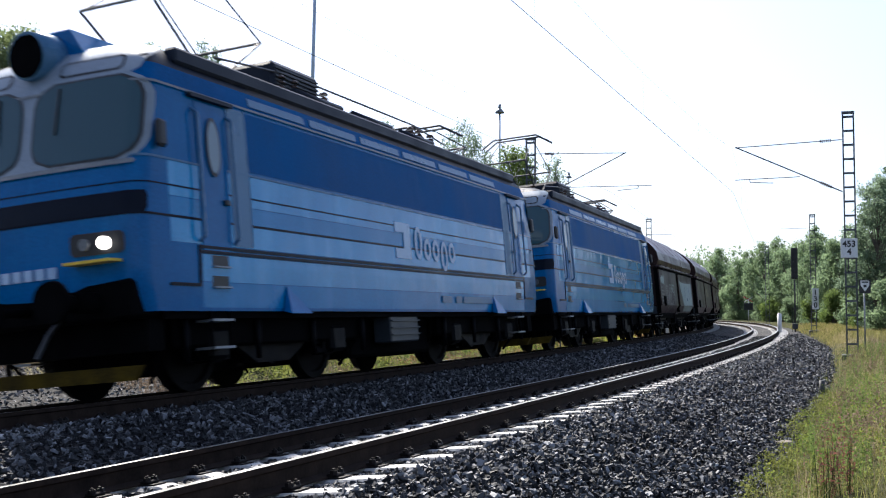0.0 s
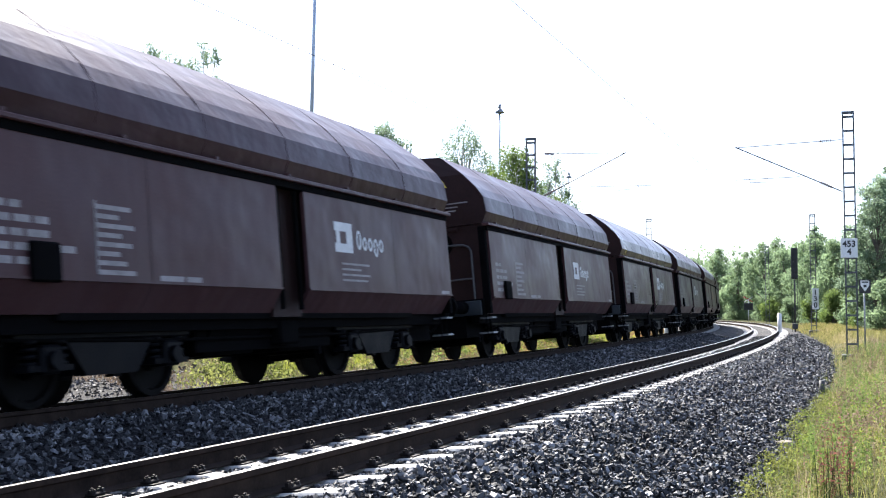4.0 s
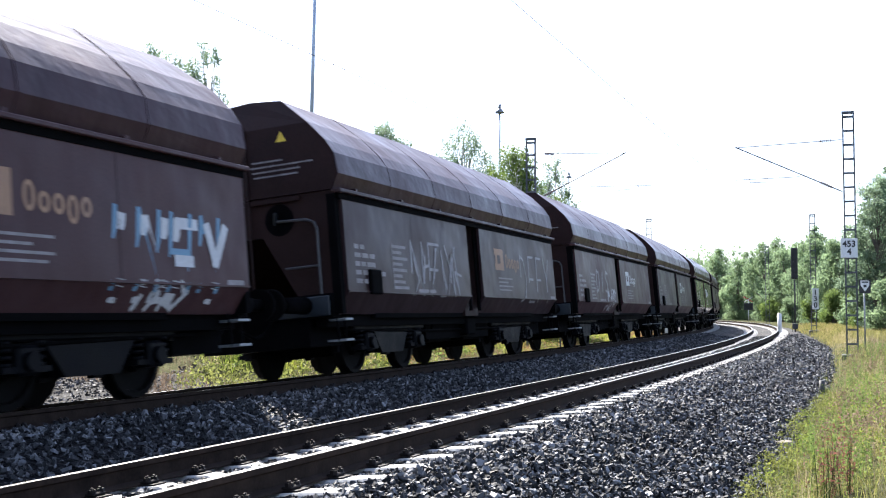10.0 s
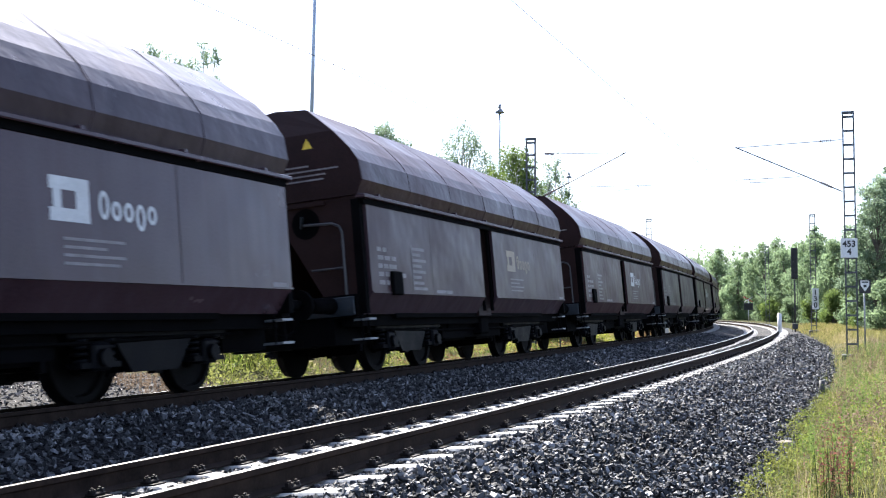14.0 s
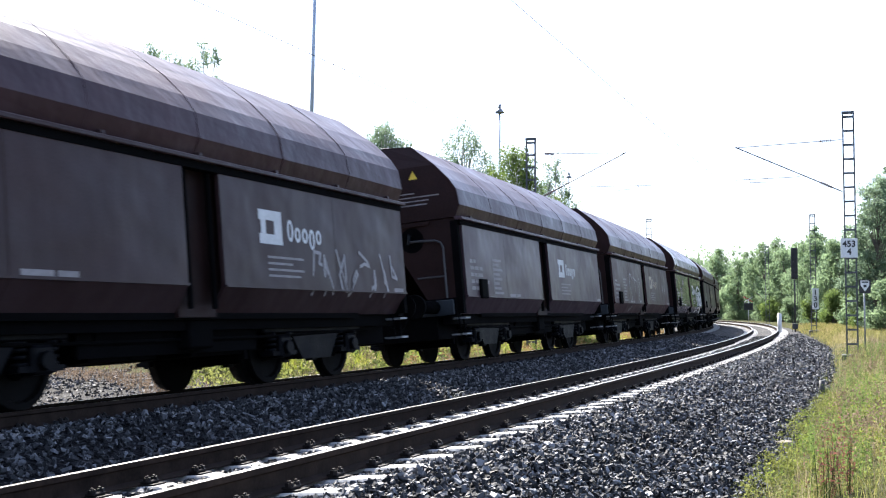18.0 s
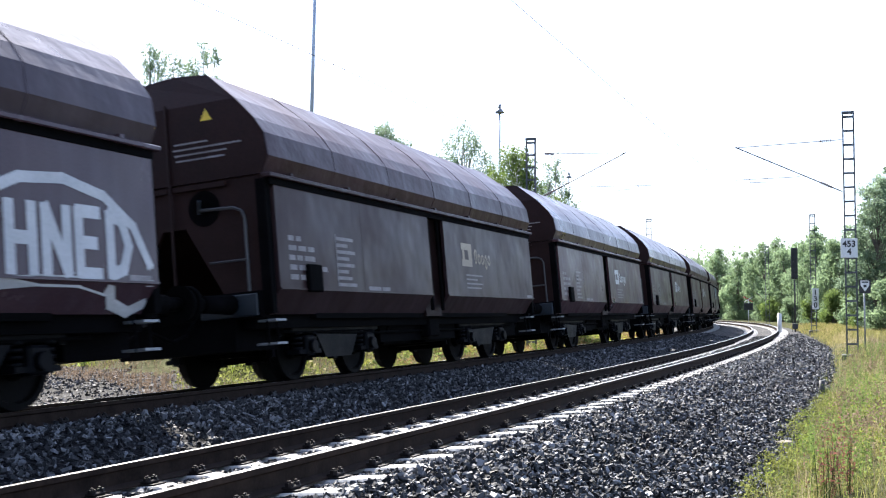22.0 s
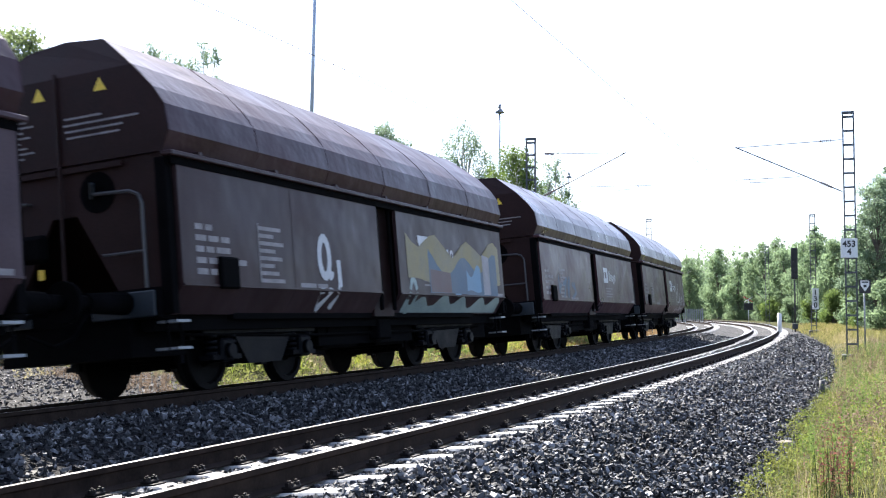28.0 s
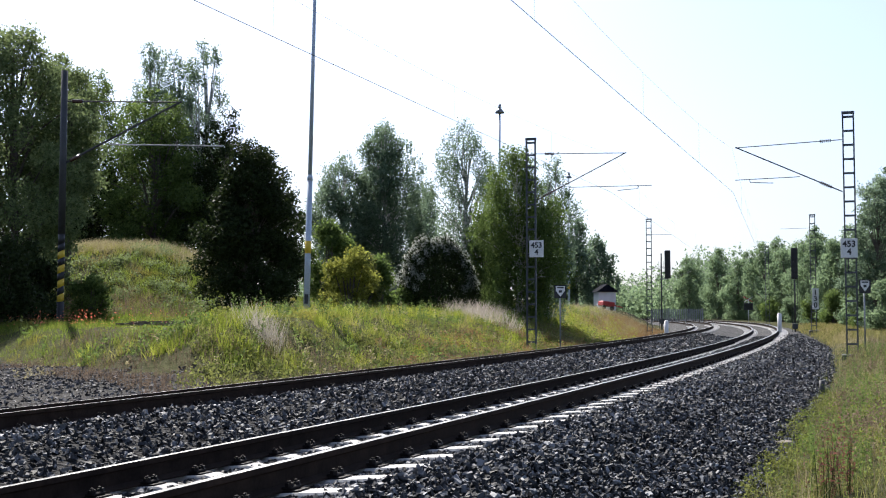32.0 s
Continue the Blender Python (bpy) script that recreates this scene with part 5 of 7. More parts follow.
scrawl(wagons[24], M_SPRAYCYAN, words("IFEY", 1.5, 2.1, 0.36, 0.4), 0.09, label="light blue sprayed letters")
scrawl(wagons[24], M_SPRAY, squiggle(3.2, 5.4, 1.15, 1.6, 5, 17), 0.05)


def painted(w, mat, outline, out, label="", name="graffiti"):
    """A filled painted shape on the side wall, cut at the fold."""
    bm = bmesh.new()
    bm.faces.new([bm.verts.new((1.455 + out, y, z)) for y, z in outline])
    bmesh.ops.triangulate(bm, faces=bm.faces)
    bmesh.ops.bisect_plane(bm, geom=[*bm.verts, *bm.edges, *bm.faces], plane_co=(0, 0, FOLD), plane_no=(0, 0, 1))
    for v in bm.verts:
        v.co.x = wall_x(v.co.z) + out
    for f in bm.faces:
        if f.normal.x < 0:
            f.normal_flip()
    return tagged(part(name, bm, mat, w, label), kind="stuff")


def wavy_edge(y0, y1, z, swing, waves, phase, steps=18):
    return [(y0 + (y1 - y0) * i / steps, z + swing * math.sin(phase + waves * 2 * math.pi * i / steps) + 0.4 * swing * math.sin(2.7 * waves * i / steps + phase)) for i in range(steps + 1)]


def ring_line(y, z, a, b, turns=14):
    return [(y + a * math.cos(2 * math.pi * i / turns), z + b * math.sin(2 * math.pi * i / turns)) for i in range(turns + 1)]


panel_w = wagons[0]
painted(panel_w, M_SPRAYGREEN, [(0.62, 2.32), (1.9, 2.22), (5.35, 2.26), (5.4, 0.98), (2.4, 0.98), (1.9, 1.2)], 0.006, "large pale green sprayed panel")
scrawl(panel_w, M_SPRAYBLUE, [[(2.0, 2.05), (2.2, 1.15)], [(2.75, 2.05), (2.45, 1.6), (2.75, 1.15)], [(3.1, 1.15), (3.25, 2.05), (3.6, 1.15)], [(3.15, 1.5), (3.5, 1.5)], [(4.0, 1.15), (4.05, 2.0), (4.5, 1.15)], [(4.95, 1.15), (4.95, 1.75)]], 0.12, label="dark letters on the pale panel")
scrawl(panel_w, M_SPRAYGREEN, words("IHNED", -2.9, 1.75, 0.34, 0.3, -0.3), 0.05, label="small pale sprayed letters")
painted(panel_w, M_SPRAYGREEN, wavy_edge(-5.5, -4.5, 2.05, 0.03, 2, 0) + wavy_edge(-4.5, -5.5, 2.32, 0.04, 2, 0), 0.006, "small pale green tag")
mural = wagons[25]
scrawl(mural, M_SPRAY, [ring_line(-2.25, 1.68, 0.15, 0.27, 18), [(-2.36, 1.5), (-2.34, 1.2), (-2.28, 0.98), (-2.1, 1.2), (-2.05, 1.45)], [(-1.82, 1.62), (-1.80, 1.3), (-1.9, 1.0)]], 0.12, label="white sprayed figure")
painted(mural, M_SPRAYYELLOW, wavy_edge(0.75, 5.6, 1.42, 0.05, 2, 1.0) + wavy_edge(5.6, 0.75, 2.12, 0.16, 3.0, 0.4), 0.006, "broad yellow sprayed band")
painted(mural, M_SPRAYBLUE, wavy_edge(1.7, 5.4, 1.24, 0.01, 1, 0.0) + wavy_edge(5.4, 1.7, 1.80, 0.20, 2.0, 1.2), 0.0075, "dark blue sprayed shapes")
painted(mural, M_SPRAYRED, [(1.75, 1.26), (2.75, 1.26), (2.75, 1.62), (1.75, 1.66)], 0.009, "dull red sprayed block")
painted(mural, M_SPRAYCYAN, wavy_edge(3.6, 4.4, 1.3, 0.02, 1, 0.3) + wavy_edge(4.4, 3.6, 1.66, 0.12, 1, 0.5), 0.0092)
painted(mural, M_SPRAYGREY, [(4.55, 1.25), (4.95, 1.25), (4.95, 2.0), (4.55, 2.04)], 0.0094, "pale sprayed upright block")
scrawl(mural, M_SPRAYCYAN, [ring_line(3.1, 1.42, 0.20, 0.16)], 0.12)
scrawl(mural, M_SPRAYGREEN, [ring_line(0.95, 1.2, 0.14, 0.26)], 0.10)
painted(mural, M_SPRAYGREEN, wavy_edge(0.7, 5.6, 0.92, 0.0, 1, 0) + wavy_edge(5.6, 0.7, 1.12, 0.09, 5, 0.0, 40), 0.0065, "pale green letters along the foot")
scrawl(wagons[26], M_SPRAYBLUE, squiggle(-4.2, -2.4, 1.3, 1.8, 4, 19), 0.10, label="dark sprayed blots")
scrawl(wagons[27], M_SPRAY, [[(3.0, 0.95), (3.2, 1.75)], [(3.3, 1.0), (3.45, 1.8)], [(3.6, 1.0), (3.75, 2.1)], [(3.3, 1.35), (3.75, 1.35)], [(3.95, 1.0), (4.0, 1.65), (4.2, 1.0), (4.3, 1.75)],
                             [(4.45, 1.1), (4.8, 1.1), (4.5, 1.35), (4.9, 1.6)], [(5.05, 1.55), (5.1, 1.0), (5.35, 1.45), (5.75, 2.2)]], 0.07, label="white sprayed angular letters")
loco_lead = locomotive(True, "blue electric locomotive with a lit headlight leading the train")
loco_second = locomotive(False, "blue electric locomotive coupled behind the first")

# distance run by the train over the clip, and where each vehicle sits in it
RUN = (-8.0759, 2.7611, 16.3631, -24.9249, 207.9342, 208.8055)
TRIM = (-0.08, 0.08, -0.1, -0.28, -0.53, -0.85, -0.5, -0.55, -0.89, -0.75, -0.99, -1.28, -1.05, -1.16, -1.3, -1.24, -2.2, -1.85, -2.43, -2.1, -2.1,
        -2.12, -2.36, -2.75, -3.0, -3.13, -2.7, -3.05)


def run_at(t):
    u, v = (t - 16) / 16, 0.0
    for c in RUN:
        v = v * u + c
    return v


def on_far_track(s, pivot):
    """Pose of a vehicle whose bogies stand pivot either side of s."""
    xa, ya, _ = at(s - pivot, FAR_N)
    xb, yb, _ = at(s + pivot, FAR_N)
    h = math.atan2(xb - xa, yb - ya)
    return Matrix.Translation(((xa + xb) / 2, (ya + yb) / 2, FAR_Z)) @ Matrix.Rotation(-h, 4, "Z") @ Matrix.Rotation(-CANT_FAR, 4, "Y")


def motions():
    times = [i * 0.5 for i in range(65)]
    train = [(w, 14.2637 * (k + 1) + TRIM[k] - HALF, 3.36, 0.46) for k, w in enumerate(wagons)]
    train += [(loco_second, -14.51 + LHALF, 4.1, 0.585), (loco_lead, -14.51 - 16.44 + LHALF, 4.1, 0.585)]
    for w, centre, pivot, radius in train:
        walk(w, [(t, on_far_track(centre - run_at(t), pivot)) for t in times])
        rolling = [i / 30 for i in range(961) if -14 < centre - run_at(i / 30) < 26]
        if not rolling:
            continue
        rolling = sorted({0.0, 32.0, *rolling})
        t0, t1 = rolling[1] if rolling[0] == 0.0 else rolling[0], rolling[-2]
        for ws in [c for c in w.children if c.name.startswith("wheelset")]:
            y, rows = ws.location.y, []
            for t in rolling:
                tt = min(max(t, t0), t1)
                rows.append((t, pose(0, y, radius, math.degrees((run_at(tt) - run_at(t0)) / radius) % 360)))
            walk(ws, rows)


def gz1(x, y):
    return float(ground_z(x, y)[0])


# ---- overhead line masts ----
def lattice_mast(x, y, z, height, heading, rungs, label):
    """Two channel legs joined by flat rungs, on a concrete foot."""
    m = tagged(new("catenary_mast"), label, "mast", "catenary masts")
    m.matrix_basis = Matrix.Translation((x, y, z)) @ Matrix.Rotation(-heading, 4, "Z")
    for sx in (-1, 1):
        bm = bmesh.new()
        for a, b, c, d in ((sx * 0.20, sx * 0.185, -0.06, 0.06), (sx * 0.20, sx * 0.15, -0.06, -0.048), (sx * 0.20, sx * 0.15, 0.048, 0.06)):
            box(bm, min(a, b), max(a, b), c, d, -0.3, height)
        part("leg", bm, M_MAST, m)
    for i in range(rungs):
        zz = 0.25 + i * (height - 0.35) / (rungs - 1)
        for yy in (-0.068, 0.06):
            part("rung", boxed(-0.19, 0.19, yy, yy + 0.008, zz - 0.03, zz + 0.03), M_MAST, m)
    part("cap", boxed(-0.21, 0.21, -0.07, 0.07, height, height + 0.09), M_MAST, m)
    part("foundation", boxed(-0.35, 0.35, -0.3, 0.3, -0.6, -0.10, bevel=0.03), M_DARKSTEEL, m)
    return m


def cantilever(mast, side, reach, z_top, z_low, z_arm, arm_from=1.6, arm_to=4.0):
    """Tie, strut and registration arm with insulators, in the mast's space; side is the way to the track."""
    x0 = side * 0.22
    tip = side * reach
    part("tie_rod", tubed((x0, 0, z_top), (tip, 0, z_top - 0.12), 0.016, None, 6), M_DARKSTEEL, mast)
    part("strut", tubed((x0, 0, z_low), (tip, 0, z_top - 0.10), 0.022, None, 6), M_DARKSTEEL, mast)
    part("registration_tube", tubed((side * arm_from, 0, z_arm + 0.04), (side * arm_to, 0, z_arm), 0.014, None, 6), M_DARKSTEEL, mast)
    part("steady_arm", chain([(side * (arm_to - 0.5), 0, z_arm - 0.01), (side * (arm_to - 0.52), 0, z_arm - 0.10), (side * (arm_to - 1.3), 0, z_arm - 0.15)], 0.014), M_DARKSTEEL, mast)
    for za, zb, f in ((z_top, z_top - 0.12, 0.10), (z_low, z_top - 0.1, 0.10)):
        bm = bmesh.new()
        for k in range(6):
            u = (0.10 + 0.018 * k)
            p = Vector((x0 + (tip - x0) * u, 0, za + (zb - za) * u))
            q = Vector((x0 + (tip - x0) * (u + 0.01), 0, za + (zb - za) * (u + 0.01)))
            tube(bm, p, q, 0.055, None, 8)
        part("insulator", bm, M_INSUL, mast)


def sign_board(parent, x, y, z, w, h, lines, mat=M_WHITE, facing=0.0, size=0.2, name="kilometre_board"):
    b = part(name, boxed(-w / 2, w / 2, -0.012, 0.012, -h / 2, h / 2, bevel=0.006), mat, parent, "white board with black numerals")
    b.matrix_basis = pose(x, y, z, 0, 0, facing)
    for i, text in enumerate(lines):
        cu = bpy.data.curves.new("numerals", "FONT")
        cu.body, cu.size, cu.align_x, cu.align_y, cu.extrude = text, size, "CENTER", "CENTER", 0.002
        cu.offset = size * 0.03
        cu.materials.append(M_BLACK)
        t = new("numerals", cu)
        t.parent = b
        t.matrix_basis = pose(0, -0.0165, (len(lines) - 1) * size * 0.46 - i * size * 0.92, 90, 0, 0)
    return b


mast_r = lattice_mast(13.94, 38.59, -0.30, 8.15, 0.33, 17, "grey lattice catenary mast in the trackside grass")
cantilever(mast_r, -1, 3.78, 7.27, 5.47, 6.0, 1.6, 3.8)
b = sign_board(mast_r, -0.05, -0.12, 3.52, 0.56, 0.66, ["453", "4"], facing=12, size=0.29)
part("board_post", boxed(-0.095, -0.055, -0.10, -0.06, 2.7, 3.4), M_DARKSTEEL, mast_r)
mast_l = lattice_mast(3.45, 44.09, -0.37, 8.15, 0.33, 17, "grey lattice catenary mast beside tall birches")
cantilever(mast_l, 1, 3.75, 7.6, 5.78, 6.2, 1.5, 4.7)
b = sign_board(mast_l, 0.24, -0.12, 3.87, 0.56, 0.66, ["453", "4"], facing=4, size=0.29)
part("board_post", boxed(0.18, 0.22, -0.10, -0.06, 3.0, 3.7), M_DARKSTEEL, mast_l)
mast_r2 = lattice_mast(26.6, 81.19, -0.13, 8.15, 0.25, 17, "lattice catenary mast further along the curve")
part("tie_rod", tubed((-0.2, 0, 7.25), (-2.2, 0, 7.22), 0.012, None, 6), M_DARKSTEEL, mast_r2)
b = sign_board(mast_r2, 0.12, -0.12, 2.15, 0.46, 1.5, ["1", "3", "0"], facing=10, size=0.50, name="speed_board")
mast_l2 = lattice_mast(14.67, 80.39, -0.51, 8.15, 0.26, 17, "pale lattice catenary mast by the far track")
part("tie_rod", tubed((0.2, 0, 7.1), (1.6, 0, 7.08), 0.014, None, 6), M_DARKSTEEL, mast_l2)
part("steady_arm", chain([(0.2, 0, 4.6), (0.9, 0, 4.72), (1.3, 0, 4.68)], 0.014), M_DARKSTEEL, mast_l2)
mast_r3 = lattice_mast(34.6, 120.6, -0.05, 8.15, 0.15, 15, "distant lattice catenary mast before the trees")

# solid mast of the siding, banded black and yellow at its foot
MW = tagged(new("siding_mast"), "dark catenary mast with a black and yellow banded foot", "mast")
MW.matrix_basis = pose(-13.53, 40.0, 0.70, 0, 0, 6)
part("shaft", tubed((0, 0, 3.1), (0, 0, 8.96), 0.125, 0.115, 14), M_DARKSTEEL, MW)
part("shaft_foot", tubed((0, 0, -0.4), (0, 0, 0.70), 0.125, 0.125, 14), M_BLACK, MW)
for i in range(8):
    zc = 0.70 + i * 0.255
    bm = bmesh.new()
    tube(bm, (0, 0, zc), (0, 0, zc + 0.255), 0.121, 0.121, 16)
    for v in bm.verts:
        v.co.z += v.co.x * 0.5
    part("hazard_band", bm, M_BLACK if i % 2 else M_YELLOW, MW)
part("shaft_collar", tubed((0, 0, 2.70), (0, 0, 3.14), 0.118, 0.118, 14), M_BLACK, MW)
part("tie_rod", tubed((0.1, 0, 7.86), (4.06, 0, 7.90), 0.026, None, 6), M_DARKSTEEL, MW)
part("strut", tubed((0.1, 0, 5.65), (4.12, 0, 7.93), 0.038, None, 6), M_DARKSTEEL, MW)
part("registration_tube", tubed((1.59, 0, 6.33), (5.59, 0, 6.33), 0.026, None, 6), M_GALV, MW)
for p, q in (((0.29, 0, 7.86), (0.65, 0, 7.865)), ((0.24, 0, 5.72), (0.59, 0, 5.92))):
    part("insulator", tubed(p, q, 0.07, None, 10), M_INSUL, MW)


# ---- tall lamp masts ----
def lamp_mast(x, y, z, height, lean, label):
    m = tagged(new("lamp_mast"), label, "lamp mast", "lamp masts along the sidings")
    m.matrix_basis = pose(x, y, z, 0, lean, 0)
    part("lower_tube", tubed((0, 0, -0.5), (0, 0, height * 0.36), 0.105, 0.09, 16), M_POLE, m)
    part("collar", tubed((0, 0, height * 0.36), (0, 0, height * 0.375), 0.10, 0.075, 16), M_POLE, m)
    part("upper_tube", tubed((0, 0, height * 0.375), (0, 0, height), 0.072, 0.05, 14), M_POLE, m)
    part("hatch", boxed(-0.06, 0.06, -0.115, -0.09, 0.45, 0.75), M_DARKSTEEL, m)
    part("yellow_band", tubed((0, 0, 2.05), (0, 0, 2.45), 0.102, 0.10, 16), M_YELLOW, m, "yellow painted band")
    bm = tubed((0, 0, height), (0, 0, height + 0.25), 0.05, None, 8)
    part("lamp_neck", bm, M_POLE, m)
    bm = bmesh.new()
    tube(bm, (0, 0, height + 0.05), (0, 0, height + 0.28), 0.27, 0.12, 16)
    part("lamp_shade", bm, M_GALV, m)
    part("lamp_top", tubed((0, 0, height + 0.32), (0, 0, height + 0.56), 0.10, 0.06, 12), M_GALV, m)
    return m


lamp_mast(-4.35, 36.0, 0.85, 12.2, 1.15, "tall pale blue-grey lamp mast with a yellow band in the grass")
lamp_mast(3.08, 62.0, 0.9, 11.1, 0.3, "tall lamp mast with a bell-shaped lamp behind birches")
lamp_mast(10.35, 93.0, 0.9, 11.2, 0.3, "distant lamp mast with a bell-shaped lamp")


# ---- signals and trackside posts ----
def light_signal(x, y, z, heading, head_x, label):
    m = tagged(new("light_signal"), label, "railway signal", "light signals")
    m.matrix_basis = Matrix.Translation((x, y, z)) @ Matrix.Rotation(-heading, 4, "Z")
    part("post", tubed((0, 0, -0.3), (0, 0, 4.7), 0.05, None, 10), M_DARKSTEEL, m)
    part("backboard", boxed(head_x - 0.19, head_x + 0.19, -0.22, -0.12, 3.05, 4.9, bevel=0.04), M_BLACK, m, "tall black signal head seen edge-on")
    for k in range(5):
        part("hood", tubed((head_x, -0.22, 3.25 + 0.36 * k), (head_x, -0.48, 3.23 + 0.36 * k), 0.12, 0.13, 12), M_BLACK, m)
    part("bracket", boxed(*sorted((0, head_x)), -0.14, -0.02, 3.0, 3.06) if abs(head_x) > 0.05 else boxed(-0.05, 0.05, -0.14, 0, 3.0, 3.06), M_GALV, m)
    for sx in (-0.16, 0.16):
        part("ladder_rail", tubed((sx, 0.16, -0.2), (sx, 0.12, 4.2), 0.014, None, 5), M_DARKSTEEL, m)
    for k in range(14):
        part("ladder_rung", tubed((-0.16, 0.15, 0.2 + 0.28 * k), (0.16, 0.15, 0.2 + 0.28 * k), 0.009, None, 5), M_DARKSTEEL, m)
    part("relay_box", boxed(-0.15, 0.15, -0.12, 0.12, 0.1, 0.45, bevel=0.03), M_DARKSTEEL, m)
    return m


light_signal(20.74, 66.67, -0.05, 0.28, 0.0, "black light signal on a post beside the near track")
light_signal(14.30, 74.0, 0.2, 0.26, 0.42, "black light signal with a ladder by the far track")


def marker_post(x, y, z, height, turned, label):
    m = tagged(new("marker_sign"), label, "sign", "triangle marker signs")
    m.matrix_basis = pose(x, y, z, 0, 0, turned)
    part("post", tubed((0, 0, -0.3), (0, 0, height), 0.028, None, 8), M_GALV, m)
    part("plate", boxed(-0.225, 0.225, -0.05, -0.035, height - 0.44, height + 0.04), M_BLACK, m, "black plate")
    bm = bmesh.new()
    vs = [bm.verts.new((xx, -0.055, zz)) for xx, zz in ((-0.17, height), (-0.17, height - 0.17), (0, height - 0.385), (0.17, height - 0.17), (0.17, height))]
    bm.faces.new(vs)
    bmesh.ops.recalc_face_normals(bm, faces=bm.faces)
    part("white_pentagon", bm, M_WHITE, m, "white pointed field")
    part("lettering", boxed(-0.13, 0.13, -0.06, -0.056, height - 0.08, height - 0.03), M_DARKSTEEL, m)
    part("lettering", boxed(-0.06, 0.06, -0.06, -0.056, height - 0.24, height - 0.15), M_DARKSTEEL, m)
    return m


marker_post(4.35, 42.0, -0.35, 2.35, 4, "small black and white pointed marker sign on a post")
marker_post(14.9, 40.0, -0.45, 2.6, 12, "small black and white pointed marker sign in tall grass")


def white_post(x, y, z, h, r, label):
    m = tagged(new("marker_post"), label, "post", "white trackside posts")
    m.location = (x, y, z)
    part("stem", tubed((0, 0, -0.3), (0, 0, h), r, None, 12), M_WHITE, m)
    part("cap", tubed((0, 0, h), (0, 0, h + 0.05), r * 1.1, r * 0.6, 12), M_WHITE, m)


white_post(20.3, 68.3, -0.1, 1.05, 0.13, "white concrete trackside post beside the ballast")
white_post(14.0, 71.0, -0.5, 1.0, 0.14, "white trackside post by the far track")
for x, y, h in ((21.6, 69.5, 0.45), (16.0, 70.0, 0.4)):
    o = part("trackside_box", boxed(-0.3, 0.3, -0.2, 0.2, -0.2, h, bevel=0.03), M_DARKSTEEL)
    o.location = (x, y, gz1(x, y) + 0.05)
    tagged(o, "small dark trackside cable box", "cable box")

slab = part("flat_stone", boxed(-0.13, 0.13, -0.09, 0.09, -0.05, 0.06, bevel=0.03), M_SLAB)
slab.matrix_basis = pose(4.20, 14.05, -0.635, 4, -3, 25)
tagged(slab, "dull brown flat stone at the edge of the ballast", "stone")
stake = part("marker_stake", boxed(-0.018, 0.018, -0.018, 0.018, -0.2, 0.14), M_WHITE)
stake.matrix_basis = pose(2.61, 10.97, -0.58, 0, 6, 10)
tagged(stake, "short white stake beside the ballast", "stake")
for x, y, h in ((7.81, 23.4, 0.24), (12.77, 37.5, 0.28)):
    o = part("edge_peg", tubed((0, 0, -0.2), (0, 0, h), 0.07, 0.06, 8), M_DARKSTEEL)
    o.location = (x, y, -0.62)
    tagged(o, "short dark peg at the edge of the ballast", "peg", "pegs along the ballast")

# level crossing warning lights in the distance
CX = tagged(new("crossing_signal"), "dark level crossing warning signal with crossed red arms", "crossing signal")
CX.location = (35.9, 133.0, 0.0)
part("post", tubed((0, 0, -0.3), (0, 0, 2.6), 0.06, None, 8), M_WHITE, CX)
part("lamp_board", boxed(-0.55, 0.55, -0.08, 0.02, 1.35, 2.2, bevel=0.05), M_DARKSTEEL, CX)
part("lamp_field", boxed(-0.4, 0.4, -0.10, -0.085, 1.5, 2.05), M_BLACK, CX)
part("cross_arm", tubed((-0.5, 0, 2.3), (0.5, 0, 2.9), 0.05, None, 6), M_WHITE, CX)
part("cross_arm", tubed((0.5, 0, 2.3), (-0.5, 0, 2.9), 0.05, None, 6), M_RED, CX)

# hut and a red trailer on the bank
HUT = tagged(new("trackside_hut"), "small white hut with a dark pitched roof", "hut")
HUT.matrix_basis = pose(15.0, 105.0, 1.83, 0, 0, 6)
part("wall", boxed(-0.8, 0.8, -1.0, 1.0, -1.3, 1.15), M_WHITE, HUT)
bm = bmesh.new()
prism(bm, [(-1.05, 1.1), (1.05, 1.1), (0.0, 1.85)], -1.15, 1.15)
part("roof", bm, surface("hut_roofing", (0.006, 0.007, 0.011), (0.016, 0.017, 0.024), 3, 0.9, spec=0.03), HUT, "dark pitched roof")
TR = tagged(new("red_trailer"), "red farm trailer beside the hut", "trailer")
TR.matrix_basis = pose(14.6, 101.0, 1.40, 0, 8, 15)
part("body", boxed(-0.65, 0.5, -0.6, 0.6, 0.2, 0.62, bevel=0.06), M_RED, TR)
part("drawbar", tubed((0.7, 0, 0.4), (1.5, 0, 0.3), 0.05, None, 6), M_RED, TR)
for sx in (-0.5, 0.3):
    part("wheel", tubed((sx, -0.58, 0.05), (sx, -0.45, 0.05), 0.2, None, 14), M_BLACK, TR)
# pale fence by the road
FENCE = tagged(new("fence"), "pale slatted fence across the distant road", "fence")
FENCE.matrix_basis = pose(29.0, 140.0, 0.0)
for i in range(25):
    part("slat", boxed(-3.2 + i * 0.26, -3.06 + i * 0.26, -0.02, 0.02, 0.0, 1.5), M_GALV, FENCE)
for i in range(4):
    part("post", boxed(-3.25 + i * 2.1, -3.13 + i * 2.1, 0.03, 0.13, -0.3, 1.6), M_GALV, FENCE)

# ---- overhead wires ----
def wire(points, r, label):
    o = part("overhead_wire", chain(points, r, 5), M_WIRE)
    return tagged(o, label, "wire", kind="structure")


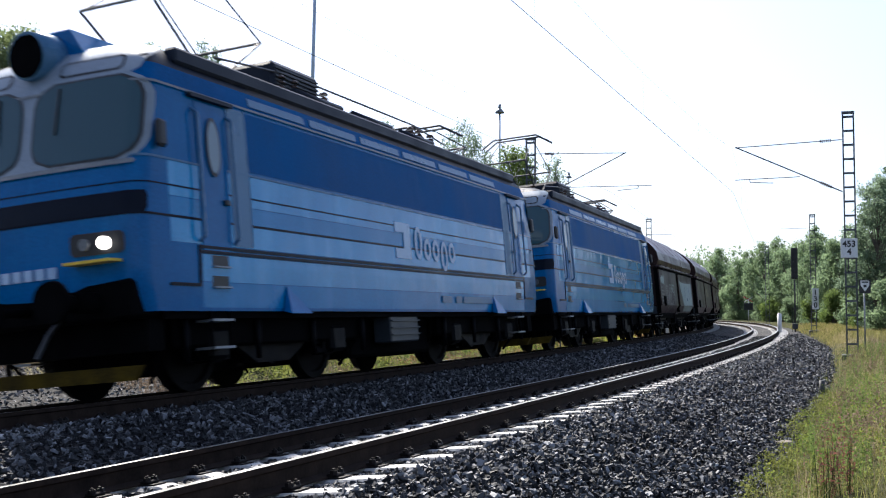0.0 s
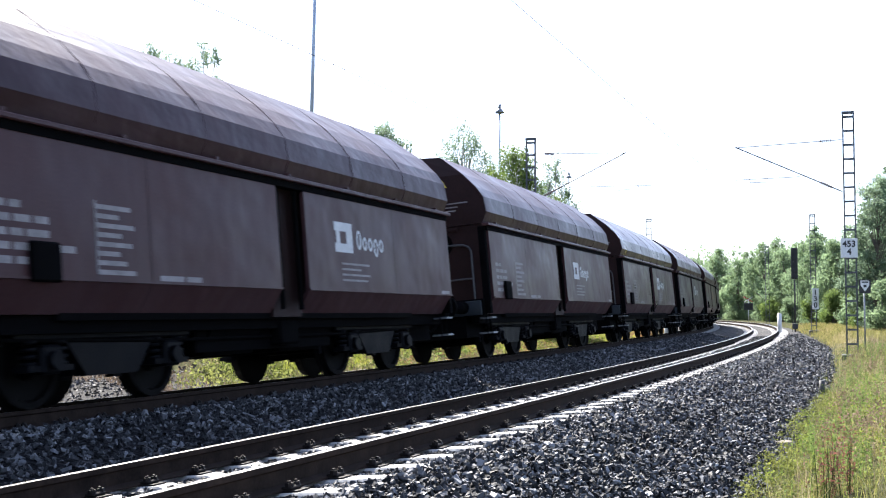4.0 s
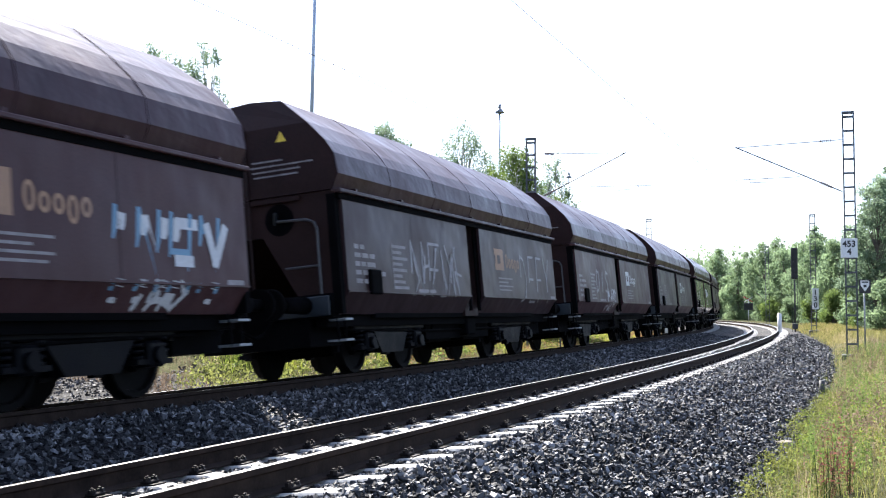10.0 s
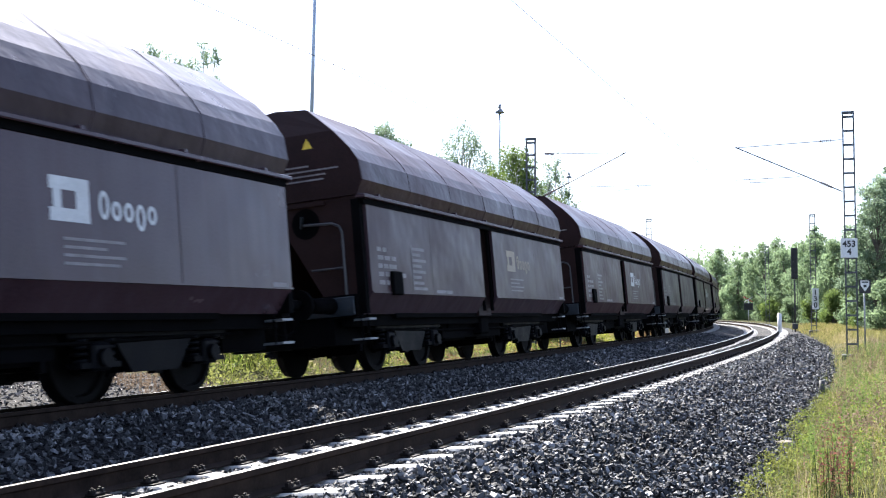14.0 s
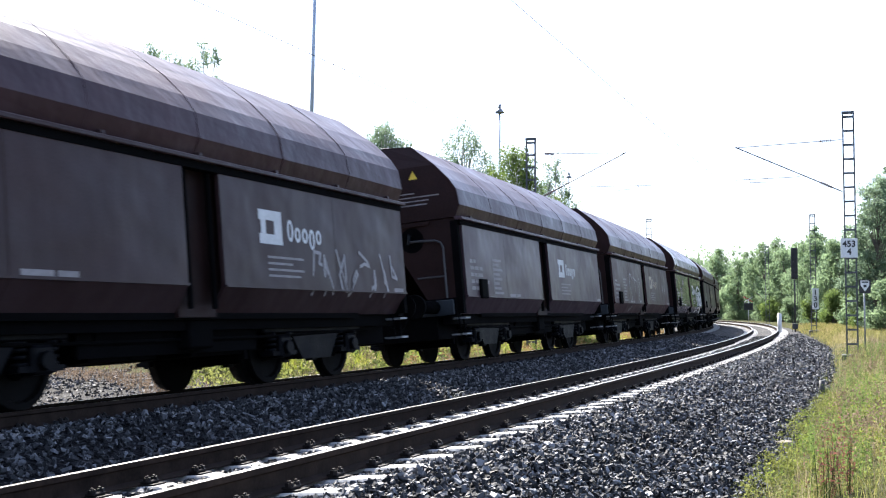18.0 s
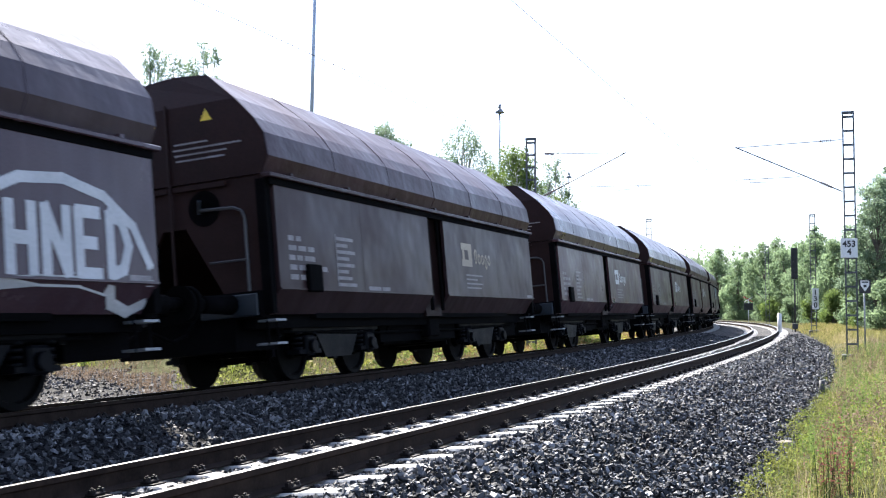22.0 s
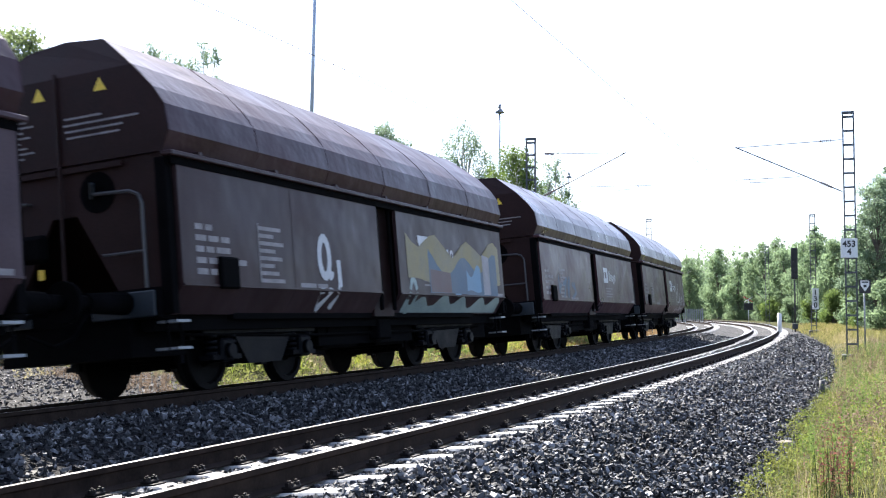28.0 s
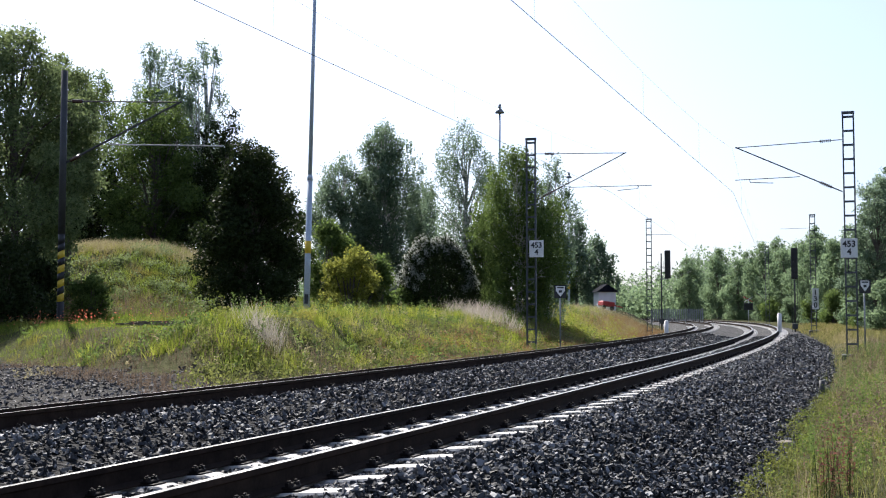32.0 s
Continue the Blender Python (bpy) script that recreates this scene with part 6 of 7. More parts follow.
def span(s0, n0, z0, s1, n1, z1, sag, steps=14):
    out = []
    for i in range(steps + 1):
        u = i / steps
        xa, ya, _ = at(s0, n0)
        xb, yb, _ = at(s1, n1)
        out.append((float(xa + (xb - xa) * u), float(ya + (yb - ya) * u), z0 + (z1 - z0) * u - sag * 4 * u * (1 - u)))
    return out


for base, low in ((-0.15, 5.36), (FAR_N - 0.24, 5.50)):
    supports = [-12.5, 30.5, 73.0, 113.0, 150.0]
    for a, b in zip(supports[:-1], supports[1:]):
        wire(span(a, base, 6.95, b, base, 6.95, 0.7), 0.0025, "thin carrying wire of the overhead line")
        wire(span(a, base, low, b, base, low, 0.02), 0.0065, "thin contact wire of the overhead line")
        for u in (0.2, 0.4, 0.6, 0.8):
            xa, ya, _ = at(a, base)
            xb, yb, _ = at(b, base)
            px, py = float(xa + (xb - xa) * u), float(ya + (yb - ya) * u)
            wire([(px, py, low), (px, py, 6.95 - 0.7 * 4 * u * (1 - u))], 0.002, "dropper of the overhead line")

# ---- siding: a rusty rail in the grass ----
siding = tagged(new("siding_track"), "overgrown rusty siding rail in the grass", "track", kind="structure")
for off in (0.0, 1.5):
    bm = bmesh.new()
    line = [(-10.4 + 0.8 * i, 36.0 + off + 0.12 * i, 0.685 + 0.012 * i + 0.03 * off) for i in range(5)]
    for p, q in zip(line[:-1], line[1:]):
        ends = []
        for c in (p, q):
            ends.append([bm.verts.new((c[0], c[1] + d, c[2] + h)) for d, h in ((-0.036, 0), (0.036, 0), (0.036, -0.04), (0.012, -0.05), (0.012, -0.14), (0.07, -0.17), (-0.07, -0.17), (-0.012, -0.14), (-0.012, -0.05), (-0.036, -0.04))])
        for i in range(10):
            bm.faces.new([ends[0][i], ends[0][(i + 1) % 10], ends[1][(i + 1) % 10], ends[1][i]]).material_index = 1 if i == 0 else 0
        bm.faces.new(ends[0])
        bm.faces.new(ends[1][::-1])
    bmesh.ops.recalc_face_normals(bm, faces=bm.faces)
    part("rail", bm, M_SIDING, siding).data.materials.append(M_SIDING_HEAD)

# ---- trees and shrubs ----
def leaves(rng, centres, radii, count, size, droop=0.0, flat=0.45):
    """Many small leaf blades scattered through clumps, or strung on hanging twigs; returns verts and triangles."""
    w = np.cbrt(radii[:, 0] * radii[:, 1] * radii[:, 2]) ** 2
    per = 24 if droop else 5
    groups = max(1, count // per)
    pick = rng.choice(len(centres), groups, p=w / w.sum())
    d = rng.normal(size=(groups, 3))
    d /= np.linalg.norm(d, axis=1)[:, None]
    anchor = centres[pick] + d * (rng.uniform(0.1, 1.0, groups) ** 0.45)[:, None] * radii[pick]
    c = np.repeat(anchor, per, 0)
    k = len(c)
    if droop:
        fall = np.repeat(droop * rng.uniform(0.3, 1.0, groups) * radii[pick][:, 2] * 2.2, per) * np.tile(np.arange(per) / per, groups)
        c = c + rng.normal(0, 0.04, (k, 3)) + np.stack([0.06 * fall * rng.normal(size=k), 0.06 * fall * rng.normal(size=k), -fall], 1)
    else:
        c = c + rng.normal(0, size * 1.6, (k, 3))
    a = rng.normal(size=(k, 3))
    if droop:
        a[:, 2] -= 1.2
    a /= np.linalg.norm(a, axis=1)[:, None]
    b = np.cross(a, rng.normal(size=(k, 3)))
    b /= np.linalg.norm(b, axis=1)[:, None] + 1e-9
    sz = size * rng.uniform(0.6, 1.4, k)[:, None]
    v = np.stack([c - a * sz, c + a * sz * 0.5 + b * sz * flat * 1.3, c + a * sz * 0.5 - b * sz * flat * 1.3], 1)
    return v.reshape(-1, 3), np.arange(k * 3).reshape(-1, 3)


def tree(x, y, height, width, count, size, leaf, bark, label, kind="tree", seed=0, low=0.18, droop=0.0, clumps=40, lean=0.0, slim=1.0, group=""):
    """Tapered trunk, limbs that end in leaf clumps, crown with gaps."""
    rng = np.random.default_rng(seed)
    z = gz1(x, y)
    t = tagged(new(kind), label, kind.replace("_", " "), group)
    t.location = (x, y, z)
    top = height * 0.9
    bm = bmesh.new()
    n_seg = 7
    pts = [Vector((lean * (i / n_seg) ** 1.5 + rng.normal() * 0.012 * height * (i > 0), rng.normal() * 0.012 * height * (i > 0), top * i / n_seg - 0.2 * (i == 0))) for i in range(n_seg + 1)]
    r0 = 0.016 * height + 0.03
    for i in range(n_seg):
        tube(bm, pts[i], pts[i + 1], r0 * (1 - 0.9 * i / n_seg), r0 * (1 - 0.9 * (i + 1) / n_seg), 8, False)
    part("trunk", bm, bark, t)
    cs, rs = [], []
    bm = bmesh.new()
    for k in range(clumps):
        f = low + (1 - low) * (k + rng.uniform(0, 1)) / clumps
        prof = math.sin(math.pi * min(1, (f - low) / (1 - low) * 0.86 + 0.14)) ** slim
        rad = width * (0.25 + 0.75 * prof) * rng.uniform(0.35, 1.0)
        ang = k * 2.4 + rng.uniform(-0.5, 0.5)
        base = pts[min(n_seg, int(f * 0.8 * n_seg))]
        c = Vector((base.x + rad * math.cos(ang), base.y + rad * math.sin(ang), f * height * rng.uniform(0.93, 1.0)))
        mid = base.lerp(c, 0.55) + Vector((0, 0, 0.06 * height * (1 - f)))
        tube(bm, base, mid, r0 * 0.28, r0 * 0.16, 5, False)
        tube(bm, mid, c, r0 * 0.16, r0 * 0.05, 5, False)
        sz = width * rng.uniform(0.22, 0.42) * (0.55 + 0.45 * prof) * (0.95 if droop else 1.0)
        cs.append(c)
        rs.append((sz, sz, sz * (0.75 if not droop else 1.1)))
    part("branchwork", bm, bark, t)
    if droop:
        va, fa = leaves(rng, np.array(cs), np.array(rs), int(count * 0.5), size)
        vb, fb = leaves(rng, np.array(cs), np.array(rs) * 1.1, int(count * 0.75), size * 0.8, droop)
        v, f = np.concatenate([va, vb]), np.concatenate([fa, fb + len(va)])
    else:
        v, f = leaves(rng, np.array(cs), np.array(rs), count, size)
    part_ob = fast_mesh("crown", v, f, leaf, t)
    tagged(part_ob, kind="stuff")
    return t


def shrub(x, y, height, width, count, size, leaf, label, seed=0, clumps=26):
    rng = np.random.default_rng(seed)
    z = gz1(x, y)
    t = tagged(new("shrub"), label, "shrub")
    t.location = (x, y, z)
    bm = bmesh.new()
    cs, rs = [], []
    for k in range(clumps):
        f = rng.uniform(0.1, 1.0)
        rad = width * math.sqrt(max(0.05, 1 - (f - 0.25) ** 2 / 0.6)) * rng.uniform(0.2, 0.85)
        ang = k * 2.4
        c = Vector((rad * math.cos(ang), rad * math.sin(ang), height * f * 0.88))
        tube(bm, (0.1 * math.cos(ang), 0.1 * math.sin(ang), -0.1), c, 0.04, 0.012, 5, False)
        cs.append(c)
        sz = width * rng.uniform(0.22, 0.36)
        rs.append((sz, sz, sz * 0.8))
    part("branchwork", bm, M_BARK, t)
    v, f = leaves(rng, np.array(cs), np.array(rs), count, size)
    tagged(fast_mesh("foliage", v, f, leaf, t), kind="stuff")
    return t


# the wooded left side
tree(-17.6, 46, 12.0, 3.0, 60000, 0.075, M_WILLOW, M_BARK, "broad leafy tree with hanging branches on the bank", seed=1, low=0.06, clumps=90)
tree(-16.4, 49, 9.6, 2.0, 30000, 0.07, M_WILLOW, M_BARK, "leafy tree overhanging the banded mast", seed=42, low=0.32, clumps=44)
tree(-21.0, 66, 14.2, 3.4, 30000, 0.085, M_LEAF, M_BARK, "slender leafy tree at the edge of the wood", seed=2, low=0.1)
tree(-17.6, 68, 15.8, 2.3, 20000, 0.075, M_BIRCHLEAF, M_BIRCHBARK, "tall birch with drooping twigs", seed=3, droop=1.1, low=0.3, clumps=34)
tree(-15.8, 67, 14.9, 2.4, 20000, 0.075, M_BIRCHLEAF, M_BIRCHBARK, "tall birch with drooping airy crown", seed=41, droop=1.1, low=0.3, clumps=34)
tree(-14.0, 66, 15.6, 1.8, 15000, 0.075, M_BIRCHLEAF, M_BIRCHBARK, "tall slim birch with thin hanging twigs", seed=4, droop=1.2, low=0.2, clumps=30)
tree(-16.2, 63, 11.6, 3.2, 40000, 0.085, M_LEAF, M_BARK, "dense green tree before the birches", seed=5, low=0.02, clumps=60)
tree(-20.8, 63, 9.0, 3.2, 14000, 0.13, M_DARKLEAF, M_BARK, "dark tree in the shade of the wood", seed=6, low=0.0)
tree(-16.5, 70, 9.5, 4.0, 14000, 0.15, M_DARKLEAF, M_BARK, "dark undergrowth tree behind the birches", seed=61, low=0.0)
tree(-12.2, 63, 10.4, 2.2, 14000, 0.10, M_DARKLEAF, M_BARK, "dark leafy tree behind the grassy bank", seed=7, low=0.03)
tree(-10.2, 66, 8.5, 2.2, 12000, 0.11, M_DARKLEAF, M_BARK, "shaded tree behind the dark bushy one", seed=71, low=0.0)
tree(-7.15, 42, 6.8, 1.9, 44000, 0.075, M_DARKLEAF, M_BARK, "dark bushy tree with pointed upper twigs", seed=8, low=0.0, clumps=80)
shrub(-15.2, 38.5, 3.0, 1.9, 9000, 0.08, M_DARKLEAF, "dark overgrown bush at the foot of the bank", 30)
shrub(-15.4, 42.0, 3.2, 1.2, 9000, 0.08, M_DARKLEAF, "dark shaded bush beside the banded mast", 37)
shrub(-13.1, 42.0, 1.9, 0.85, 6500, 0.06, M_LEAF, "low dark bramble behind the banded mast", 31)
tree(-7.6, 86, 11.0, 3.2, 40000, 0.095, M_BIRCHLEAF, M_BIRCHBARK, "leafy birch in the middle distance", seed=9, droop=0.5, low=0.03, clumps=64)
tree(-4.5, 85, 13.4, 3.4, 56000, 0.095, M_BIRCHLEAF, M_BIRCHBARK, "tall birch with a rounded crown", seed=10, droop=0.6, low=0.03, clumps=72)
tree(-1.8, 88, 9.4, 2.2, 16000, 0.095, M_BIRCHLEAF, M_BIRCHBARK, "thin airy birch beside a denser one", seed=11, droop=0.9, low=0.1)
tree(1.3, 63, 10.6, 2.5, 24000, 0.065, M_BIRCHLEAF, M_BIRCHBARK, "airy birch with long hanging twigs", seed=12, droop=1.2, low=0.22, clumps=38)
tree(3.75, 57, 8.7, 2.35, 46000, 0.07, M_LEAF, M_BIRCHBARK, "dense leafy birch behind the mast", seed=13, droop=0.9, low=0.0, clumps=80)
tree(5.5, 59, 8.6, 1.8, 19000, 0.062, M_BIRCHLEAF, M_BIRCHBARK, "birch with thin outer twigs", seed=14, droop=1.1, low=0.1)
tree(2.4, 62, 5.5, 1.3, 7000, 0.10, M_LEAF, M_BARK, "low leafy tree under the birches", seed=17, low=0.0)
shrub(-5.0, 50, 3.7, 1.25, 9000, 0.08, M_LEAF, "rounded green shrub beside the lamp mast", 32)
shrub(-3.9, 47.4, 2.7, 1.35, 11000, 0.06, M_GOLDLEAF, "yellow-green sunlit shrub beside the lamp mast", 33)
shrub(-3.6, 50, 2.5, 1.0, 6000, 0.07, M_YELLOWLEAF, "yellow-green shrub with arching twigs", 34)
shrub(-2.9, 51, 2.6, 0.9, 5000, 0.08, M_LEAF, "green shrub with a rounded top", 38)
rs_ = np.random.default_rng(88)
bush = tagged(new("shrub"), "round dark bush edged with silvery leaves paled for a sunlit rim", "shrub")
bush.location = (-0.35, 56, gz1(-0.35, 56))
bm = bmesh.new()
shell, sizes = [], []
for k in range(150):
    up, turn = (k + 0.5) / 150, 2.39996 * k
    lump = 1.0 + 0.10 * math.sin(3 * turn + 4 * up) + 0.05 * math.sin(7 * turn)
    wide = 1.72 * math.sqrt(1 - 0.92 * up ** 2) * lump
    shell.append((wide * math.cos(turn), wide * math.sin(turn), 0.25 + 3.2 * up * (0.93 + 0.07 * lump)))
    sizes.append((0.36, 0.36, 0.3))
    if k % 6 == 0:
        tube(bm, (0, 0, -0.1), shell[-1], 0.05, 0.012, 5, False)
part("branchwork", bm, M_BARK, bush)
shell = np.array(shell)
tip_v, tip_f = leaves(rs_, shell, np.array(sizes), 34000, 0.06)
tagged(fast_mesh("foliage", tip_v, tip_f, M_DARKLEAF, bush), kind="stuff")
# Pale leaves along top and edges put the backlit rim into colour.
rim = shell[(shell[:, 2] > 1.0) & ((shell[:, 0] < -0.5) | (shell[:, 2] > 2.7) | (shell[:, 0] > 1.2))]
tip_v, tip_f = leaves(rs_, rim * (1.08, 1.08, 1.04), np.full((len(rim), 3), 0.18), 11000, 0.05)
tagged(fast_mesh("sunlit_fringe", tip_v, tip_f, M_SILVERLEAF, bush), kind="stuff")
shrub(-2.3, 58.2, 1.6, 0.8, 4000, 0.06, M_SILVERLEAF, "silvery-leaved bush beside a dark one", 36)
shrub(-1.9, 55.0, 1.0, 0.7, 2500, 0.06, M_LEAF, "low green bush before a silvery one", 39)
tree(13.2, 112, 9.0, 2.0, 8000, 0.16, M_BIRCHLEAF, M_BIRCHBARK, "distant airy birch with hanging twigs", seed=15, droop=0.9, low=0.1)
tree(15.8, 116, 8.0, 1.8, 7000, 0.16, M_BIRCHLEAF, M_BIRCHBARK, "distant birch beside the hut", seed=16, droop=0.9, low=0.1)
tree(11.0, 110, 6.5, 2.4, 8000, 0.16, M_LEAF, M_BARK, "distant leafy tree on the bank", seed=18, low=0.0)

# woods outside the curve and closing the view
rng_w = np.random.default_rng(77)
ROW = [(96, 12, 10.5), (100, 8.5, 8.0), (104, 11, 9.5), (110, 8, 9.0), (115, 12, 10.5), (120, 8.5, 9.5), (126, 11, 10.5), (132, 8, 9.5), (138, 11, 10.5), (146, 8.5, 10.0),
       (153, 12, 11.5), (160, 8, 9.0), (166, 11, 11.5), (174, 8.5, 10.5), (182, 11, 11.5), (190, 8, 10.0), (198, 11, 11.0), (84, 13, 11.5), (90, 15, 13.0), (78, 12, 8)]
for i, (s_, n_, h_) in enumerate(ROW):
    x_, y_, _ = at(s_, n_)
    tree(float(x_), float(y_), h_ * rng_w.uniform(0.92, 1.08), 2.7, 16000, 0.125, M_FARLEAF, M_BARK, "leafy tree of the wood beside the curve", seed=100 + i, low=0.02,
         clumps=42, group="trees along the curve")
tree(29.6, 77.0, 10.2, 1.9, 18000, 0.10, M_BIRCHLEAF, M_BARK, "tall dark tree at the edge of the wood", seed=140, low=0.02, clumps=56)
tree(32.4, 83.0, 12.2, 2.2, 16000, 0.10, M_BIRCHLEAF, M_BARK, "tall leafy tree behind the trackside mast", seed=141, low=0.02, clumps=50)
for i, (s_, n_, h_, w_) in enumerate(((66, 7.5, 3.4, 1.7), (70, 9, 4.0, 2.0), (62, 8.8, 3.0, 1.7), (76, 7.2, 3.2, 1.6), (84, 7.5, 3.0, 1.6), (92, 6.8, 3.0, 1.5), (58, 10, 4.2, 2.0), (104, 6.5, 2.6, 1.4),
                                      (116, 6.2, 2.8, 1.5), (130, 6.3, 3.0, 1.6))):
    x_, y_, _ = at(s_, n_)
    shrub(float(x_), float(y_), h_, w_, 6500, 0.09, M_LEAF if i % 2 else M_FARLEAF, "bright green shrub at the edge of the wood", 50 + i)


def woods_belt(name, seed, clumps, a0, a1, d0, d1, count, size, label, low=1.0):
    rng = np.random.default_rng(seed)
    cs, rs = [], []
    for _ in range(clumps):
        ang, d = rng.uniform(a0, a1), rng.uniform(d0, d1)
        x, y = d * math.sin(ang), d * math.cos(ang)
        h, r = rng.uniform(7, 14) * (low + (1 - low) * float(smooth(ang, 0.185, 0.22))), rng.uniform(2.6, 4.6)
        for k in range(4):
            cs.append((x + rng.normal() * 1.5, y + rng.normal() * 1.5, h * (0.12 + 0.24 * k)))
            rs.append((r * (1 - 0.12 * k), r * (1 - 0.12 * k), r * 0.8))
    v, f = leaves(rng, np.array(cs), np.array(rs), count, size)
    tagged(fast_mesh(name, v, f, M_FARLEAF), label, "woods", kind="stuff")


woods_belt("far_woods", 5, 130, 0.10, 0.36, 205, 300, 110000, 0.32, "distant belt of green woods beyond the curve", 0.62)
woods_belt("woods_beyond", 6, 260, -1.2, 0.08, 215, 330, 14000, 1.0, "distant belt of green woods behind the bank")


# ---- grass ----
def blades(name, x, y, h, w, mat, label, seed):
    rng = np.random.default_rng(seed)
    k = len(x)
    z = ground_z(x, y)
    ang = rng.uniform(0, 2 * math.pi, k)
    dx, dy = np.cos(ang) * w, np.sin(ang) * w
    lx, ly = rng.normal(0, 0.35, k) * h, rng.normal(0, 0.35, k) * h
    v = np.stack([np.stack([x - dx, y - dy, z - 0.03], 1), np.stack([x + dx, y + dy, z - 0.03], 1),
                  np.stack([x + lx, y + ly, z + h], 1)], 1)
    o = fast_mesh(name, v.reshape(-1, 3), np.arange(k * 3).reshape(-1, 3), mat)
    return tagged(o, label, "grass", kind="stuff")


def strewn(rng, count, s0, s1, n0, n1, power=1.0):
    s = s0 + (s1 - s0) * rng.uniform(0, 1, count) ** power
    n = rng.uniform(n0, n1, count)
    x, y, _ = at(s, n)
    return x, y


def tufted(rng, x, y, spread, per):
    """Gather single points into tufts."""
    x, y = np.repeat(x, per), np.repeat(y, per)
    return x + rng.normal(0, spread, len(x)), y + rng.normal(0, spread, len(y))


rg = np.random.default_rng(11)
x, y = strewn(rg, 6500, -7, 46, 3.0, 9.5, 1.7)
x, y = tufted(rg, x, y, 0.07, 10)
keep = (y > 6.5) & (wavy(x * 0.8, y * 0.8) > -0.45) & (wavy(x * 3.1 + 2, y * 2.3) > -0.22)
x, y = x[keep], y[keep]
blades("verge_grass", x, y, rg.uniform(0.02, 0.11, len(x)) * (1 + 0.6 * wavy(x * 0.9, y * 0.9)), rg.uniform(0.002, 0.005, len(x)) * (1 + y / 25), M_VERGE, "uneven green and brown trackside grass", 1)
x, y = strewn(rg, 3500, 46, 95, 3.3, 11, 1.0)
x, y = tufted(rg, x, y, 0.2, 8)
blades("far_verge_grass", x, y, rg.uniform(0.08, 0.4, len(x)), rg.uniform(0.008, 0.02, len(x)), M_VERGE, "yellowish trackside grass along the curve", 27)
x, y = strewn(rg, 7600, -7, 60, 3.3, 13.0, 1.4)
x, y = tufted(rg, x, y, 0.10, 8)
keep = (y > 8.0) & (wavy(x * 0.9 + 3, y * 0.9) > -0.1) & (wavy(x * 3.1 + 2, y * 2.3) > -0.15)
x, y = x[keep], y[keep]
blades("verge_dry_grass", x, y, rg.uniform(0.08, 0.34, len(x)), rg.uniform(0.0015, 0.003, len(x)) * (1 + y / 20), M_DRY, "tall dry trackside grass", 2)
x, y = strewn(rg, 24000, 6, 62, -26, -7.0, 1.3)
x, y = tufted(rg, x, y, 0.14, 9)
s_b, n_b = nearest(x, y)
keep = (y > 18) & (bank_u(x, y, n_b) > -0.1 + 0.5 * wavy(x * 0.8, y * 0.8) + 0.7 * (s_b < 24) * (x > -8)) & ((wavy(x * 0.7, y * 0.7) > -0.55) | (x < -7.5))
x, y = x[keep], y[keep]


def trodden(x, y):
    """1 on the strip before the siding rail, where the growth is short."""
    return smooth(x, -11.0, -10.2) * smooth(-x, 5.6, 6.2) * smooth(y, 29.0, 31) * smooth(-y, -38.0, -37.0)


clear = trodden(x, y)
blades("bank_grass", x, y, rg.uniform(0.05, 0.24, len(x)) * (1 + 0.9 * wavy(x * 0.9, y * 0.9)) * (1 - 0.65 * clear), rg.uniform(0.004, 0.010, len(x)), M_GRASS, "long green grass on the far bank", 3)
x, y = strewn(rg, 5000, 8, 95, -26, -7.6, 1.2)
x, y = tufted(rg, x, y, 0.15, 8)
s_b, n_b = nearest(x, y)
keep = (y > 22) & (bank_u(x, y, n_b) > 1.0) & (wavy(x * 0.45 + 1, y * 0.45) > 0.25) & (trodden(x, y) < 0.3)
x, y = x[keep], y[keep]
blades("bank_dry_grass", x, y, rg.uniform(0.12, 0.42, len(x)), rg.uniform(0.004, 0.009, len(x)), M_DRY, "pale seeding grass on the far bank", 4)
x, y = strewn(rg, 950, 38, 78, -13.5, -7.7, 1.0)
x, y = tufted(rg, x, y, 0.15, 9)
blades("golden_grass", x, y, rg.uniform(0.2, 0.6, len(x)), rg.uniform(0.004, 0.009, len(x)), M_DRY, "golden ripe grass on the bank by the hut", 14)
mx, my = tufted(rg, rg.uniform(-24, -9, 6000), rg.uniform(40, 58, 6000), 0.15, 8)
blades("mound_grass", mx, my, rg.uniform(0.08, 0.3, len(mx)), rg.uniform(0.007, 0.014, len(mx)), M_GRASS, "green grass on the mound", 5)
mx, my = tufted(rg, rg.uniform(-22, -9, 1800), rg.uniform(51.5, 56, 1800), 0.15, 8)
blades("mound_dry_grass", mx, my, rg.uniform(0.2, 0.5, len(mx)), rg.uniform(0.006, 0.011, len(mx)), M_DRY, "pale seed heads along the top of the mound", 6)


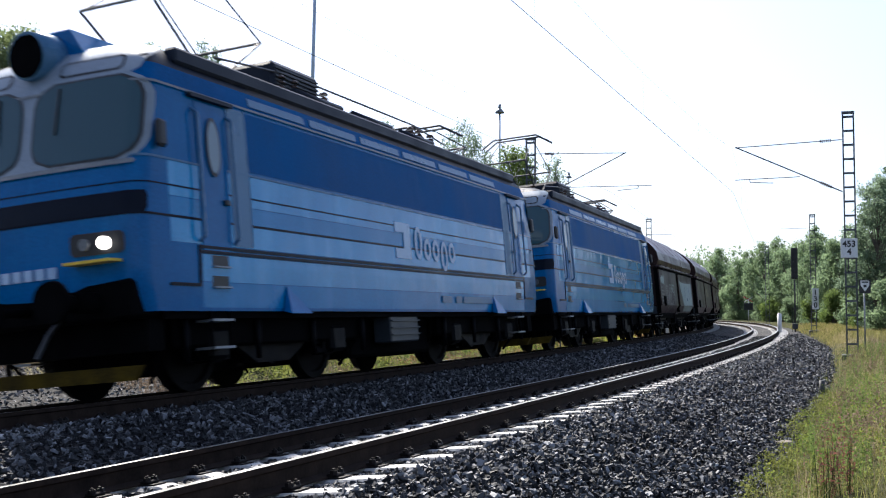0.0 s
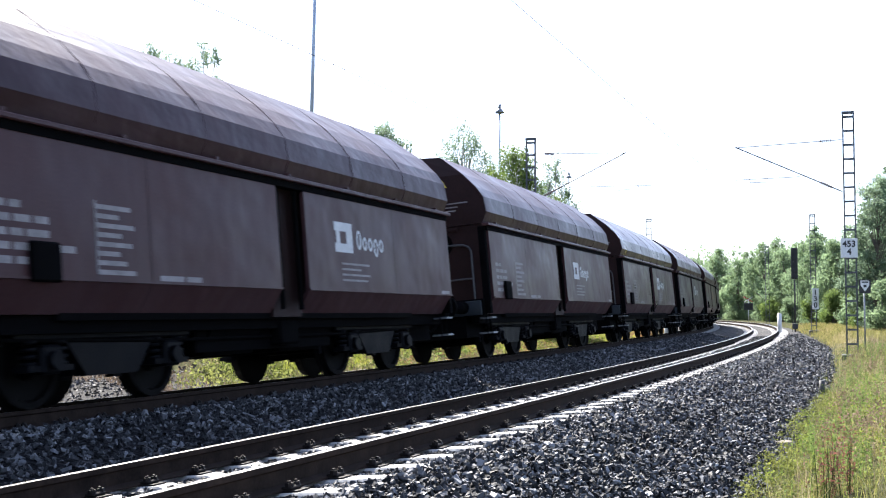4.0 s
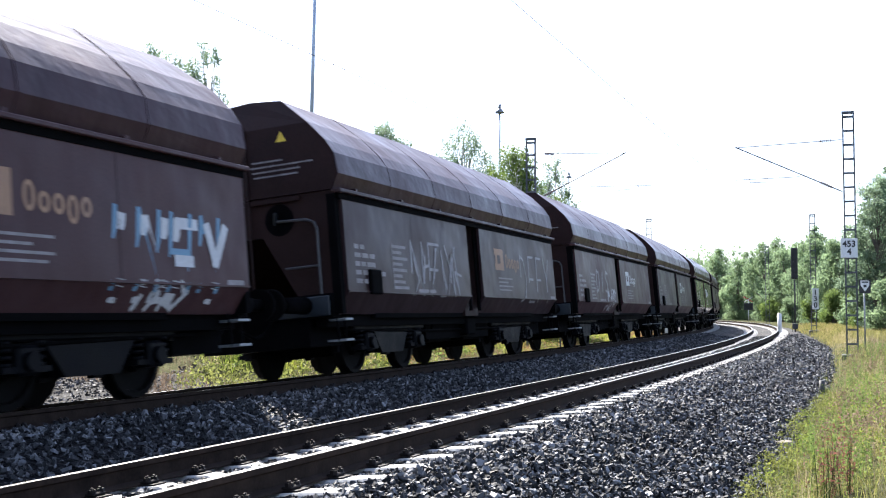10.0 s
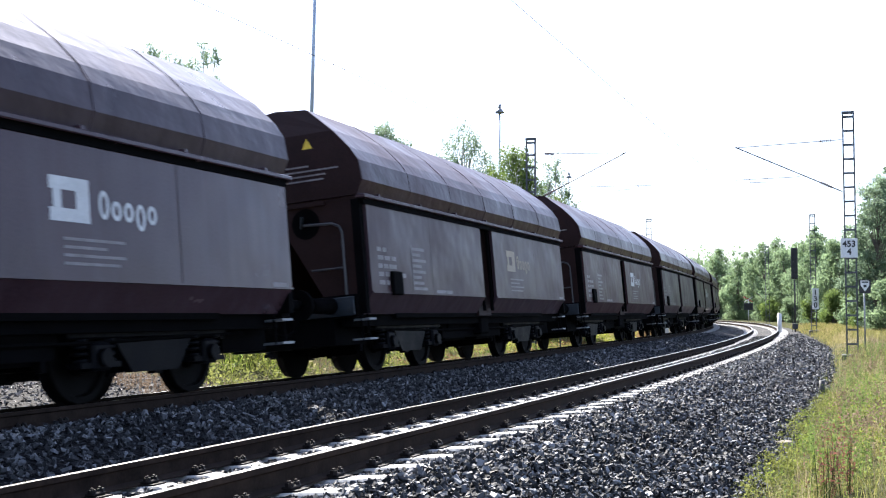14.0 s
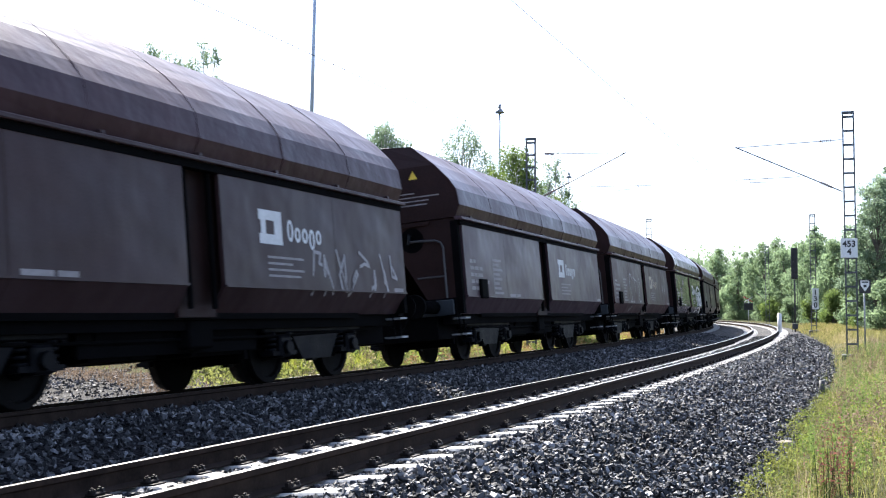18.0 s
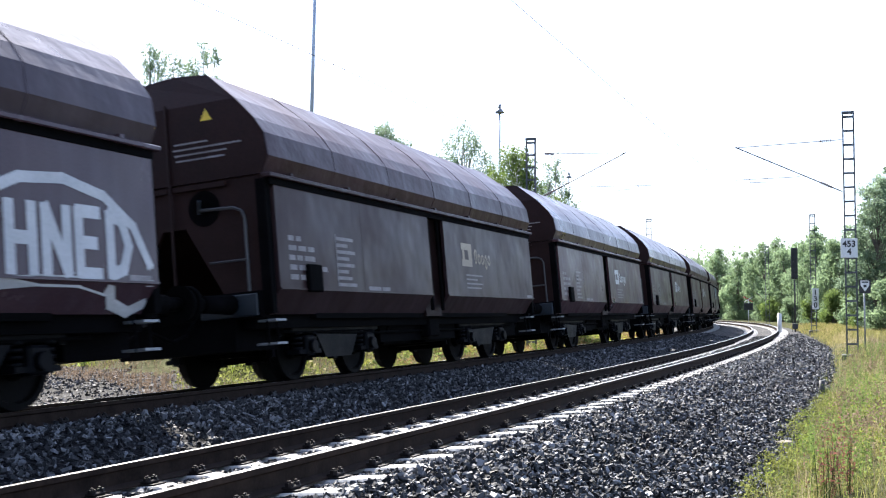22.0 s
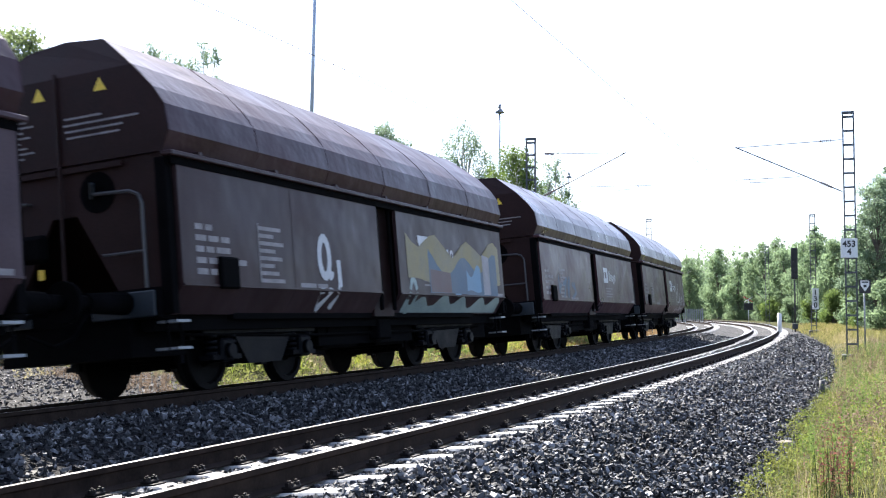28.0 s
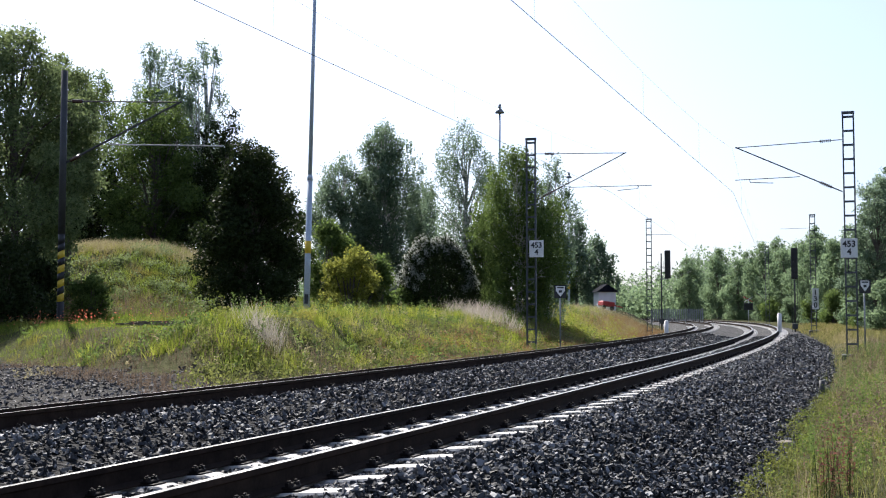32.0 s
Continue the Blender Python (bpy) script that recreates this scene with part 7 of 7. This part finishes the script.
def weeds(name, x, y, h, leaf_size, mat, label, seed, per=14, stem=0.004):
    """Upright stalks set with small leaves."""
    rng = np.random.default_rng(seed)
    k = len(x)
    z = ground_z(x, y)
    lx, ly = rng.normal(0, 0.12, k) * h, rng.normal(0, 0.12, k) * h
    sv = np.stack([np.stack([x - stem, y, z - 0.03], 1), np.stack([x + stem, y, z - 0.03], 1), np.stack([x + lx, y + ly, z + h], 1)], 1).reshape(-1, 3)
    u = np.tile(np.linspace(0.25, 1.0, per), k)
    c = np.stack([np.repeat(x, per) + np.repeat(lx, per) * u, np.repeat(y, per) + np.repeat(ly, per) * u, np.repeat(z, per) + np.repeat(h, per) * u], 1)
    a = rng.normal(size=c.shape)
    a[:, 2] = abs(a[:, 2]) * 0.6
    a /= np.linalg.norm(a, axis=1)[:, None]
    b = np.cross(a, rng.normal(size=c.shape))
    b /= np.linalg.norm(b, axis=1)[:, None] + 1e-9
    sz = leaf_size * rng.uniform(0.5, 1.3, len(c))[:, None] * (1.15 - 0.5 * u[:, None])
    lv = np.stack([c, c + a * sz + b * sz * 0.3, c + a * sz * 1.2 - b * sz * 0.3], 1).reshape(-1, 3)
    v = np.concatenate([sv, lv])
    o = fast_mesh(name, v, np.arange(len(v)).reshape(-1, 3), mat)
    return tagged(o, label, "weeds", kind="stuff")


x, y = strewn(rg, 2600, -6, 40, 3.1, 8.5, 1.6)
keep = (y > 7.5) & (wavy(x * 1.1 + 5, y * 1.1) > 0.0)
weeds("verge_weeds", x[keep], y[keep], rg.uniform(0.12, 0.42, keep.sum()), 0.026, M_YELLOWLEAF, "yellow-green leafy weeds beside the ballast", 7)
x, y = strewn(rg, 900, -6, 40, 3.3, 9.0, 1.6)
keep = (y > 8) & (wavy(x * 1.3, y * 1.3 + 2) > 0.1)
weeds("verge_dark_weeds", x[keep], y[keep], rg.uniform(0.1, 0.35, keep.sum()), 0.03, M_LEAF, "dark green leafy weeds beside the ballast", 8)
x, y = tufted(rg, *strewn(rg, 230, -2, 36, 3.5, 9.0, 1.4), 0.12, 9)
keep = y > 9.5
weeds("verge_tall_weeds", x[keep], y[keep], rg.uniform(0.2, 0.5, keep.sum()), 0.036, M_LEAF, "taller clumps of leafy weeds in the verge", 38, 16, 0.003)
x, y = tufted(rg, *strewn(rg, 150, -2, 36, 3.7, 9.0, 1.4), 0.12, 9)
keep = y > 9.5
weeds("verge_tall_stalks", x[keep], y[keep], rg.uniform(0.25, 0.65, keep.sum()), 0.022, M_BROWN, "taller clumps of dead brown stalks in the verge", 39, 16, 0.003)
x, y = strewn(rg, 1500, -6, 40, 3.5, 9.5, 1.5)
keep = (y > 8.5) & (wavy(x * 1.2 + 4, y * 1.2) > -0.1)
weeds("verge_stalks", x[keep], y[keep], rg.uniform(0.15, 0.5, keep.sum()), 0.018, M_BROWN, "thin brown stalks standing in the verge", 32, 10, 0.003)
x, y = 3.14 + rg.normal(0, 0.09, 26), 9.1 + rg.normal(0, 0.12, 26)
weeds("reddish_weeds", x, y, rg.uniform(0.35, 0.62, 26), 0.030, M_REDLEAF, "tall reddish weeds with dark stalks in the verge", 9, 16, 0.0015)
weeds("dark_stalks", x[:16], y[:16] + 0.05, rg.uniform(0.4, 0.62, 16), 0.016, M_DARKLEAF, "dark upright stalks of tall weeds in the verge", 43, 5, 0.006)
x, y = strewn(rg, 1600, 6, 60, -20, -8, 1.2)
s_b, n_b = nearest(x, y)
keep = (y > 20) & (bank_u(x, y, n_b) > 0.3) & (wavy(x * 0.9, y * 0.9 + 4) > 0.1) & (trodden(x, y) < 0.3)
weeds("bank_weeds", x[keep], y[keep], rg.uniform(0.25, 0.7, keep.sum()), 0.10, M_LEAF, "leafy green weeds on the far bank", 10)
x, y = strewn(rg, 700, 6, 60, -14, -7.6, 1.2)
keep = (wavy(x * 0.8 + 2, y * 0.8 + 1) > 0.2) & (y > 24) & (trodden(x, y) < 0.3)
weeds("bank_brown_weeds", x[keep], y[keep], rg.uniform(0.2, 0.6, keep.sum()), 0.08, M_DRY, "brown withered weeds on the far bank", 12)
x, y = strewn(rg, 900, 52, 80, -10.5, -7.4, 1.0)
x, y = tufted(rg, x, y, 0.15, 8)
blades("russet_grass", x, y, rg.uniform(0.2, 0.55, len(x)), rg.uniform(0.005, 0.010, len(x)), M_RUSSET, "russet withered grass low on the bank", 21)
x, y = strewn(rg, 9500, 3, 27, -17, -6.4, 1.0)
s_b, n_b = nearest(x, y)
u_b = bank_u(x, y, n_b)
keep = (wavy(x * 0.8, y * 0.8 + 2) > -0.25) & (u_b > -2.2 - 2.0 * smooth(x, -7, -3)) & (u_b < 1.5)
weeds("withered_weeds", x[keep], y[keep], rg.uniform(0.08, 0.36, keep.sum()), 0.04, M_BROWN, "brown withered weeds at the edge of the gravel", 22, 8, 0.006)
x, y = tufted(rg, rg.uniform(-15, -8.5, 500), rg.uniform(43, 47.5, 500), 0.2, 2)
weeds("mound_foot_weeds", x, y, rg.uniform(0.2, 0.6, len(x)), 0.05, M_BROWN, "brown withered brush at the foot of the mound", 23, 9, 0.006)


def scrub(name, x, y, wide, tall, per, size, mat, label, seed):
    """Low leafy mounds of wild plants."""
    rng = np.random.default_rng(seed)
    z = ground_z(x, y)
    r = rng.uniform(0.6, 1.3, len(x))
    v, f = leaves(rng, np.stack([x, y, z + tall * 0.35 * r], 1), np.stack([wide * r, wide * r, tall * r], 1), per * len(x), size)
    return tagged(fast_mesh(name, v, f, mat), label, "weeds", kind="stuff")


x, y = strewn(rg, 260, -2, 26, 3.5, 7.5, 1.3)
keep = (wavy(x * 1.6 + 5, y * 1.6) > 0.1) & (y > 9)
scrub("verge_green_scrub", x[keep], y[keep], 0.16, 0.15, 80, 0.025, M_LEAF, "leafy green herbs in the verge", 34)
x, y = tufted(rg, rg.uniform(0.2, 3.2, 90), rg.uniform(48, 52, 90), 0.12, 16)
blades("plume_grass", x, y, rg.uniform(0.35, 0.9, len(x)), rg.uniform(0.006, 0.012, len(x)), M_PLUME, "tall pale plume grass before the round bush", 35)
x, y = tufted(rg, rg.normal(-4.2, 0.25, 14), rg.normal(27.4, 0.4, 14), 0.1, 22)
blades("plume_tuft", x, y, rg.uniform(0.35, 0.8, len(x)), rg.uniform(0.004, 0.008, len(x)), M_PLUME, "pale seeding grass tuft on the bank", 36)
x, y = strewn(rg, 1150, 8, 70, -16, -7.2, 1.1)
s_b, n_b = nearest(x, y)
keep = (y > 20) & (bank_u(x, y, n_b) > 0.2) & (wavy(x * 1.1 + 2, y * 1.1) > -0.05) & (trodden(x, y) < 0.3)
x, y = tufted(rg, x[keep], y[keep], 0.11, 46)
blades("bank_tussocks", x, y, rg.uniform(0.18, 0.46, len(x)), rg.uniform(0.005, 0.011, len(x)), M_TUSSOCK, "bright tussocks of yellow-green grass on the far bank", 51)
x, y = rg.normal(6.6, 1.3, 110), rg.normal(60, 3.0, 110)
scrub("bank_green_scrub", x, y, 0.42, 0.30, 110, 0.05, M_TUSSOCK, "bright green herbs on the bank before the hut", 53)
x, y = strewn(rg, 240, 22, 46, -10.5, -7.6, 1.0)
keep = wavy(x * 0.7, y * 0.7 + 3) > 0.05
scrub("bank_dead_brush", x[keep], y[keep], 0.36, 0.22, 90, 0.03, M_BROWN, "grey-brown dead brush low on the bank", 52)
x, y = rg.uniform(-21, -9, 330), rg.uniform(44.5, 53.5, 330)
keep = wavy(x * 0.9, y * 0.9) > -0.25
scrub("mound_scrub", x[keep], y[keep], 0.34, 0.22, 90, 0.05, M_WILLOW, "leafy green herbs on the mound", 28)
x, y = strewn(rg, 700, 0, 40, 3.6, 9.0, 1.3)
keep = (wavy(x * 1.4, y * 1.4) > 0.0) & (y > 9)
scrub("verge_scrub", x[keep], y[keep], 0.14, 0.15, 60, 0.023, M_YELLOWLEAF, "low yellow-green weeds in the verge", 29)
y = rg.uniform(9.0, 22, 260)
x = np.interp(y, (9.0, 10.0, 10.6, 15.7, 22.0), (2.30, 2.58, 2.80, 4.66, 7.3)) + rg.uniform(0, 1.1, 260) ** 1.3
scrub("edge_scrub", x, y, 0.10, 0.13, 90, 0.014, M_YELLOWLEAF, "yellow-green herbs creeping onto the ballast edge", 41)
y = rg.uniform(10.0, 24, 90)
x = np.interp(y, (10.0, 10.6, 15.7, 22.0), (2.68, 2.90, 4.8, 7.4)) + rg.uniform(0, 1.6, 90)
scrub("edge_green_scrub", x, y, 0.14, 0.11, 110, 0.016, M_GRASS, "low fresh green herbs along the ballast edge", 42)
x, y = strewn(rg, 650, 0, 40, 3.5, 9.0, 1.3)
keep = (wavy(x * 1.7 + 2, y * 1.7) > 0.0) & (y > 9)
scrub("verge_brown_scrub", x[keep], y[keep], 0.18, 0.22, 100, 0.022, M_BROWN, "brown withered weeds in the verge", 30)
x, y = strewn(rg, 420, 7, 48, -10.5, -6.7, 1.2)
keep = (wavy(x * 1.2, y * 1.2) > -0.1) & (x > -5.6)
scrub("yellow_scrub", x[keep], y[keep], 0.34, 0.24, 110, 0.042, M_YELLOWLEAF, "low yellow-green weeds along the far track", 24)
x, y = strewn(rg, 300, 12, 50, -15, -7.5, 1.2)
keep = (wavy(x * 1.1 + 3, y * 1.1) > 0.0) & (trodden(x, y) < 0.3)
scrub("green_scrub", x[keep], y[keep], 0.36, 0.26, 110, 0.045, M_LEAF, "leafy green herbs on the far bank", 25)
x, y = strewn(rg, 420, 18, 48, -9.8, -6.9, 1.0)
keep = wavy(x * 1.5 + 1, y * 1.5 + 4) > 0.1
scrub("russet_scrub", x[keep], y[keep], 0.30, 0.18, 90, 0.04, M_RUSSET, "russet dying weeds along the far track", 26)
x = np.concatenate([rg.normal(-12.2, 0.6, 40), rg.normal(-5.6, 0.3, 12), rg.uniform(-15.5, -6.5, 34)])
y = 36.5 + rg.normal(0, 0.5, len(x))
weeds("red_poppies", x, y, rg.uniform(0.3, 0.6, len(x)), 0.075, M_POPPY, "scattered red poppies in the grass", 13, 3, 0.001)

# ---- loose ballast stones ----
def stones(name, s, n, size, z, seed, mat, label):
    rng = np.random.default_rng(seed)
    k = len(s)
    base = np.array([(sx, sy, sz) for sz in (-1, 1) for sy in (-1, 1) for sx in (-1, 1)], float) * 0.62
    faces = np.array(((4, 5, 7, 6), (0, 1, 5, 4), (2, 6, 7, 3), (0, 4, 6, 2), (1, 3, 7, 5)))
    v = base[None] * rng.uniform(0.75, 1.15, (k, 8, 1)) + rng.uniform(-0.3, 0.3, (k, 8, 3))
    v *= rng.uniform((0.7, 0.5, 0.25), (1.75, 1.15, 0.75), (k, 1, 3)) * size[:, None, None]
    q = rng.normal(size=(k, 4)) * (1.0, 0.45, 0.45, 1.0)
    q /= np.linalg.norm(q, axis=1)[:, None]
    w, a, b, c = q.T
    R = np.stack([np.stack([1 - 2 * (b * b + c * c), 2 * (a * b - w * c), 2 * (a * c + w * b)], 1),
                  np.stack([2 * (a * b + w * c), 1 - 2 * (a * a + c * c), 2 * (b * c - w * a)], 1),
                  np.stack([2 * (a * c - w * b), 2 * (b * c + w * a), 1 - 2 * (a * a + b * b)], 1)], 1)
    v = np.einsum("kij,kvj->kvi", R, v)
    x, y, _ = at(s, n)
    v += np.stack([x, y, z], 1)[:, None, :]
    f = (faces[None] + 8 * np.arange(k)[:, None, None]).reshape(-1, 4)
    o = fast_mesh(name, v.reshape(-1, 3), f, mat)
    return tagged(o, label, "ballast", kind="stuff")


rb = np.random.default_rng(21)


def ballast_field(name, count, s0, s1, n0, n1, power, lo, hi, seed, label):
    s = s0 + (s1 - s0) * rb.uniform(0, 1, count) ** power
    n = rb.uniform(n0, n1, count)
    # keep clear of rails and sleeper tops
    ok = np.ones(count, bool)
    for base in (0.0, FAR_N):
        d = n - base
        for g in (-G, G):
            ok &= abs(d - g) > 0.11
        phase = ((s + 5.07 - 0.16) / 0.6 + 0.5) % 1.0 - 0.5
        cover = 0.05
        ok &= ~((abs(d) < 1.22 + 0.06 * np.sin(23.0 * s)) & ((abs(d) > 0.34 + 0.12 * np.sin(37.0 * s)) | (base != 0.0)) & (abs(phase) * 0.6 < np.where(abs(d) < 0.75, 0.118, 0.128)) & (rb.uniform(0, 1, count) > cover))
    s, n = s[ok], n[ok]
    size = rb.uniform(lo, hi, len(s))
    tie = abs(n) < 1.35
    size = np.where(tie, np.minimum(size, 0.026), size)
    z = bed_z(n) + np.where(tie, rb.uniform(-0.014, 0.002, len(s)) + np.where(abs(n) < 0.75, 0.006, -0.002), size * 0.12 + rb.uniform(-0.015, 0.045, len(s)))
    stones(name, s, n, size, z, seed, M_STONE, label)


ballast_field("ballast_shoulder", 66000, -9, 14, 0.2, 3.5, 1.0, 0.015, 0.033, 1, "crushed grey ballast stones on the shoulder")
ballast_field("ballast_shoulder_beyond", 26000, 14, 48, 0.2, 3.5, 1.4, 0.026, 0.05, 2, "crushed grey ballast stones along the curve")
ballast_field("ballast_between", 46000, -9, 16, -6.2, 0.2, 1.0, 0.017, 0.038, 3, "crushed grey ballast stones between the tracks")
ballast_field("ballast_between_beyond", 20000, 16, 50, -6.2, 0.2, 1.4, 0.035, 0.06, 4, "crushed grey ballast stones between the far rails")

# old gravel beside the far track
pg = np.random.default_rng(31)
sg, ng = pg.uniform(-8, 19, 24000), pg.uniform(-22, -6.2, 24000)
xg, yg, _ = at(sg, ng)
keep = (wavy(xg * 0.7, yg * 0.7) > -0.75) & (bank_u(xg, yg, ng) < -0.1 + 0.4 * wavy(xg, yg)) & (yg > 14) & (xg > -0.5 * yg)
sg, ng, xg, yg = sg[keep], ng[keep], xg[keep], yg[keep]
stones("old_gravel", sg, ng, pg.uniform(0.018, 0.05, len(sg)), np.maximum(ground_z(xg, yg), np.where(ng > -8.2, bed_z(ng), -9)) + 0.055, 9, M_OLDSTONE, "pale loose gravel beside the far track")
gs, gn = np.meshgrid(np.arange(-40, 22, 0.5), np.arange(-24, -6.6, 0.4), indexing="ij")
xg, yg, _ = at(gs.ravel(), gn.ravel())
zg = ground_z(xg, yg) + 0.05 - 0.3 * smooth(bank_u(xg, yg, gn.ravel()), -0.2, 0.7)
ii = (np.arange(gs.shape[0] - 1)[:, None] * gs.shape[1] + np.arange(gs.shape[1] - 1)).ravel()
tagged(fast_mesh("gravel_yard", np.stack([xg, yg, zg], 1), np.stack([ii, ii + 1, ii + gs.shape[1] + 1, ii + gs.shape[1]], 1), M_GRAVEL),
       "bare ground of grey-brown gravel", "gravel", kind="structure")

motions()
